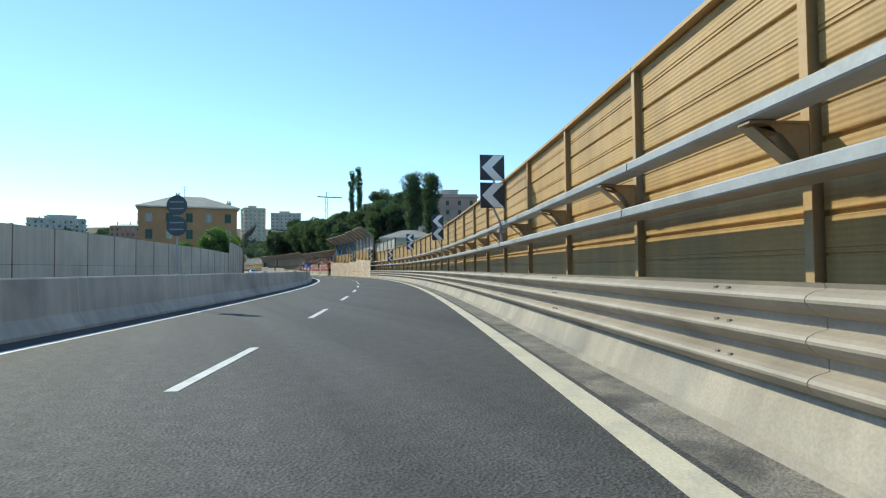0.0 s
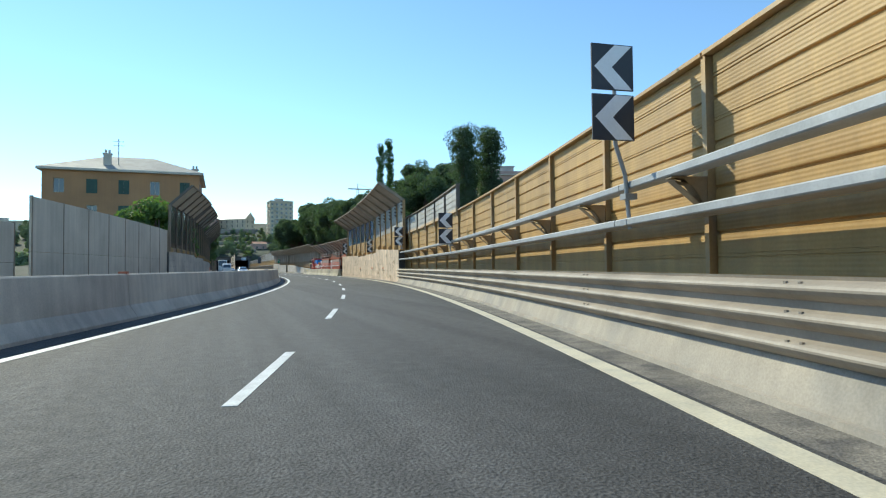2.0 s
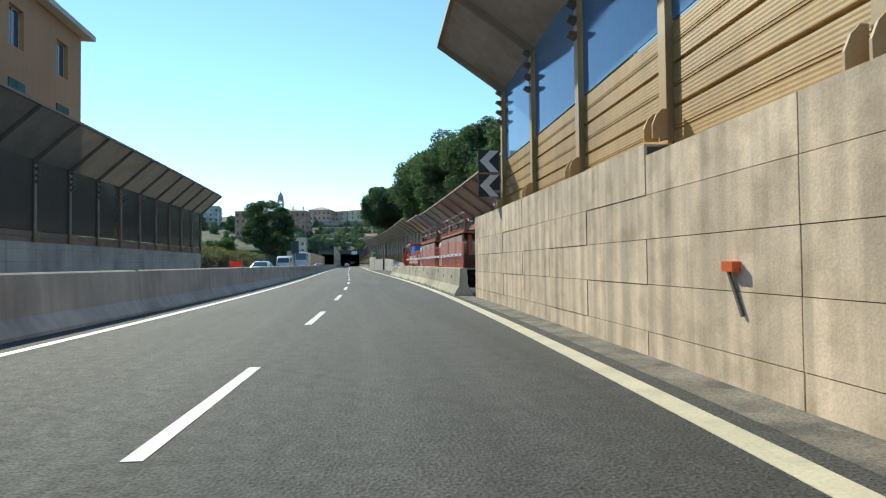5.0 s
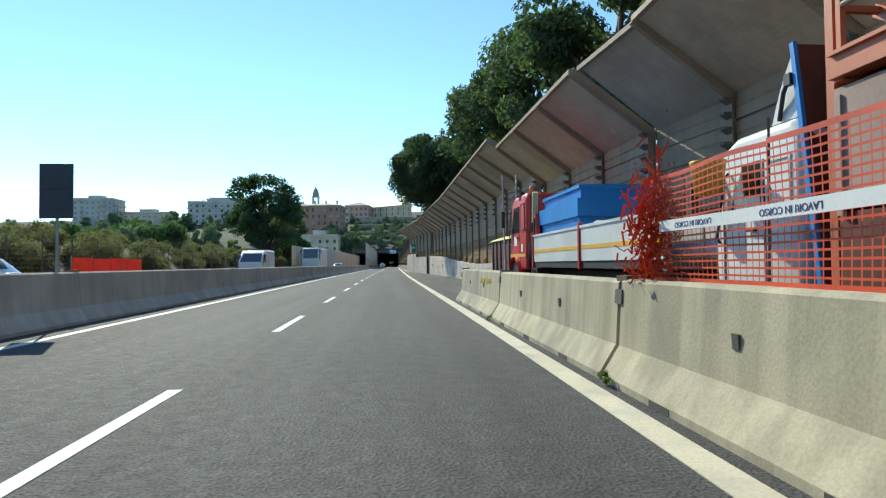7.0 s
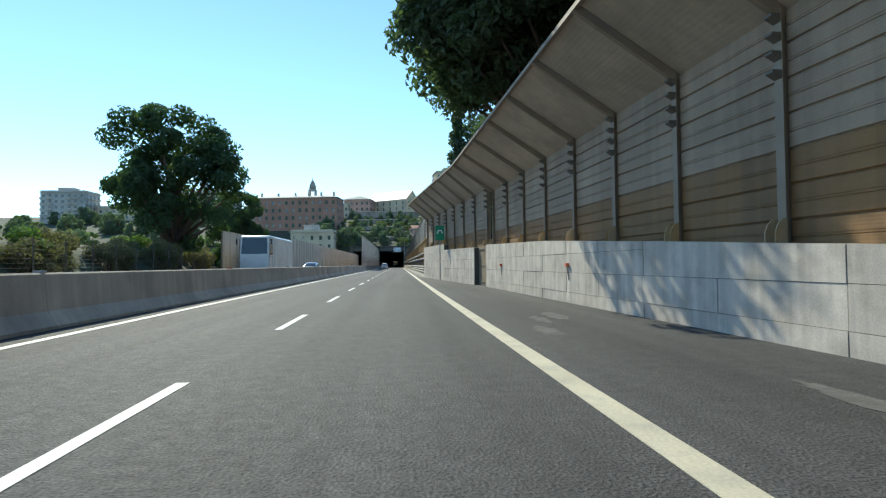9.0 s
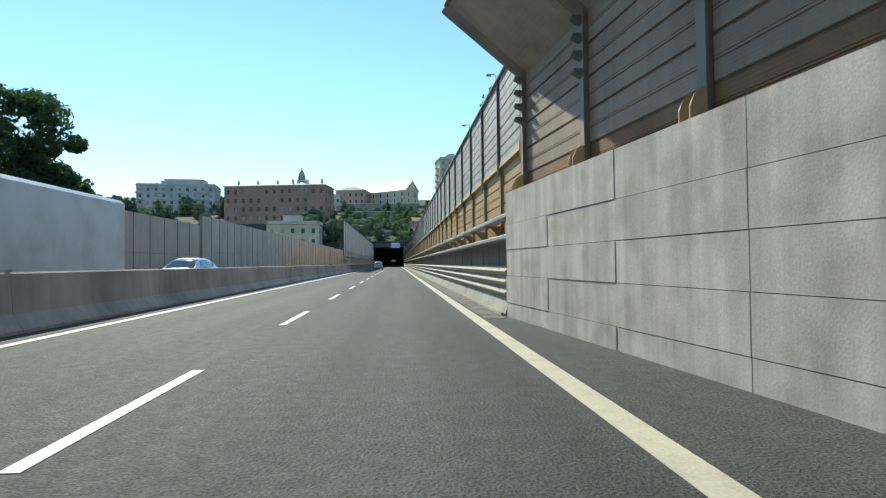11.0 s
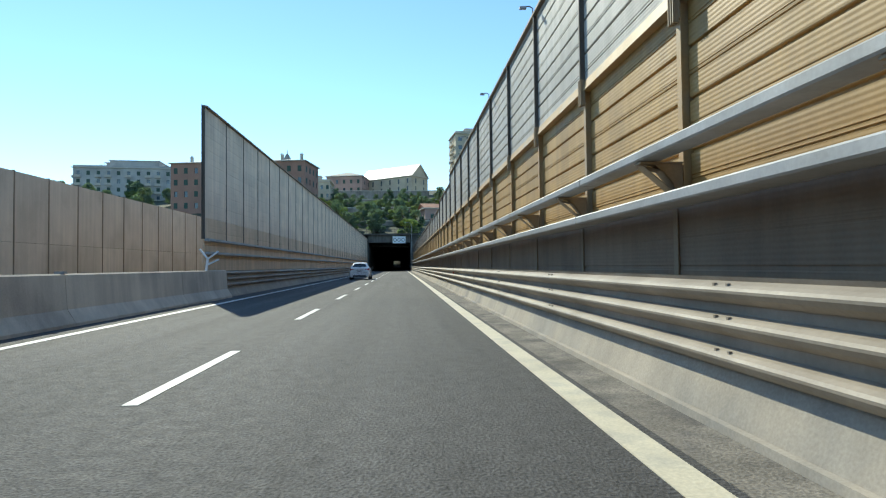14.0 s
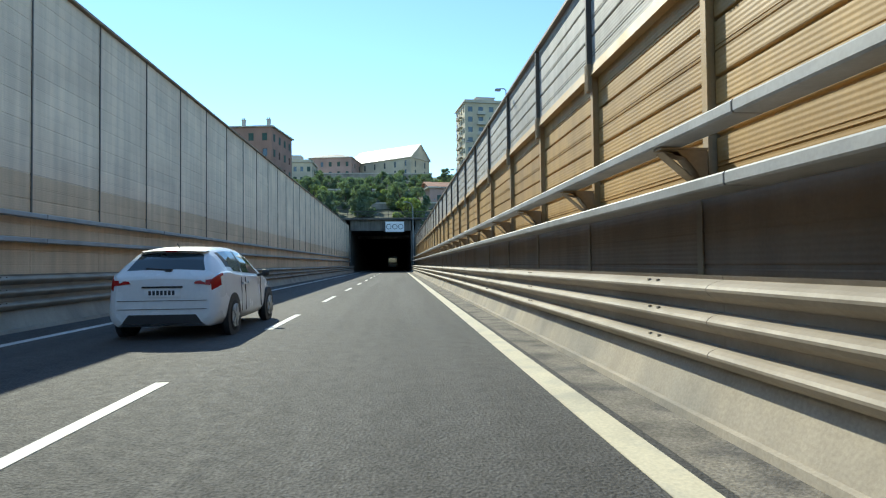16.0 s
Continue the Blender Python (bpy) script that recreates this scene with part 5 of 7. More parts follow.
CAR_GLASS = glass("dark_car_glass", (0.035, 0.045, 0.05), 0.04)
YELLOW_BAND = material("yellow_reflective_band", (0.75, 0.42, 0.03), 0.5, 0, 2, 0.05, 30, 0.03, 0.0)
TAPE_WHITE = material("white_tape", (0.8, 0.8, 0.78), 0.5, 0, 2, 0.05, 30, 0.03, 0.0)
NET_ORANGE = material("orange_safety_net", (0.6, 0.07, 0.018), 0.5, 0, 2, 0.08, 30, 0.04, 0.0)
BOARD = material("dusty_pink_board", (0.42, 0.3, 0.25), 0.8, 0, 0.9, 0.12, 25, 0.06, 0.1, (0.32, 0.24, 0.2), 0.7, 0.4)
INK = material("dark_blue_ink", (0.02, 0.035, 0.16), 0.6, 0, 2, 0.05, 30, 0.03, 0.0)
SACK = material("off_white_sack", (0.68, 0.66, 0.6), 0.9, 0, 2, 0.1, 30, 0.08, 0.3)
TAIL_RED = material("red_lamp_lens", (0.35, 0.01, 0.012), 0.15, 0, 2, 0.05, 30, 0.02, 0.0)
LAMP_CLEAR = material("clear_lamp_lens", (0.7, 0.7, 0.7), 0.1, 0, 2, 0.05, 30, 0.02, 0.0)


def wheel(root, x, y, r=0.31, w=0.2, out=1):
    """A tyre with its rim; out: which way it faces."""
    g = Geo()
    g.tube([(x - w / 2, y, r), (x - w / 2 + 0.02, y, r), (x - w / 4, y, r), (x + w / 4, y, r), (x + w / 2 - 0.02, y, r), (x + w / 2, y, r)], [r * 0.7, r * 0.93, r, r, r * 0.93, r * 0.7], 24)
    wh = part("wheel", g, BLACK_RUBBER, root, smooth=True)
    g = Geo()
    xo = x + out * (w / 2 + 0.005)
    g.tube([(xo - 0.02 * out, y, r), (xo, y, r)], [r * 0.66, r * 0.62], 20)
    for k in range(5):
        a = 2 * math.pi * k / 5
        g.bar((xo + 0.008 * out, y, r), (xo + 0.008 * out, y + math.cos(a) * r * 0.62, r + math.sin(a) * r * 0.62), 0.02, 0.05)
    part("rim", g, RIM, wh)
    return wh


def cab(root, y0, y1, w, z0, z1, mat, window_label="dark side window", sl=0.28):
    """A forward-control lorry cab between y0 (rear) and y1 (front), with raked windscreen, side windows, mirrors and door lines."""
    prof = [(y0, z0), (y0, z1 - 0.12), (y0 + 0.12, z1), (y1 - sl - 0.25, z1), (y1 - sl, z1 - 0.1), (y1 - 0.02, z0 + (z1 - z0) * 0.5), (y1, z0 + 0.35), (y1 - 0.03, z0)]
    g = Geo()
    ins = 0.07
    cy, cz = (y0 + y1) / 2, (z0 + z1) / 2
    rings = []
    for x, k in ((-w / 2, 0.93), (-w / 2 + ins, 1.0), (w / 2 - ins, 1.0), (w / 2, 0.93)):
        rings.append([(x, cy + (y - cy) * k, cz + (z - cz) * (k if z > cz else 1)) for y, z in prof])
    g.sheet(rings, True, 0, True)
    me = g.mesh("cab", mat)
    bm = bmesh.new()
    bm.from_mesh(me)
    sharp = [e for e in bm.edges if len(e.link_faces) == 2 and e.calc_face_angle(0.0) > 0.35]
    bmesh.ops.bevel(bm, geom=sharp, offset=0.045, segments=3, affect="EDGES", profile=0.6)
    bm.to_mesh(me)
    bm.free()
    me.polygons.foreach_set("use_smooth", [True] * len(me.polygons))
    me.set_sharp_from_angle(angle=0.7)
    body = part("cab", me, None, root)
    for sx in (-1, 1):
        x = sx * (w / 2 + 0.004)
        zb, zt = z0 + (z1 - z0) * 0.5, z1 - 0.3
        g = Geo()
        g.hexa([(x - 0.006, y0 + 0.75 * (y1 - y0) * 0.55, zb), (x + 0.006, y0 + 0.75 * (y1 - y0) * 0.55, zb), (x + 0.006, y1 - 0.3, zb), (x - 0.006, y1 - 0.3, zb), (x - 0.006, y0 + 0.75 * (y1 - y0) * 0.55, zt), (x + 0.006, y0 + 0.75 * (y1 - y0) * 0.55, zt), (x + 0.006, y1 - 0.55, zt), (x - 0.006, y1 - 0.55, zt)])
        part("side_window", g, CAR_GLASS, body, window_label)
        g = Geo()
        for yy in (y0 + 0.75 * (y1 - y0) * 0.5, y1 - 0.2):
            g.box(x - 0.004, x + 0.004, yy - 0.012, yy + 0.012, z0 + 0.1, zt)
        g.box(x - 0.004, x + 0.004, y0 + 0.75 * (y1 - y0) * 0.5, y1 - 0.2, z0 + 0.1, z0 + 0.116)
        part("door_seam", g, BLACK_PLASTIC, body)
        g = Geo()
        g.box(x - 0.015 + sx * 0.02, x + 0.015 + sx * 0.02, y0 + 0.75 * (y1 - y0) * 0.6, y0 + 0.75 * (y1 - y0) * 0.6 + 0.14, zb - 0.16, zb - 0.12)
        part("door_handle", g, BLACK_PLASTIC, body)
        g = Geo()
        g.bar((x, y1 - 0.2, zt - 0.1), (x + sx * 0.2, y1 + 0.05, zt - 0.1), 0.03)
        g.box(x + sx * 0.2 - 0.05, x + sx * 0.2 + 0.05, y1 + 0.0, y1 + 0.1, zt - 0.5, zt - 0.02)
        part("mirror", g, BLACK_PLASTIC, body)
        g = Geo()
        g.tube([(x + sx * 0.01, y1 - 0.14, zb - 0.25), (x + sx * 0.05, y1 - 0.15, zb - 0.2), (x + sx * 0.05, y1 - 0.3, zt - 0.1), (x + sx * 0.01, y1 - 0.31, zt - 0.05)], 0.014, 6)
        part("grab_rail", g, BLACK_PLASTIC, body)
        g = Geo()
        g.box(x - 0.02, x + 0.02, y1 - 0.75, y1 - 0.3, z0 - 0.02, z0 + 0.06)
        part("step", g, BLACK_PLASTIC, body)
    g = Geo()
    zb, zt = z0 + (z1 - z0) * 0.52, z1 - 0.22
    screen_y = lambda z: y1 - 0.02 - (sl - 0.02) * (z - z0 - (z1 - z0) * 0.5) / ((z1 - z0) * 0.5 - 0.1) + 0.02
    g.quad((-w / 2 + 0.15, screen_y(zb), zb), (w / 2 - 0.15, screen_y(zb), zb), (w / 2 - 0.2, screen_y(zt), zt), (-w / 2 + 0.2, screen_y(zt), zt))
    part("windscreen", g, CAR_GLASS, body)
    g = Geo()
    g.box(-w / 2 + 0.05, w / 2 - 0.05, y1 - 0.05, y1 + 0.06, z0 - 0.15, z0 + 0.12)
    part("bumper", g, BLACK_PLASTIC, body)
    return body


def inspection_truck(label, m):
    """A white lorry that carries an orange work platform with railings."""
    root = thing("platform_truck", m, label, "truck", "platform trucks on the works site")
    g = Geo()
    g.box(-0.5, 0.5, 0.2, 8.6, 0.55, 0.8)
    part("chassis", g, BLACK_PLASTIC, root)
    cab(root, 7.62, 8.98, 2.1, 0.75, 2.36, WHITE_PAINT, "grey side window", 0.16)
    for sx in (-1, 1):
        x = sx * 1.056
        g = Geo()
        for y0, y1, z0, z1 in ((7.76, 8.1, 2.02, 2.05), (7.76, 8.1, 1.5, 1.53), (7.76, 7.79, 1.53, 2.02), (8.07, 8.1, 1.53, 2.02)):
            g.box(x - 0.006, x + 0.006, y0, y1, z0, z1)
        part("quarter_rib", g, WHITE_PAINT, root, "pressed rib round the cab's rear panel")
    g = Geo()
    g.bar((-1.04, 7.26, 0.85), (-1.04, 7.26, 3.4), 0.08)
    g.bar((0.95, 7.26, 0.85), (0.95, 7.26, 3.4), 0.08)
    for z in (3.05, 3.36):
        g.box(-1.04, 0.95, 7.235, 7.285, z, z + 0.05)
    part("mast_frame", g, ORANGE, root, "orange steel frame behind the cab")
    for y in (1.4, 2.6, 7.8):
        for sx in (-1, 1):
            wheel(root, sx * 0.95, y, 0.42, 0.28, sx)
    g = Geo()
    g.box(-1.1, -1.04, 0.3, 7.2, 1.52, 2.42)
    g.box(1.04, 1.1, 0.3, 7.2, 1.52, 2.42)
    g.box(-1.04, 1.04, 0.3, 6.6, 0.82, 0.9)
    for y in (0.3, 2.4, 4.8, 7.12):
        g.box(-1.12, -1.1, y, y + 0.06, 1.45, 2.36)
    part("side_board", g, BOARD, root, "dusty pink side board")
    g = Geo()
    g.box(-1.08, 1.08, 0.3, 7.2, 0.9, 1.48)
    part("side_skirt", g, RUST_SHADE, root, "dark red-brown lower side beam, shade put into its colour")
    for x0, x1 in ((-1.12, -1.02), (0.9, 1.0)):
        g = Geo()
        g.box(x0, x1, -0.2, 7.2, 2.5, 2.69)
        g.box(x0 - 0.03, x1 + 0.03, -0.2, 7.2, 2.67, 2.7)
        g.box(x0 - 0.03, x1 + 0.03, -0.2, 7.2, 2.49, 2.52)
        part("platform_beam", g, ORANGE, root, "orange steel channel beam")
    g = Geo()
    g.box(-1.02, 0.9, -0.2, 7.2, 2.55, 2.6)
    part("platform", g, RUST_SHADE, root, "rusty platform floor")
    for y in (-0.2, 2.9, 5.0, 7.1):
        g = Geo()
        g.box(-1.1, 1.0, y, y + 0.1, 2.47, 2.548)
        part("cross_beam", g, ORANGE, root)
    for y in (0.5, 5.5):
        g = Geo()
        g.box(-0.8, -0.6, y, y + 0.2, 0.9, 2.46)
        part("prop", g, ORANGE, root)
    for k in range(6):
        y = -0.15 + 1.46 * k
        g = Geo()
        g.bar((-1.07, y, 2.69), (-1.07, y, 3.4), 0.045)
        part("railing_post", g, ORANGE if k % 5 == 0 else RAIL, root)
    for z in (3.05, 3.4):
        g = Geo()
        g.tube([(-1.07, -0.15, z), (-1.07, 7.15, z)], 0.024, 8)
        part("railing", g, RAIL, root)
    g = Geo()
    g.bar((0.3, 0.2, 2.6), (0.2, 3.4, 3.0), 0.3, 0.28)
    g.bar((0.2, 3.4, 3.0), (0.1, 5.9, 2.65), 0.26, 0.24)
    g.box(0.0, 0.5, 0.0, 0.6, 0.9, 2.7)
    g.bar((-0.9, 6.2, 2.4), (-0.6, 7.3, 3.1), 0.1)
    part("boom", g, ORANGE, root, "folded orange boom")
    g = Geo()
    loop = [(-0.75, 0.3 + 0.18 * i, 2.86 + 0.3 * math.sin(i * 0.55)) for i in range(12)]
    g.tube(loop, 0.035, 10)
    loop = [(-0.6, 0.5 + 0.2 * i, 2.8 + 0.26 * math.sin(i * 0.5 + 0.6)) for i in range(12)]
    g.tube(loop, 0.03, 10)
    part("hose", g, DARK_STEEL, root, "dull dark hose", smooth=True)
    return root


truck_a = inspection_truck("white truck with an orange railed work platform behind the net", at(124.7, 4.55, 0.0))
truck_b = copy_thing(truck_a, at(134.55, 4.6, 0.0))

# the second truck's bulkhead and wind deflector
# bulkhead: the shade on its rear face is put into the dark colour
g = Geo()
g.hexa([(-1.0, 7.46, 0.9), (1.0, 7.46, 0.9), (1.0, 7.5, 0.9), (-1.0, 7.5, 0.9), (-1.0, 7.72, 2.98), (1.0, 7.72, 2.98), (1.0, 7.76, 2.98), (-1.0, 7.76, 2.98)])
part("bulkhead", g, RUST_SHADE, truck_b, "red-brown bulkhead board behind the cab, shade put into its colour")
g = Geo()
g.bar((-1.02, 7.48, 0.9), (-1.02, 7.74, 3.0), 0.035, 0.05)
part("bulkhead_edge", g, BLUE_PLASTIC, truck_b, "blue edge strip")
g = Geo()
side = [(7.69, 2.36), (8.16, 2.36), (8.1, 2.5), (7.98, 2.72), (7.85, 2.9), (7.765, 2.97)]
g.sheet([[(x, y if abs(x) < 0.9 else 7.69 + (y - 7.69) * 0.86, z) for y, z in side] for x in (-0.98, -0.85, 0.85, 0.98)], True, 0, True)
part("wind_deflector", g, WHITE_PAINT, truck_b, "white wind deflector on the cab's roof")
g = Geo()
g.tube([(-0.99, 7.98, 2.38), (-1.03, 7.86, 2.6), (-1.03, 7.8, 2.68)], 0.02, 8)
g.box(-1.06, -1.0, 7.74, 7.82, 2.64, 2.74)
part("deflector_stay", g, BLACK_PLASTIC, truck_b)

BOOM_CREAM = material("cream_boom_paint", (0.72, 0.62, 0.34), 0.5, 0, 1.5, 0.1, 25, 0.06, 0.05, (0.6, 0.52, 0.3), 1.2, 0.4)
# red crane lorry with a white dropside bed
lorry = thing("crane_lorry", at(144.2, 4.75, 0), "faded red lorry with a folded crane and white dropside bed", "truck")
cab(lorry, 7.85, 9.82, 2.3, 0.95, 2.95, RED_PAINT)
g = Geo()
g.box(-0.5, 0.5, 0.2, 9.8, 0.6, 0.95)
part("chassis", g, BLACK_PLASTIC, lorry)
for y in (1.6, 9.0):
    for sx in (-1, 1):
        wheel(lorry, sx * 1.0, y, 0.48, 0.3, sx)
for sx in (-1, 1):
    g = Geo()
    arc = [(9.0 + 0.7 * math.cos(a), 0.52 + 0.7 * math.sin(a)) for a in np.linspace(0.05, math.pi - 0.05, 15)]
    g.sheet([[(sx * 1.24, y, z) for y, z in arc], [(sx * 0.8, y, z) for y, z in arc], [(sx * 0.8, y, z + 0.07) for y, z in arc], [(sx * 1.24, y, z + 0.07) for y, z in arc]], True)
    part("mudguard", g, RED_PAINT, lorry, smooth=True)
    g = Geo()
    g.tube([(sx * 1.1, 9.0, 0.52), (sx * 1.172, 9.0, 0.52)], 0.69, 28)
    part("wheel_well", g, BLACK_PLASTIC, lorry)
g = Geo()
g.box(-1.166, -1.154, 7.95, 9.75, 1.29, 1.37)
part("orange_band", g, YELLOW_BAND, lorry, "orange band along the cab")
for y0, y1, z0, z1 in ((8.9, 9.25, 1.6, 1.85), (8.2, 8.4, 1.42, 1.62)):
    g = Geo()
    g.box(-1.164, -1.154, y0, y1, z0, z1)
    part("notice", g, TAPE_WHITE, lorry, "plain white sticker")
g = Geo()
g.tube([(-0.85, 8.35, 2.92), (-0.85, 8.35, 3.0), (-0.85, 8.35, 3.16), (-0.85, 8.35, 3.2)], [0.05, 0.085, 0.075, 0.03], 12)
part("beacon", g, ORANGE, lorry, "orange beacon", smooth=True)
g = Geo()
g.hexa([(-1.166, 8.02, 2.0), (-1.15, 8.02, 2.0), (-1.15, 8.42, 2.0), (-1.166, 8.42, 2.0), (-1.166, 8.06, 2.66), (-1.15, 8.06, 2.66), (-1.15, 8.38, 2.66), (-1.166, 8.38, 2.66)])
part("sleeper_panel", g, RED_PAINT, lorry)
g = Geo()
for y0, y1, z0, z1 in ((8.0, 8.44, 1.97, 1.985), (8.0, 8.44, 2.675, 2.69), (8.0, 8.015, 1.97, 2.69), (8.425, 8.44, 1.97, 2.69)):
    g.box(-1.168, -1.15, y0, y1, z0, z1)
part("panel_gasket", g, BLACK_PLASTIC, lorry)
for z in (1.2, 1.5, 1.8):
    g = Geo()
    g.tube([(-1.0, 7.62, z), (-1.02, 7.74, z + 0.1), (-0.95, 7.86, z + 0.06)], 0.025, 8)
    part("air_hose", g, BLACK_PLASTIC, lorry, "coiled black air hose", smooth=True)
g = Geo()
g.tube([(-0.98, 7.78, 1.0), (-0.98, 7.78, 1.62), (-0.98, 7.78, 1.7)], [0.13, 0.13, 0.09], 14)
part("air_filter", g, BLACK_PLASTIC, lorry, smooth=True)
g = Geo()
g.tube([(-1.0, 8.6, 3.0), (-1.12, 8.5, 3.02), (-1.14, 8.42, 2.8)], 0.03, 8)
g.tube([(-1.0, 8.7, 3.0), (-1.12, 8.62, 3.02), (-1.14, 8.55, 2.8)], 0.03, 8)
part("air_horn", g, BLACK_PLASTIC, lorry)
for y0, y1 in ((0.3, 3.5), (3.6, 6.9)):
    for sx in (-1, 1):
        g = Geo()
        g.box(sx * 1.18 - 0.02, sx * 1.18 + 0.02, y0, y1, 1.15, 1.78)
        g.box(sx * 1.2 - 0.02, sx * 1.2 + 0.02, y0, y1, 1.74, 1.79)
        board = part("dropside", g, WHITE_PAINT, lorry, "white aluminium dropside")
        g = Geo()
        g.box(sx * 1.203 - 0.003, sx * 1.203 + 0.003, y0 + 0.02, y1 - 0.02, 1.36, 1.43)
        part("yellow_stripe", g, YELLOW_BAND, board)
for y in (0.24, 3.52, 6.92):
    g = Geo()
    g.box(-1.23, -1.15, y, y + 0.07, 1.0, 1.85)
    part("stake", g, RED_PAINT if y > 3 else RAIL, lorry)
g = Geo()
g.box(-1.18, 1.18, 0.3, 6.95, 1.02, 1.16)
g.box(-1.18, 1.18, 6.95, 7.0, 1.1, 2.2)
part("bed", g, BLACK_PLASTIC, lorry)
crane = part("crane_column", (lambda q: (q.box(-0.95, -0.6, 7.35, 7.75, 0.95, 1.75), q)[1])(Geo()), BLACK_PLASTIC, lorry, "black crane column")
g = Geo()
g.bar((-1.05, 7.42, 1.55), (-1.1, 7.08, 2.85), 0.13, 0.16)
part("crane_boom", g, BOOM_CREAM, lorry, "cream crane boom")
g = Geo()
g.tube([(-1.19, 7.16, 2.78), (-1.175, 7.3, 2.2), (-1.165, 7.46, 1.52)], 0.014, 6)
part("crane_jib", g, BLACK_PLASTIC, lorry, "black hose along the boom")
g = Geo()
g.tube([(-1.16, 7.3, 1.3), (-1.16, 7.12, 2.1)], 0.04, 8)
part("crane_ram", g, BLACK_PLASTIC, lorry)
g = Geo()
g.bar((-1.1, 6.72, 1.0), (-1.1, 6.98, 2.3), 0.1, 0.12)
part("headboard_post", g, RED_PAINT, lorry)
g = Geo()
g.tube([(-1.0, 7.4, 0.95), (-1.0, 7.4, 0.2)], [0.11, 0.09], 10)
g.box(-1.15, -0.85, 7.25, 7.55, 0.02, 0.08)
g.box(-1.05, -0.75, 7.2, 7.8, 0.8, 1.3)
part("crane_leg", g, BLACK_PLASTIC, lorry)
# load on the bed
tank = thing("blue_box", at(149.5, 4.5, 1.16), "large blue plastic box on the lorry's bed", "container")
g = Geo()
for k, (i, z0, z1) in enumerate(((0.0, 0.0, 0.4), (0.06, 0.4, 0.47), (0.0, 0.47, 0.85), (-0.05, 0.85, 1.2))):
    g.box(-0.75 + i, 0.85 - i, -1.2 + i, 1.5 - i, z0, z1)
part("box", g, BLUE_PLASTIC, tank)
upper_box = thing("blue_box", at(149.5, 4.5, 2.362), "long blue plastic box stacked on a like one", "container")
g = Geo()
g.box(-0.7, 0.8, -1.15, 1.42, 0.0, 0.2)
g.box(-0.74, 0.84, -1.19, 1.46, 0.2, 0.27)
part("box", g, BLUE_PLASTIC, upper_box)
rs = random.Random(5)
for k in range(5):
    g = Geo()
    L, R = 0.9, 0.2
    g.tube([(0, -L / 2, 0), (0, -L / 2 + 0.1, 0.02), (0.03, 0, 0.04), (0, L / 2 - 0.1, 0.0), (0, L / 2, 0)], [0.05, R * 0.85, R, R * 0.8, 0.05], 10)
    ob = part("cement_sack", g, SACK, None, smooth=True, m=at(145.6 + 0.75 * k, 3.95 + 0.1 * rs.random(), 1.55 + 0.12 * (k % 2), rs.uniform(-12, 12)))
    tagged(ob, "off-white sack on the lorry's bed", "sack", "sacks on the lorry")

# skip, ladder
skip = thing("skip_container", at(159.4, 5.0, 0), "dark red open skip under a yellow-green sheet", "container")
g = Geo()
g.hexa([(-0.55, -1.7, 0.0), (0.55, -1.7, 0.0), (0.55, 1.7, 0.0), (-0.55, 1.7, 0.0), (-0.58, -2.1, 2.0), (0.58, -2.1, 2.0), (0.58, 2.1, 2.0), (-0.58, 2.1, 2.0)])
SKIP_RED = material("dark_red_skip", (0.1, 0.035, 0.03), 0.7, 0, 1.5, 0.2, 30, 0.08, 0.05, (0.07, 0.05, 0.045), 1.0, 0.5)
part("body", g, SKIP_RED, skip)
for y in np.arange(-1.6, 1.7, 0.8):
    g = Geo()
    g.box(-0.62, -0.56, y - 0.05, y + 0.05, 0.2, 2.0)
    part("rib", g, SKIP_RED, skip)
g = Geo()
g.hexa([(-0.64, -2.12, 2.0), (0.62, -2.12, 2.0), (0.62, 2.12, 2.0), (-0.64, 2.12, 2.0), (-0.5, -2.0, 2.14), (0.5, -2.0, 2.1), (0.5, 2.0, 2.16), (-0.5, 2.0, 2.1)])
part("sheet", g, material("yellow_green_sheet", (0.4, 0.42, 0.06), 0.7, 0, 2, 0.2, 30, 0.08, 0.2), skip)
lad = thing("ladder", at(155.2, 3.95, 0), "tall aluminium ladder leaning on the red lorry", "ladder")
for x in (-0.22, 0.22):
    g = Geo()
    g.bar((x, 0, 0.02), (x, 0.35, 3.95), 0.035, 0.07)
    part("stile", g, GALV, lad)
for k in range(13):
    z = 0.3 + 0.28 * k
    g = Geo()
    g.tube([(-0.22, 0.35 * z / 3.95, z), (0.22, 0.35 * z / 3.95, z)], 0.015, 6)
    part("rung", g, GALV, lad)
bucket = thing("yellow_bucket", at(143.12, 3.32, 1.78), "orange-yellow plastic bucket hung on the truck", "bucket")
g = Geo()
g.tube([(0, 0, 0), (0, 0, 0.32), (0, 0, 0.34)], [0.13, 0.17, 0.18], 16)
part("pail", g, YELLOW_BAND, bucket, smooth=True)


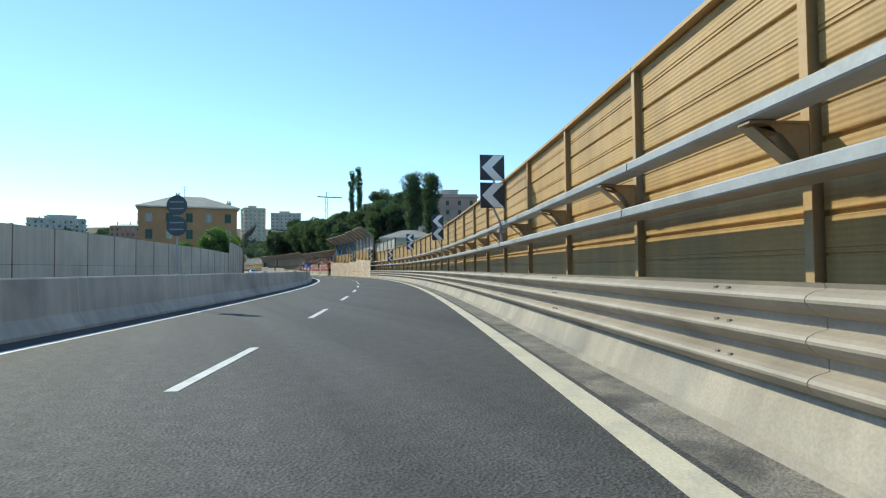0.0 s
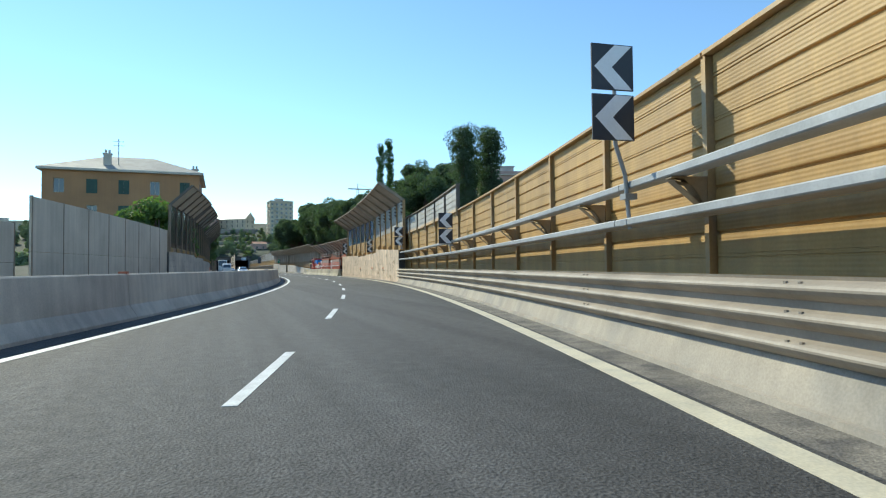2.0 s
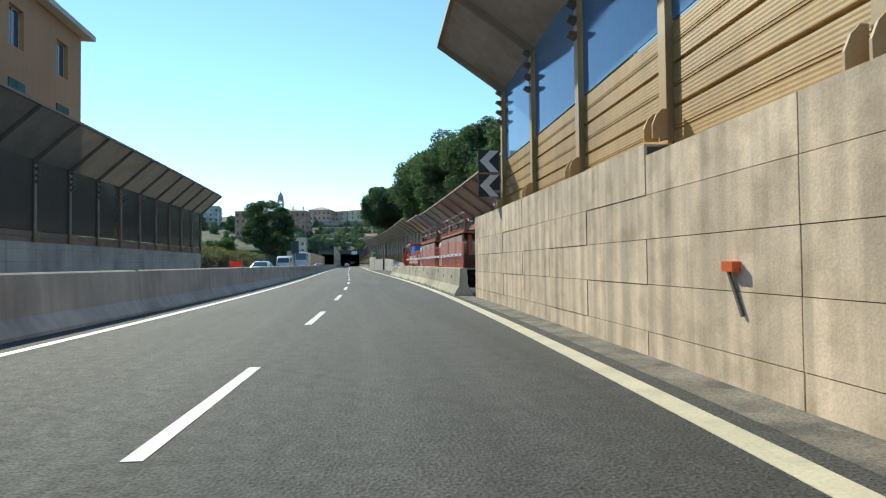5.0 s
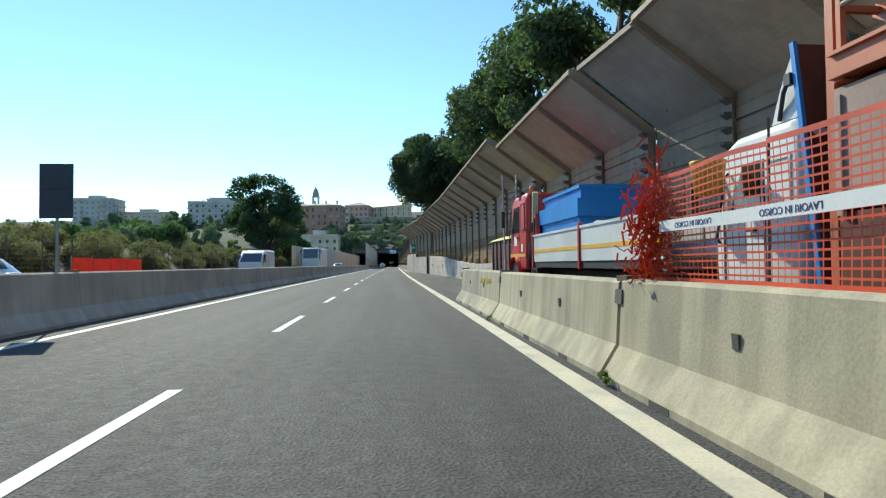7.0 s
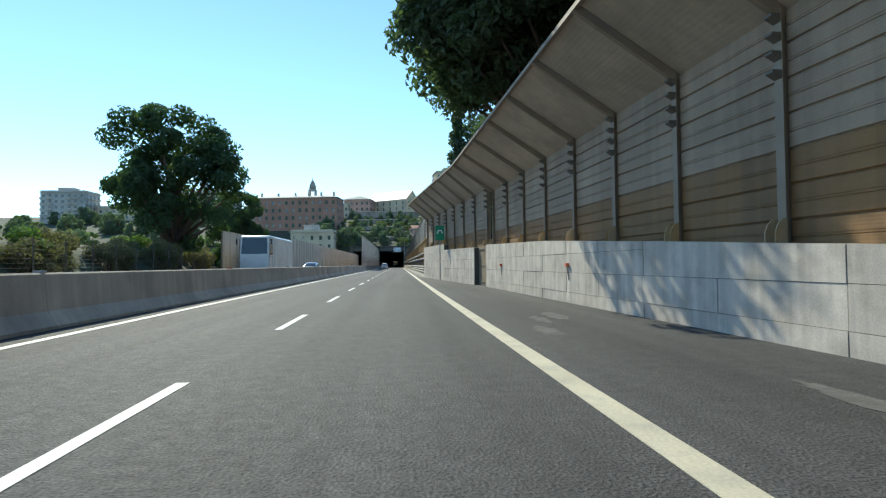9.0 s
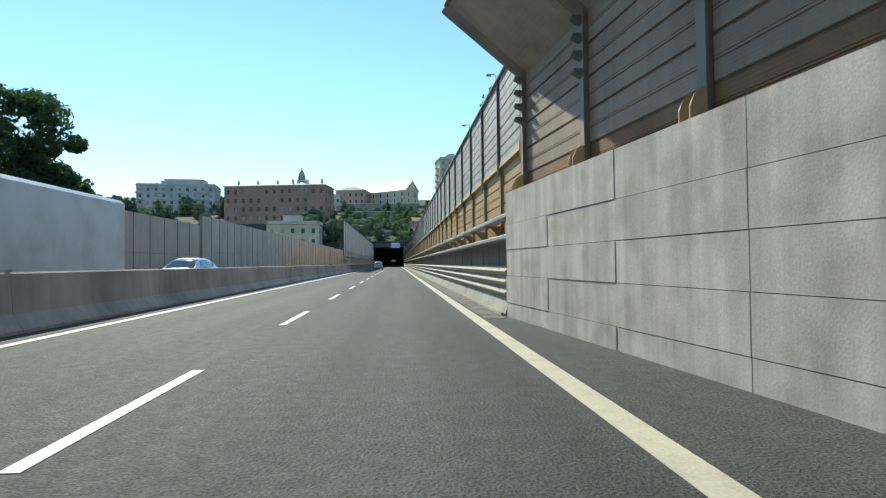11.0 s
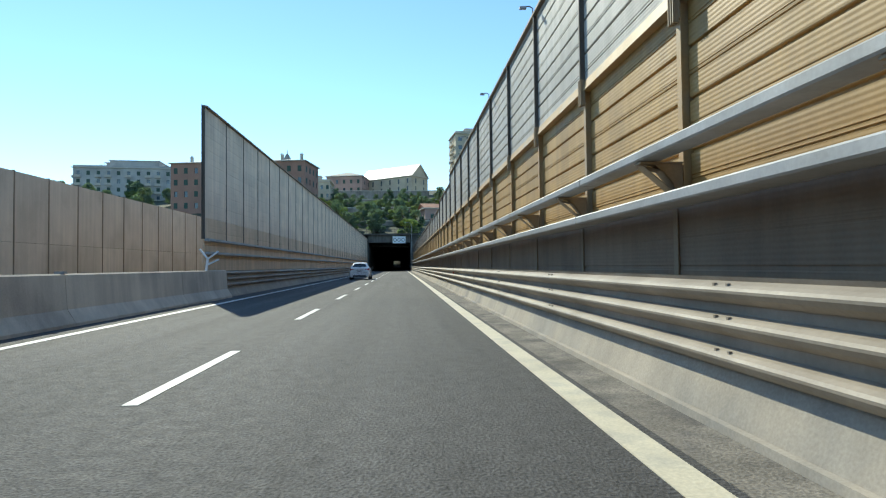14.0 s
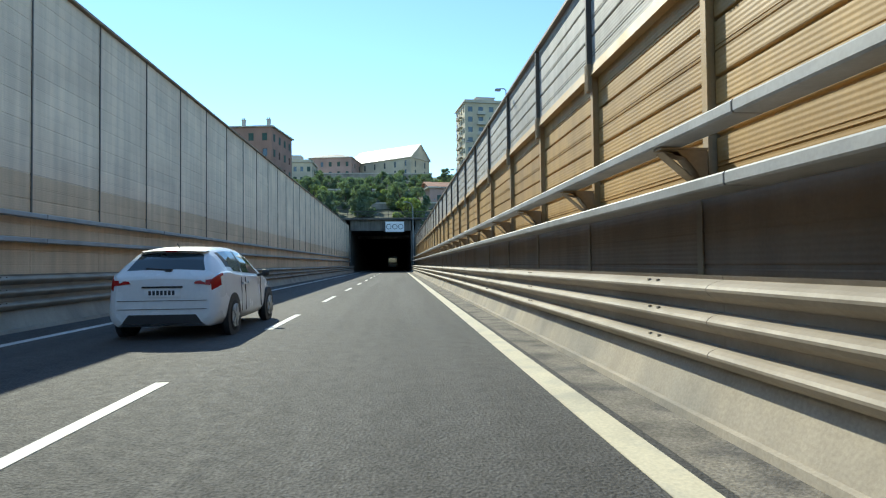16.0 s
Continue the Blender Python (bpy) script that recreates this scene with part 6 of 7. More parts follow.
# orange safety net on the barrier, with its rods and tape
def net_panel(s0, s1, d, z0, height, seed):
    rn = random.Random(seed)
    g = Geo()
    n = int((s1 - s0) / 0.062)
    rows = int(height / 0.05)
    sag = lambda q, v: 0.02 * math.sin(q * 1.3 + seed) * v + 0.008 * math.sin(q * 5.1)
    def P(i, j):
        q = s0 + (s1 - s0) * i / n
        v = j / rows
        return road(q, d + 0.012 * math.sin(q * 2.1 + v * 3) + 0.006 * math.sin(q * 7.0), z0 + height * v - sag(q, v) * v)
    for j in range(rows + 1):
        h = 0.007 if j not in (0, rows) else 0.018
        for i in range(n):
            a, b = P(i, j), P(i + 1, j)
            g.quad(a - Vector((0, 0, h)), b - Vector((0, 0, h)), b + Vector((0, 0, h)), a + Vector((0, 0, h)))
    for i in range(n + 1):
        for j in range(rows):
            a, b = P(i, j), P(i, j + 1)
            w = road(s0 + 1, 0, 0) - road(s0, 0, 0)
            w = w.normalized() * 0.0048
            g.quad(a - w, a + w, b + w, b - w)
    me = bpy.data.meshes.new("net")
    me.from_pydata(g.v, [], g.f)
    me.materials.append(NET_ORANGE)
    return me


net = thing("safety_net", None, "orange plastic safety net fixed along the concrete blocks", "safety net")
s = 119.0
k = 0
while s < 142.5:
    e = min(142.6, s + 2.0)
    part("net", net_panel(s, e, 2.47, 0.97, 0.9 + 0.04 * math.sin(k), 3), None, net)
    g = Geo()
    p = road(s + 0.05, 2.5, 0.9)
    g.tube([p, p + Vector((0.02, 0, 1.12))], 0.009, 6)
    part("rod", g, DARK_STEEL, net)
    s, k = e, k + 1
g = Geo()
for k in range(900):
    a = road(142.55 + rs.gauss(0, 0.12), 2.46 + rs.gauss(0, 0.09), 0.95 + abs(rs.gauss(0.45, 0.3)))
    b = a + Vector((rs.gauss(0, 0.05), rs.gauss(0, 0.05), rs.gauss(0, 0.06)))
    w = Vector((0.011, 0.004, 0.0))
    g.quad(a - w, a + w, b + w, b - w)
part("bunched_end", g, NET_ORANGE, net, "bunched end of the net")
tape = thing("warning_tape", None, "white plastic warning tape with dark blue lettering", "tape")
s = 119.2
while s < 142.3:
    e = min(142.5, s + 1.05)
    g = Geo()
    n = 8
    zc = lambda q: 1.42 + 0.01 * math.sin(q * 1.1)
    top = [road(s + (e - s) * i / n, 2.40, zc(s + (e - s) * i / n) + 0.045) for i in range(n + 1)]
    low = [p - Vector((0, 0, 0.09)) for p in top]
    off = Vector((0.003, 0, 0))
    g.sheet([low, top, [p + off for p in top], [p + off for p in low]], True)
    part("strip", g, TAPE_WHITE, tape)
    mid = (s + e) / 2
    cu = bpy.data.curves.new("lettering", "FONT")
    cu.body, cu.size, cu.align_x, cu.align_y = "LAVORI IN CORSO", 0.062, "CENTER", "CENTER"
    cu.extrude = 0.0008
    cu.materials.append(INK)
    ob = new("lettering", cu)
    ob.parent = tape
    ob.matrix_basis = at(mid, 2.398, zc(mid)) @ pose(0, 0, 0, 90, 0, -90) @ pose(0, 0, 0, 0, 0, 180)
    s = e

# ---- signs and small fittings along the road ----
SIGN_BLACK = material("matt_black_sign_face", (0.035, 0.04, 0.05), 0.6, 0, 2, 0.08, 30, 0.04, 0.0)
SIGN_WHITE = material("white_sign_face", (0.78, 0.8, 0.82), 0.5, 0, 2, 0.05, 30, 0.03, 0.0)
SIGN_BACK = material("dark_sign_back", (0.07, 0.085, 0.1), 0.6, 0.2, 2, 0.1, 30, 0.04, 0.0)
SIGN_GREEN = material("green_sign_face", (0.02, 0.25, 0.12), 0.5, 0, 2, 0.05, 30, 0.03, 0.0)


def chevron_sign(label, m, foot):
    """Two stacked square panels with a white arrowhead to the left, on a short pole; the face looks along -y."""
    root = thing("chevron_sign", m, label, "road sign", "chevron signs on the bend")
    for k, z in enumerate((-0.66, 0.02)):
        g = Geo()
        g.box(-0.31, 0.31, -0.012, 0.012, z, z + 0.62)
        panel = part("panel", g, SIGN_BLACK, root)
        g = Geo()
        zc = z + 0.31
        arrow = [(-0.27, zc), (0.03, zc + 0.3), (0.29, zc + 0.3), (-0.01, zc), (0.29, zc - 0.3), (0.03, zc - 0.3)]
        g.quad(*[(x, -0.0135, q) for x, q in (arrow[0], arrow[3], arrow[2], arrow[1])])
        g.quad(*[(x, -0.0135, q) for x, q in (arrow[0], arrow[5], arrow[4], arrow[3])])
        part("arrow", g, SIGN_WHITE, panel, "white chevron")
    g = Geo()
    g.tube([(0.05, 0.04, 0.6), (0.05, 0.04, -0.7), (0.2, 0.06, foot * 0.6), (0.25, 0.05, foot)], 0.03, 8)
    part("pole", g, GALV, root)
    for z in (0.05, 0.4):
        g = Geo()
        g.box(0.15, 0.33, -0.02, 0.12, foot + z, foot + z + 0.08)
        part("clamp", g, GALV, root)
    return root


for s, z in ((13.7, 3.25), (29.6, 3.3), (47.6, 3.45), (64.0, 2.75), (81.0, 3.35), (97.3, 3.3), (115.0, 3.6)):
    chevron_sign("black and white chevron sign of two square panels", at(s, 2.55, z, 8), 1.6 - z if s < 80 else -0.95)
chevron_sign("black and white chevron sign of two square panels", at(-3.0, 2.55, 3.25, 8), 1.6 - 3.25)

# backs of round signs on the median, and of the square one further on
disc = thing("round_sign", at(17.6, -6.35, 1.04), "dark backs of two round signs on the median barrier", "road sign")
for z in (1.45, 2.07):
    g = Geo()
    g.tube([(0, 0.012, z + 0.0), (0, -0.012, z + 0.0)], 0.3, 24)
    part("disc", g, SIGN_BACK, disc)
g = Geo()
g.tube([(0, 0.04, -0.01), (0, 0.04, 2.4)], 0.03, 8)
part("pole", g, GALV, disc)
g = Geo()
for z in (1.35, 1.55, 1.97, 2.17):
    g.box(-0.2, 0.2, -0.03, -0.012, z - 0.015, z + 0.015)
part("bracket", g, GALV, disc)
sqs = thing("square_sign", at(149.4, -6.35, 1.04), "dark back of a rectangular sign on the median barrier", "road sign")
g = Geo()
g.box(-0.31, 0.31, -0.012, 0.012, 1.05, 2.12)
for z in (1.25, 1.65):
    g.box(-0.27, 0.27, -0.03, -0.012, z - 0.02, z + 0.02)
part("panel", g, SIGN_BACK, sqs)
g = Geo()
g.tube([(0, 0.035, -0.01), (0, 0.035, 2.12)], 0.03, 8)
part("pole", g, GALV, sqs)
grn = thing("emergency_sign", at(213.5, 3.2, 0), "small green emergency sign on a pole by the wall", "road sign")
g = Geo()
g.box(-0.3, 0.3, -0.01, 0.01, 2.75, 3.75)
pn = part("panel", g, SIGN_GREEN, grn)
g = Geo()
g.tube([(-0.18, -0.012, 3.2), (-0.1, -0.012, 3.42), (0.1, -0.012, 3.42), (0.18, -0.012, 3.2)], 0.05, 6)
part("symbol", g, SIGN_WHITE, pn)
g = Geo()
g.tube([(0, 0.04, 0), (0, 0.04, 3.75)], 0.035, 8)
part("pole", g, GALV, grn)
# little reflectors on the median, and the bent white marker at its end
for k, s in enumerate(np.arange(6, 288, 12.0)):
    g = Geo()
    g.box(-0.1, 0.1, -0.04, 0.04, 0.0, 0.05)
    g.box(-0.06, 0.06, -0.05, -0.04, 0.01, 0.045)
    ob = part("reflector", g, GALV if k % 4 else ORANGE, None, m=at(float(s), -6.33, 1.04))
    tagged(ob, "small reflector on top of the median barrier", "reflector", "median reflectors")
mk = thing("bent_marker", at(290.5, -6.35, 1.04), "bent white metal marker on the end of the median barrier", "marker")
g = Geo()
g.bar((0, 0, 0), (0.05, 0, 0.45), 0.07)
g.bar((0.05, 0, 0.4), (-0.22, 0, 0.75), 0.08, 0.05)
g.bar((0.05, 0, 0.4), (0.4, 0, 0.66), 0.08, 0.05)
g.bar((0.05, 0, 0.2), (0.42, 0, 0.38), 0.07, 0.05)
part("arm", g, SIGN_WHITE, mk)
# a reflector strapped to the guardrail
rr = thing("rail_reflector", at(293.7, 2.56, 0.78), "orange-red reflector strapped to the guardrail beam", "reflector")
g = Geo()
g.box(-0.03, 0.0, -0.03, 0.03, 0, 0.075)
part("lens", g, TAIL_RED, rr)
g = Geo()
g.tube([(0.02, 0.05, 0.24), (-0.03, 0.04, 0.2), (-0.02, 0.03, 0.1)], 0.012, 6)
part("strap", g, DARK_STEEL, rr)
# hooked lamps along the top of the tall wall
for s in np.arange(227.8, 396, 6.0):
    root = thing("wall_lamp", at(float(s), 3.19, 6.36 if s < 304 else 5.86 if s < 313 else 5.33), "small hooked lamp bracket on the wall's top", "lamp", "wall lamps")
    g = Geo()
    g.tube([(0, 0, 0), (0, 0, 0.12), (-0.06, 0, 0.16), (-0.26, 0, 0.15)], 0.013, 6)
    part("bracket", g, DARK_STEEL, root)
    g = Geo()
    g.box(-0.28, -0.14, -0.04, 0.04, 0.1, 0.145)
    part("lamp_head", g, GALV, root)
# orange barrier panels far across the opposite lanes
SCREEN_RED = leaf_material("translucent_red_plastic", (0.75, 0.1, 0.05), (0.7, 0.09, 0.05))
pb = thing("works_screen", at(170.0, -14.85, 0), "low orange plastic screen beside the opposite lanes", "screen")
for k in range(-2, 2):
    g = Geo()
    g.box(-0.02, 0.02, 1.9 * k + 0.04, 1.9 * k + 1.88, 0.25, 1.62 - 0.03 * (k % 2))
    part("sheet", g, SCREEN_RED, pb)
    g = Geo()
    g.bar((-0.03, 1.9 * k, 0.0), (-0.03, 1.9 * k, 1.7), 0.05)
    part("stake", g, RAIL, pb)
# fence behind the opposite lanes
fence = thing("mesh_fence", None, "rusty mesh fence with posts beside the opposite lanes", "fence")
for k in range(31):
    s = 152.5 + 2.4 * k
    g = Geo()
    g.tube([road(s, -15.2, -0.1), road(s, -15.2, 2.5)], 0.035, 6)
    part("post", g, DARK_STEEL, fence)
g = Geo()
for z in np.arange(0.95, 2.5, 0.2):
    g.tube([road(152.5 + 9 * i, -15.2, float(z)) for i in range(9)], 0.004, 4)
part("wire_mesh", g, DARK_STEEL, fence, kind="stuff")
g = Geo()
g.sweep([(-15.6, -0.1), (-15.0, -0.1), (-15.0, 0.9), (-15.6, 0.9)], 151.3, 226, 3)
tagged(part("low_wall", g, CONCRETE), "low concrete wall beside the opposite lanes", "wall", "", "structure")

# message board, lamp post and ledge at the tunnel
vms = thing("message_board", pose(0.05, 399.2, 6.25), "pale message board with three round symbols over the tunnel", "sign")
g = Geo()
g.box(-1.45, 1.45, -0.2, 0.2, 0, 1.6)
bd = part("board", g, SIGN_WHITE, vms)
for x in (-0.93, 0.0, 0.93):
    g = Geo()
    ring = [(x + 0.36 * math.cos(a), -0.21, 0.8 + 0.36 * math.sin(a)) for a in np.linspace(0, 2 * math.pi, 21)]
    g.tube(ring, 0.05, 6, cap=False)
    part("symbol", g, SIGN_BACK, bd)
g = Geo()
for x in (-1.2, 1.2):
    g.box(x - 0.06, x + 0.06, 0.2, 0.75, 0.2, 1.4)
part("bracket", g, GALV, vms)
lp = thing("street_lamp", pose(2.9, 398.8, 0.4), "tall slim grey street lamp beside the tunnel mouth", "street lamp")
g = Geo()
g.tube([(0, 0, 0), (0, 0, 9.6), (-0.3, 0, 10.3), (-0.9, 0, 10.5)], [0.09, 0.06, 0.05, 0.05], 8)
part("pole", g, GALV, lp)
g = Geo()
g.box(-1.4, -0.8, -0.12, 0.12, 10.45, 10.58)
part("lamp_head", g, GALV, lp)
g = Geo()
g.box(-19, 6, 399.2, 400, 8.2, 8.5)
for x in np.arange(-18.5, 6, 1.6):
    g.box(x - 0.04, x + 0.04, 399.4, 399.48, 8.5, 9.5)
g.box(-18.6, 5.9, 399.42, 399.46, 9.45, 9.52)
g.box(-18.6, 5.9, 399.42, 399.46, 9.0, 9.05)
tagged(part("parapet", g, DARK_CONCRETE), "concrete ledge with a railing over the tunnel mouths", "parapet", "", "structure")
TERRACE = material("pale_terrace_stone", (0.36, 0.32, 0.27), 0.9, 0, 0.5, 0.15, 12, 0.15, 0.2, (0.26, 0.23, 0.19), 0.3, 0.4, 0.0, 0.2)
for x0, x1, y, z0, z1 in ((-36, 8, 417, 6, 12.6), (-33, 10, 446, 12, 19.0), (-20, 4, 470, 16, 24.5), (-26, 12, 497, 20, 31.0)):
    wall = thing("terrace_wall", None, "stained stone terrace wall on the hillside", "terrace wall", "", "structure")
    g = Geo()
    g.box(x0, x1, y, y + 0.8, z0, z1)
    part("stonework", g, TERRACE, wall)
    g = Geo()
    g.box(x0 - 0.1, x1 + 0.1, y - 0.1, y + 0.9, z1, z1 + 0.25)
    part("coping", g, STONE_TRIM, wall)


# ---- vehicles ----
def car(label, m, paint, group=""):
    """A five-door hatchback with a rounded shell; y runs forward, the rear is at y = 0."""
    root = thing("hatchback_car", m, label, "car", group)
    ys = [0.0, 0.025, 0.07, 0.15, 0.3, 0.48, 0.7, 1.1, 1.6, 2.05, 2.4, 2.8, 3.1, 3.35, 3.65, 3.85, 3.95, 4.0]
    col = {
        "w": [0.70, 0.765, 0.81, 0.84, 0.862, 0.872, 0.875, 0.87, 0.868, 0.868, 0.866, 0.86, 0.85, 0.835, 0.79, 0.7, 0.6, 0.48],
        "zs": [0.27, 0.22, 0.2, 0.2, 0.2, 0.2, 0.2, 0.19, 0.19, 0.19, 0.19, 0.2, 0.2, 0.21, 0.23, 0.27, 0.31, 0.35],
        "zb": [0.86, 0.91, 0.95, 0.985, 1.015, 1.03, 1.025, 0.99, 0.965, 0.95, 0.935, 0.92, 0.905, 0.87, 0.79, 0.7, 0.62, 0.55],
        "zt": [0.93, 0.975, 1.01, 1.08, 1.24, 1.375, 1.425, 1.46, 1.47, 1.445, 1.36, 1.14, 0.985, 0.93, 0.84, 0.73, 0.65, 0.57],
        "wr": [0.60, 0.66, 0.68, 0.65, 0.585, 0.54, 0.55, 0.57, 0.575, 0.57, 0.58, 0.65, 0.69, 0.67, 0.61, 0.53, 0.45, 0.36],
    }
    rows = np.concatenate([np.linspace(0, 0.6, 60), np.linspace(0.6, 4.0, 110)[1:]])

    def bent(name):
        """A rounded run through the stations."""
        v = np.interp(rows, ys, col[name])
        soft = v.copy()
        for _ in range(3):
            soft[1:-1] = 0.25 * soft[:-2] + 0.5 * soft[1:-1] + 0.25 * soft[2:]
        return soft
    w, zs, zb, zt, wr = (bent(k) for k in ("w", "zs", "zb", "zt", "wr"))
    per, grid = 7, []
    for i in range(len(rows)):
        h, t = zb[i] - zs[i], zt[i] - zb[i]
        k = [(0.84 * w[i], zs[i]), (0.965 * w[i], zs[i] + 0.1), (w[i], zs[i] + 0.34 * h), (0.985 * w[i], zs[i] + 0.64 * h), (0.955 * w[i], zb[i] - 0.03), (max(0.91 * w[i], wr[i]), zb[i] + 0.02 * min(1, t * 8)), ((0.91 * w[i] + wr[i]) / 2 + 0.015, zb[i] + 0.52 * t), (wr[i], zt[i] - 0.12 * t), (wr[i] - 0.13, zt[i] - 0.008), (wr[i] * 0.42, zt[i] + 0.006), (0.0, zt[i] + 0.01)]
        k = [(2 * k[0][0] - k[1][0], k[0][1])] + k + [(-k[-2][0], k[-2][1])]
        ring = []
        for a in range(1, len(k) - 2):
            for b in range(per):
                u = b / per
                ring.append(tuple(0.5 * (2 * k[a][c] + (k[a + 1][c] - k[a - 1][c]) * u + (2 * k[a - 1][c] - 5 * k[a][c] + 4 * k[a + 1][c] - k[a + 2][c]) * u * u + (3 * k[a][c] - k[a - 1][c] - 3 * k[a + 1][c] + k[a + 2][c]) * u ** 3) for c in (0, 1)))
        ring.append(k[-2])
        grid.append(ring)
    n = len(grid[0])

    def zone(y, v, z, i):
        """Which part of the shell a face belongs to; v counts from the sill (0) to the roof's middle (10)."""
        if v > 7.5 and 0.14 < y < 0.43:
            return "rear_window"
        if v > 7.4 and 2.14 < y < 3.02:
            return "windscreen"
        if 5.2 < v < 6.9:
            up = (z - zb[i]) / max(0.05, zt[i] - zb[i])
            if 1.0 - 0.32 * up < y < 1.46 or 1.54 < y < 2.86 - 0.72 * up:
                return "side_window"
            if 0.62 < y < 2.86 - 0.72 * up and up > 0.25:
                return "pillar_trim"
        if 3.4 < v < 4.6 and 0.02 < y < (0.3 if v > 4.0 else 0.2):
            return "tail_lamp"
        return "body"
    shells = {}
    for sx in (-1, 1):
        for i in range(len(rows) - 1):
            for j in range(n - 1):
                v = (j + 0.5) / per
                q = [(grid[a][b][0] * sx, float(rows[a]), grid[a][b][1]) for a, b in ((i, j), (i + 1, j), (i + 1, j + 1), (i, j + 1))]
                nm = zone((rows[i] + rows[i + 1]) / 2, v, sum(c[2] for c in q) / 4, i)
                key = (nm, sx if nm in ("side_window", "tail_lamp", "pillar_trim") else 0)
                g, seen = shells.setdefault(key, (Geo(), {}))
                f = []
                for c in (q if sx > 0 else q[::-1]):
                    r = (round(c[0], 5), round(c[1], 5), round(c[2], 5))
                    if r not in seen:
                        seen[r] = len(g.v)
                        g.v.append(r)
                    f.append(seen[r])
                if len(set(f)) > 2:
                    g.f.append(tuple(dict.fromkeys(f)))
                    g.mi.append(0)
    body_geo = shells[("body", 0)][0]
    for a in (0, len(rows) - 1):                              # closed ends
        base = len(body_geo.v)
        half = [(x, float(rows[a]), z) for x, z in grid[a]]
        body_geo.v += half + [(-x, y, z) for x, y, z in half[-2::-1]]
        body_geo.f.append(tuple(range(base, len(body_geo.v))))
        body_geo.mi.append(0)
    g = body_geo
    base = len(g.v)
    sill = [(grid[i][0][0], float(rows[i]), grid[i][0][1]) for i in range(0, len(rows), 6)]
    g.v += sill + [(-x, y, z) for x, y, z in sill[::-1]]
    g.f.append(tuple(range(base, len(g.v))))
    g.mi.append(0)
    looks = {"body": (paint, ""), "rear_window": (CAR_GLASS, "dark rear window"), "windscreen": (CAR_GLASS, "dark windscreen"), "side_window": (CAR_GLASS, "dark side windows"), "pillar_trim": (BLACK_PLASTIC, ""), "tail_lamp": (TAIL_RED, "red boomerang tail lamp")}
    for (nm, sx), (g, seen) in shells.items():
        ob = part(nm, g, looks[nm][0], root, looks[nm][1], smooth=True)
        ob.data.set_sharp_from_angle(angle=0.6)
    for sx in (-1, 1):
        g = Geo()
        g.hexa([(sx * 0.47, -0.012, 0.865), (sx * 0.71, -0.002, 0.835), (sx * 0.71, 0.05, 0.835), (sx * 0.47, 0.05, 0.865), (sx * 0.5, -0.006, 0.905), (sx * 0.72, 0.012, 0.925), (sx * 0.72, 0.06, 0.925), (sx * 0.5, 0.06, 0.905)])
        part("inner_tail_lamp", g, TAIL_RED, root, "red inner tail lamp")
        g = Geo()
        g.hexa([(sx * 0.5, 3.86, 0.58), (sx * 0.72, 3.74, 0.6), (sx * 0.8, 3.5, 0.7), (sx * 0.6, 3.6, 0.66), (sx * 0.5, 3.9, 0.67), (sx * 0.74, 3.76, 0.73), (sx * 0.83, 3.5, 0.79), (sx * 0.6, 3.6, 0.74)])
        part("headlamp", g, LAMP_CLEAR, root)
        g = Geo()
        g.tube([(sx * 0.9, 2.56, 0.99), (sx * 0.92, 2.56, 0.99), (sx * 1.0, 2.57, 0.99), (sx * 1.04, 2.58, 0.985)], [0.04, 0.075, 0.075, 0.03], 10)
        g.bar((sx * 0.8, 2.58, 0.94), (sx * 0.92, 2.57, 0.96), 0.05)
        part("mirror", g, BLACK_PLASTIC, root, "black door mirror", smooth=True)
        for y in (0.74, 3.26):
            g = Geo()
            g.tube([(sx * 0.8, y, 0.31), (sx * 0.879, y, 0.31), (sx * 0.882, y, 0.31)], [0.375, 0.375, 0.36], 28)
            part("wheel_arch", g, BLACK_PLASTIC, root)
            wheel(root, sx * 0.792, y, 0.31, 0.2, sx)
        g = Geo()
        for y in (1.22, 1.5, 2.62):
            g.bar((sx * 0.872, y, 0.34), (sx * 0.85, y + (0.05 if y < 1.3 else 0.0), 0.93), 0.01, 0.012)
        part("door_seam", g, BLACK_PLASTIC, root)
        for y in (1.28, 1.62):
            g = Geo()
            g.bar((sx * 0.872, y, 0.83), (sx * 0.872, y + 0.17, 0.825), 0.03, 0.035)
            part("door_handle", g, paint, root)
    g = Geo()
    g.box(-0.27, 0.27, -0.014, 0.02, 0.665, 0.785)
    pl = part("number_plate", g, SIGN_WHITE, root)
    g = Geo()
    for k in range(7):
        g.box(-0.2 + 0.058 * k, -0.163 + 0.058 * k, -0.018, -0.014, 0.69, 0.76)
    part("plate_bars", g, SIGN_BLACK, pl)
    g = Geo()
    g.box(-0.3, 0.3, -0.022, 0.03, 0.8, 0.825)
    part("tailgate_handle", g, BLACK_PLASTIC, root)
    g = Geo()
    g.hexa([(-0.6, -0.012, 0.25), (0.6, -0.012, 0.25), (0.6, 0.1, 0.25), (-0.6, 0.1, 0.25), (-0.5, -0.012, 0.39), (0.5, -0.012, 0.39), (0.5, 0.1, 0.39), (-0.5, 0.1, 0.39)])
    part("rear_valance", g, BLACK_PLASTIC, root)
    for y0, z0, y1, z1 in ((-0.008, 0.6, -0.008, 0.603), (-0.008, 0.47, -0.008, 0.474)):
        g = Geo()
        g.box(-0.66, 0.66, y0, 0.02, z0, z0 + 0.008)
        part("tailgate_seam", g, BLACK_PLASTIC, root)
    g = Geo()
    g.bar((-0.3, 0.145, 1.1), (0.05, 0.13, 1.07), 0.02, 0.025)
    g.box(0.0, 0.1, 0.09, 0.16, 1.045, 1.09)
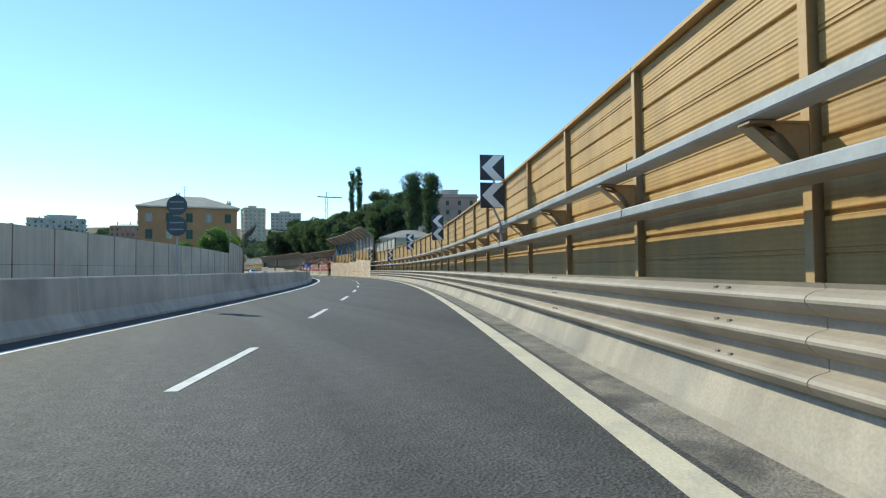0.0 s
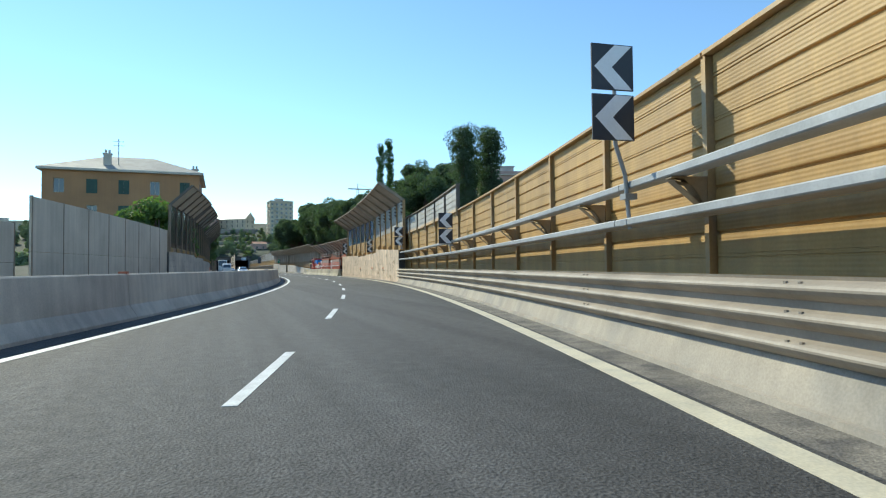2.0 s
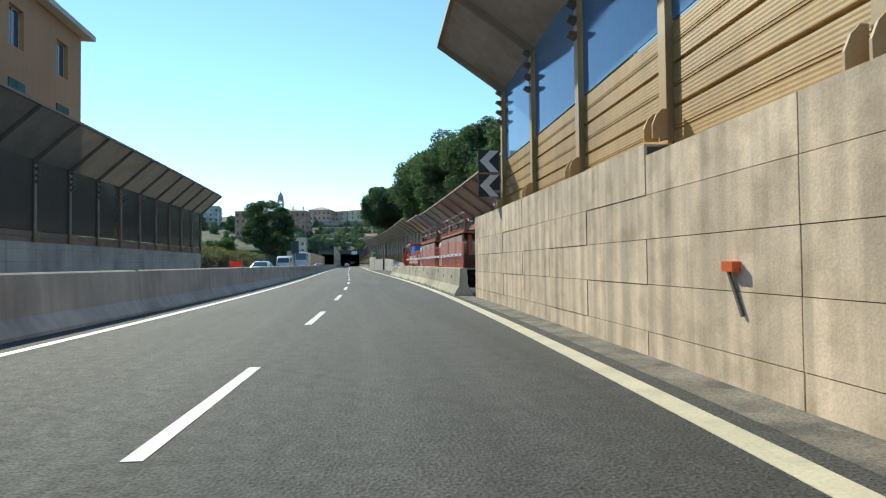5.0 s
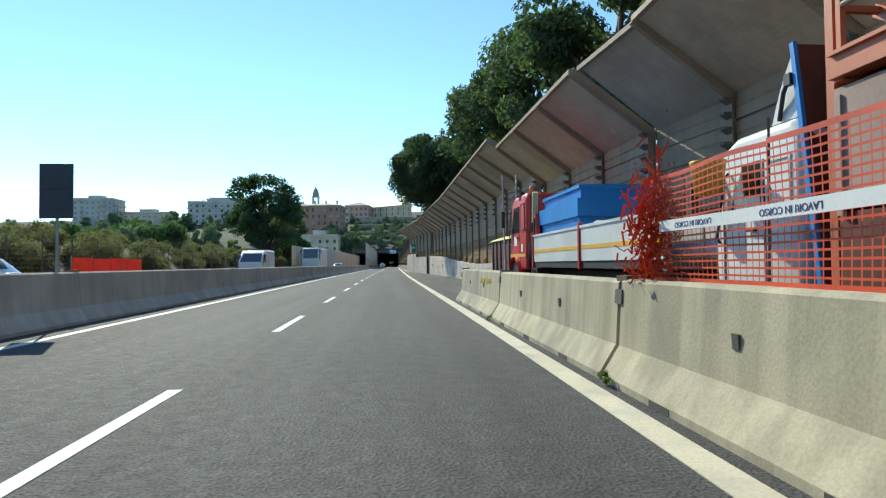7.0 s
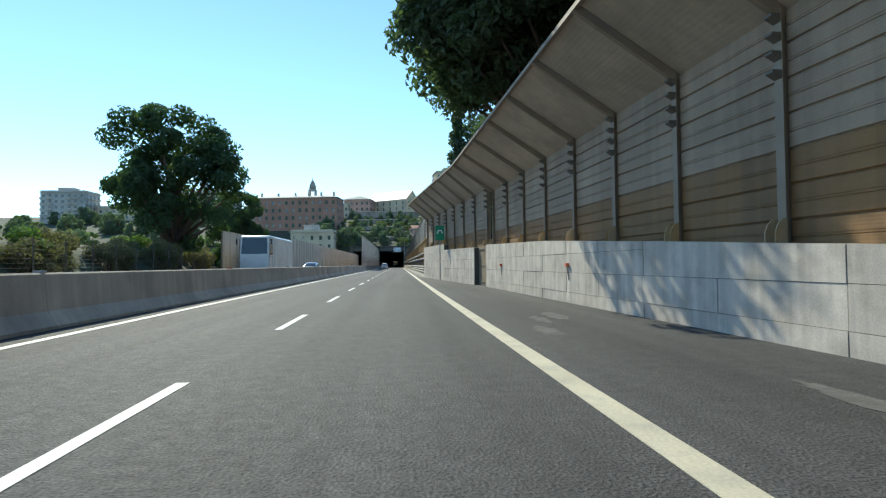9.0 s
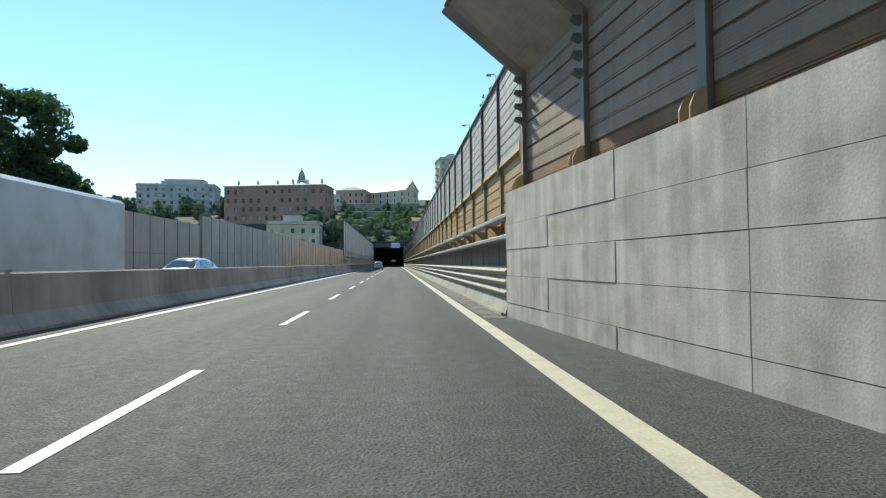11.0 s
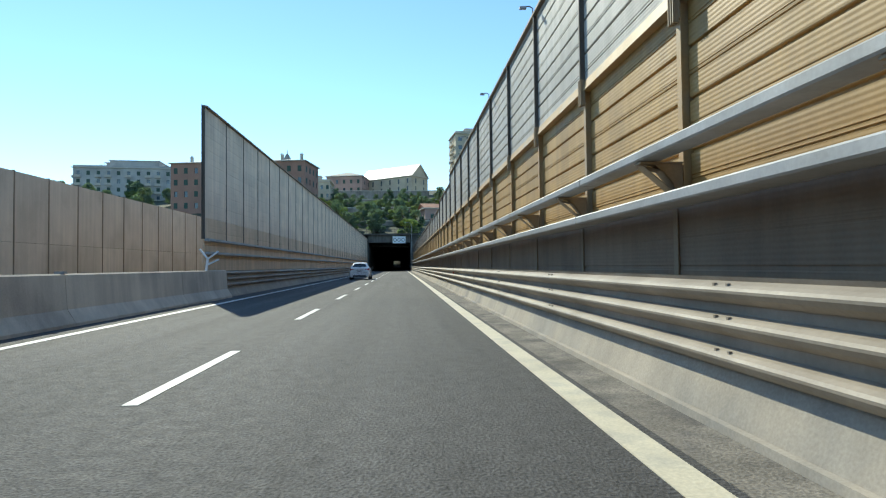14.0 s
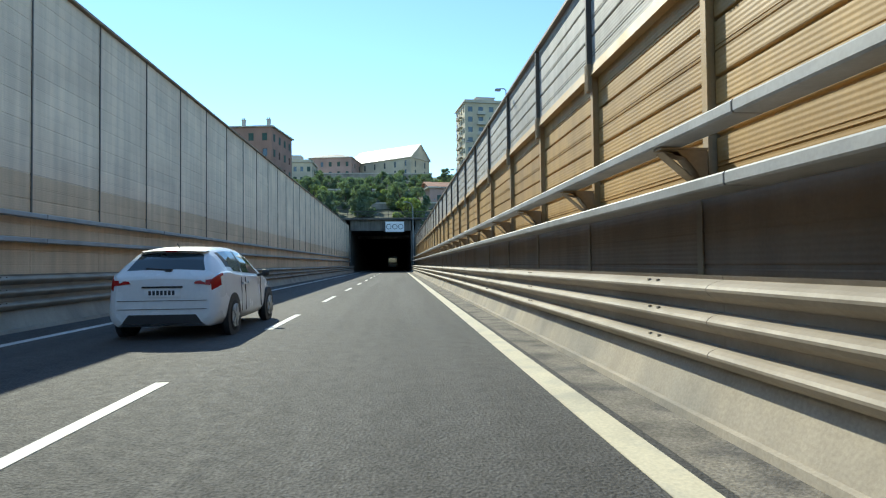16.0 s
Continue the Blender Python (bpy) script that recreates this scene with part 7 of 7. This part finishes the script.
    part("rear_wiper", g, BLACK_PLASTIC, root)
    g = Geo()
    edge = [(x * 0.5, 0.36 + 0.05 * abs(x) ** 2, 1.385 - 0.02 * x * x) for x in np.linspace(-1, 1, 9)]
    back = [(x * 1.05, 0.52 + 0.03 * abs(x), 1.402 - 0.02 * (x / 0.5) ** 2) for x, y, z in edge]
    g.sheet([edge, back, [(x, y, z - 0.03) for x, y, z in back], [(x, y, z - 0.03) for x, y, z in edge]], True)
    part("spoiler", g, paint, root, smooth=True)
    g = Geo()
    g.box(-0.09, 0.09, 0.345, 0.375, 1.362, 1.378)
    part("brake_lamp", g, TAIL_RED, root, "high red brake lamp")
    g = Geo()
    g.bar((0.0, 0.72, 1.43), (0.0, 0.6, 1.5), 0.012)
    part("aerial", g, BLACK_PLASTIC, root)
    return root


CAR_WHITE = material("pearl_white_car_paint", (0.78, 0.8, 0.82), 0.25, 0, 1.0, 0.03, 20, 0.02, 0.0)
CAR_SILVER = material("silver_car_paint", (0.55, 0.58, 0.6), 0.25, 0.4, 1.0, 0.03, 20, 0.02, 0.0)
car("pearl white hatchback with red tail lamps in the overtaking lane", at(318.9, -3.15, 0.0), CAR_WHITE)
car("silver hatchback in the opposite lanes behind the median", at(240.6, -9.2, 0.0, 180), CAR_SILVER)
car("silver hatchback in the opposite lanes behind the median", at(152.0, -9.2, 0.0, 180), CAR_SILVER)


def box_vehicle(name, label, m, w, length, z1, paint, cab_len, category, box_paint=None, cab_h=None, rake=0.28):
    """A van, lorry or coach: cab at the front (+y), body behind."""
    root = thing(name, m, label, category)
    ch = cab_h or z1
    cab(root, length - cab_len, length, w, 0.45, ch, paint, sl=rake)
    g = Geo()
    e = 0.06
    ring = [(-w / 2, 0.55), (-w / 2, z1 - 0.15), (-w / 2 + 0.15, z1), (w / 2 - 0.15, z1), (w / 2, z1 - 0.15), (w / 2, 0.55)]
    g.sheet([[(x * 0.98, 0.0, z) for x, z in ring], [(x, e, z) for x, z in ring], [(x, length - cab_len - 0.1, z) for x, z in ring]], True, 0, True)
    part("body", g, box_paint or paint, root)
    for y in (0.2 * length, 0.83 * length):
        for sx in (-1, 1):
            wheel(root, sx * (w / 2 - 0.16), y, 0.4 if length > 6 else 0.33, 0.26, sx)
    g = Geo()
    for sx in (-1, 1):
        g.box(sx * w * 0.38 - 0.12, sx * w * 0.38 + 0.12, -0.02, 0.02, 0.7, 0.9)
    part("tail_lamp", g, TAIL_RED, root)
    return root


PALE_BLUE = material("pale_blue_coach_paint", (0.36, 0.48, 0.58), 0.35, 0, 1.0, 0.05, 20, 0.03, 0.0)
bus = box_vehicle("coach", "pale blue coach ahead at the tunnel mouth", at(452.0, -0.75, 0.0), 2.4, 10, 3.15, PALE_BLUE, 1.8, "coach")
g = Geo()
g.box(-1.0, 1.0, -0.015, 0.0, 1.7, 2.7)
part("rear_window", g, CAR_GLASS, bus)
box_vehicle("delivery_van", "white delivery van in the opposite lanes", at(190.3, -11.2, 0.0, 180), 1.95, 4.9, 2.5, WHITE_PAINT, 2.3, "van", None, 2.4, 1.05)
box_vehicle("box_lorry", "white box lorry in the opposite lanes", at(236.0, -12.0, 0.0, 180), 2.5, 11, 3.8, WHITE_PAINT, 2.2, "lorry")

# weeds along the foot of the works barrier
WEED = tree_meshes(40, 0.14, 0.09, 0.01, 8, 420, 0.011, LEAF_LIGHT)
rw = random.Random(8)
for s in (124.9, 126.3, 128.2, 130.7, 131.3, 134.0, 137.2, 142.7, 148.8):
    ob = part("weed_tuft", WEED[1], None, None, m=at(s, 2.06 + 0.04 * rw.random(), 0.0, rw.uniform(0, 360)) @ Matrix.Diagonal((1, 1, rw.uniform(0.6, 1.1), 1)))
    tagged(ob, "small green weed at the foot of a concrete barrier", "weed", "weeds along the works site")
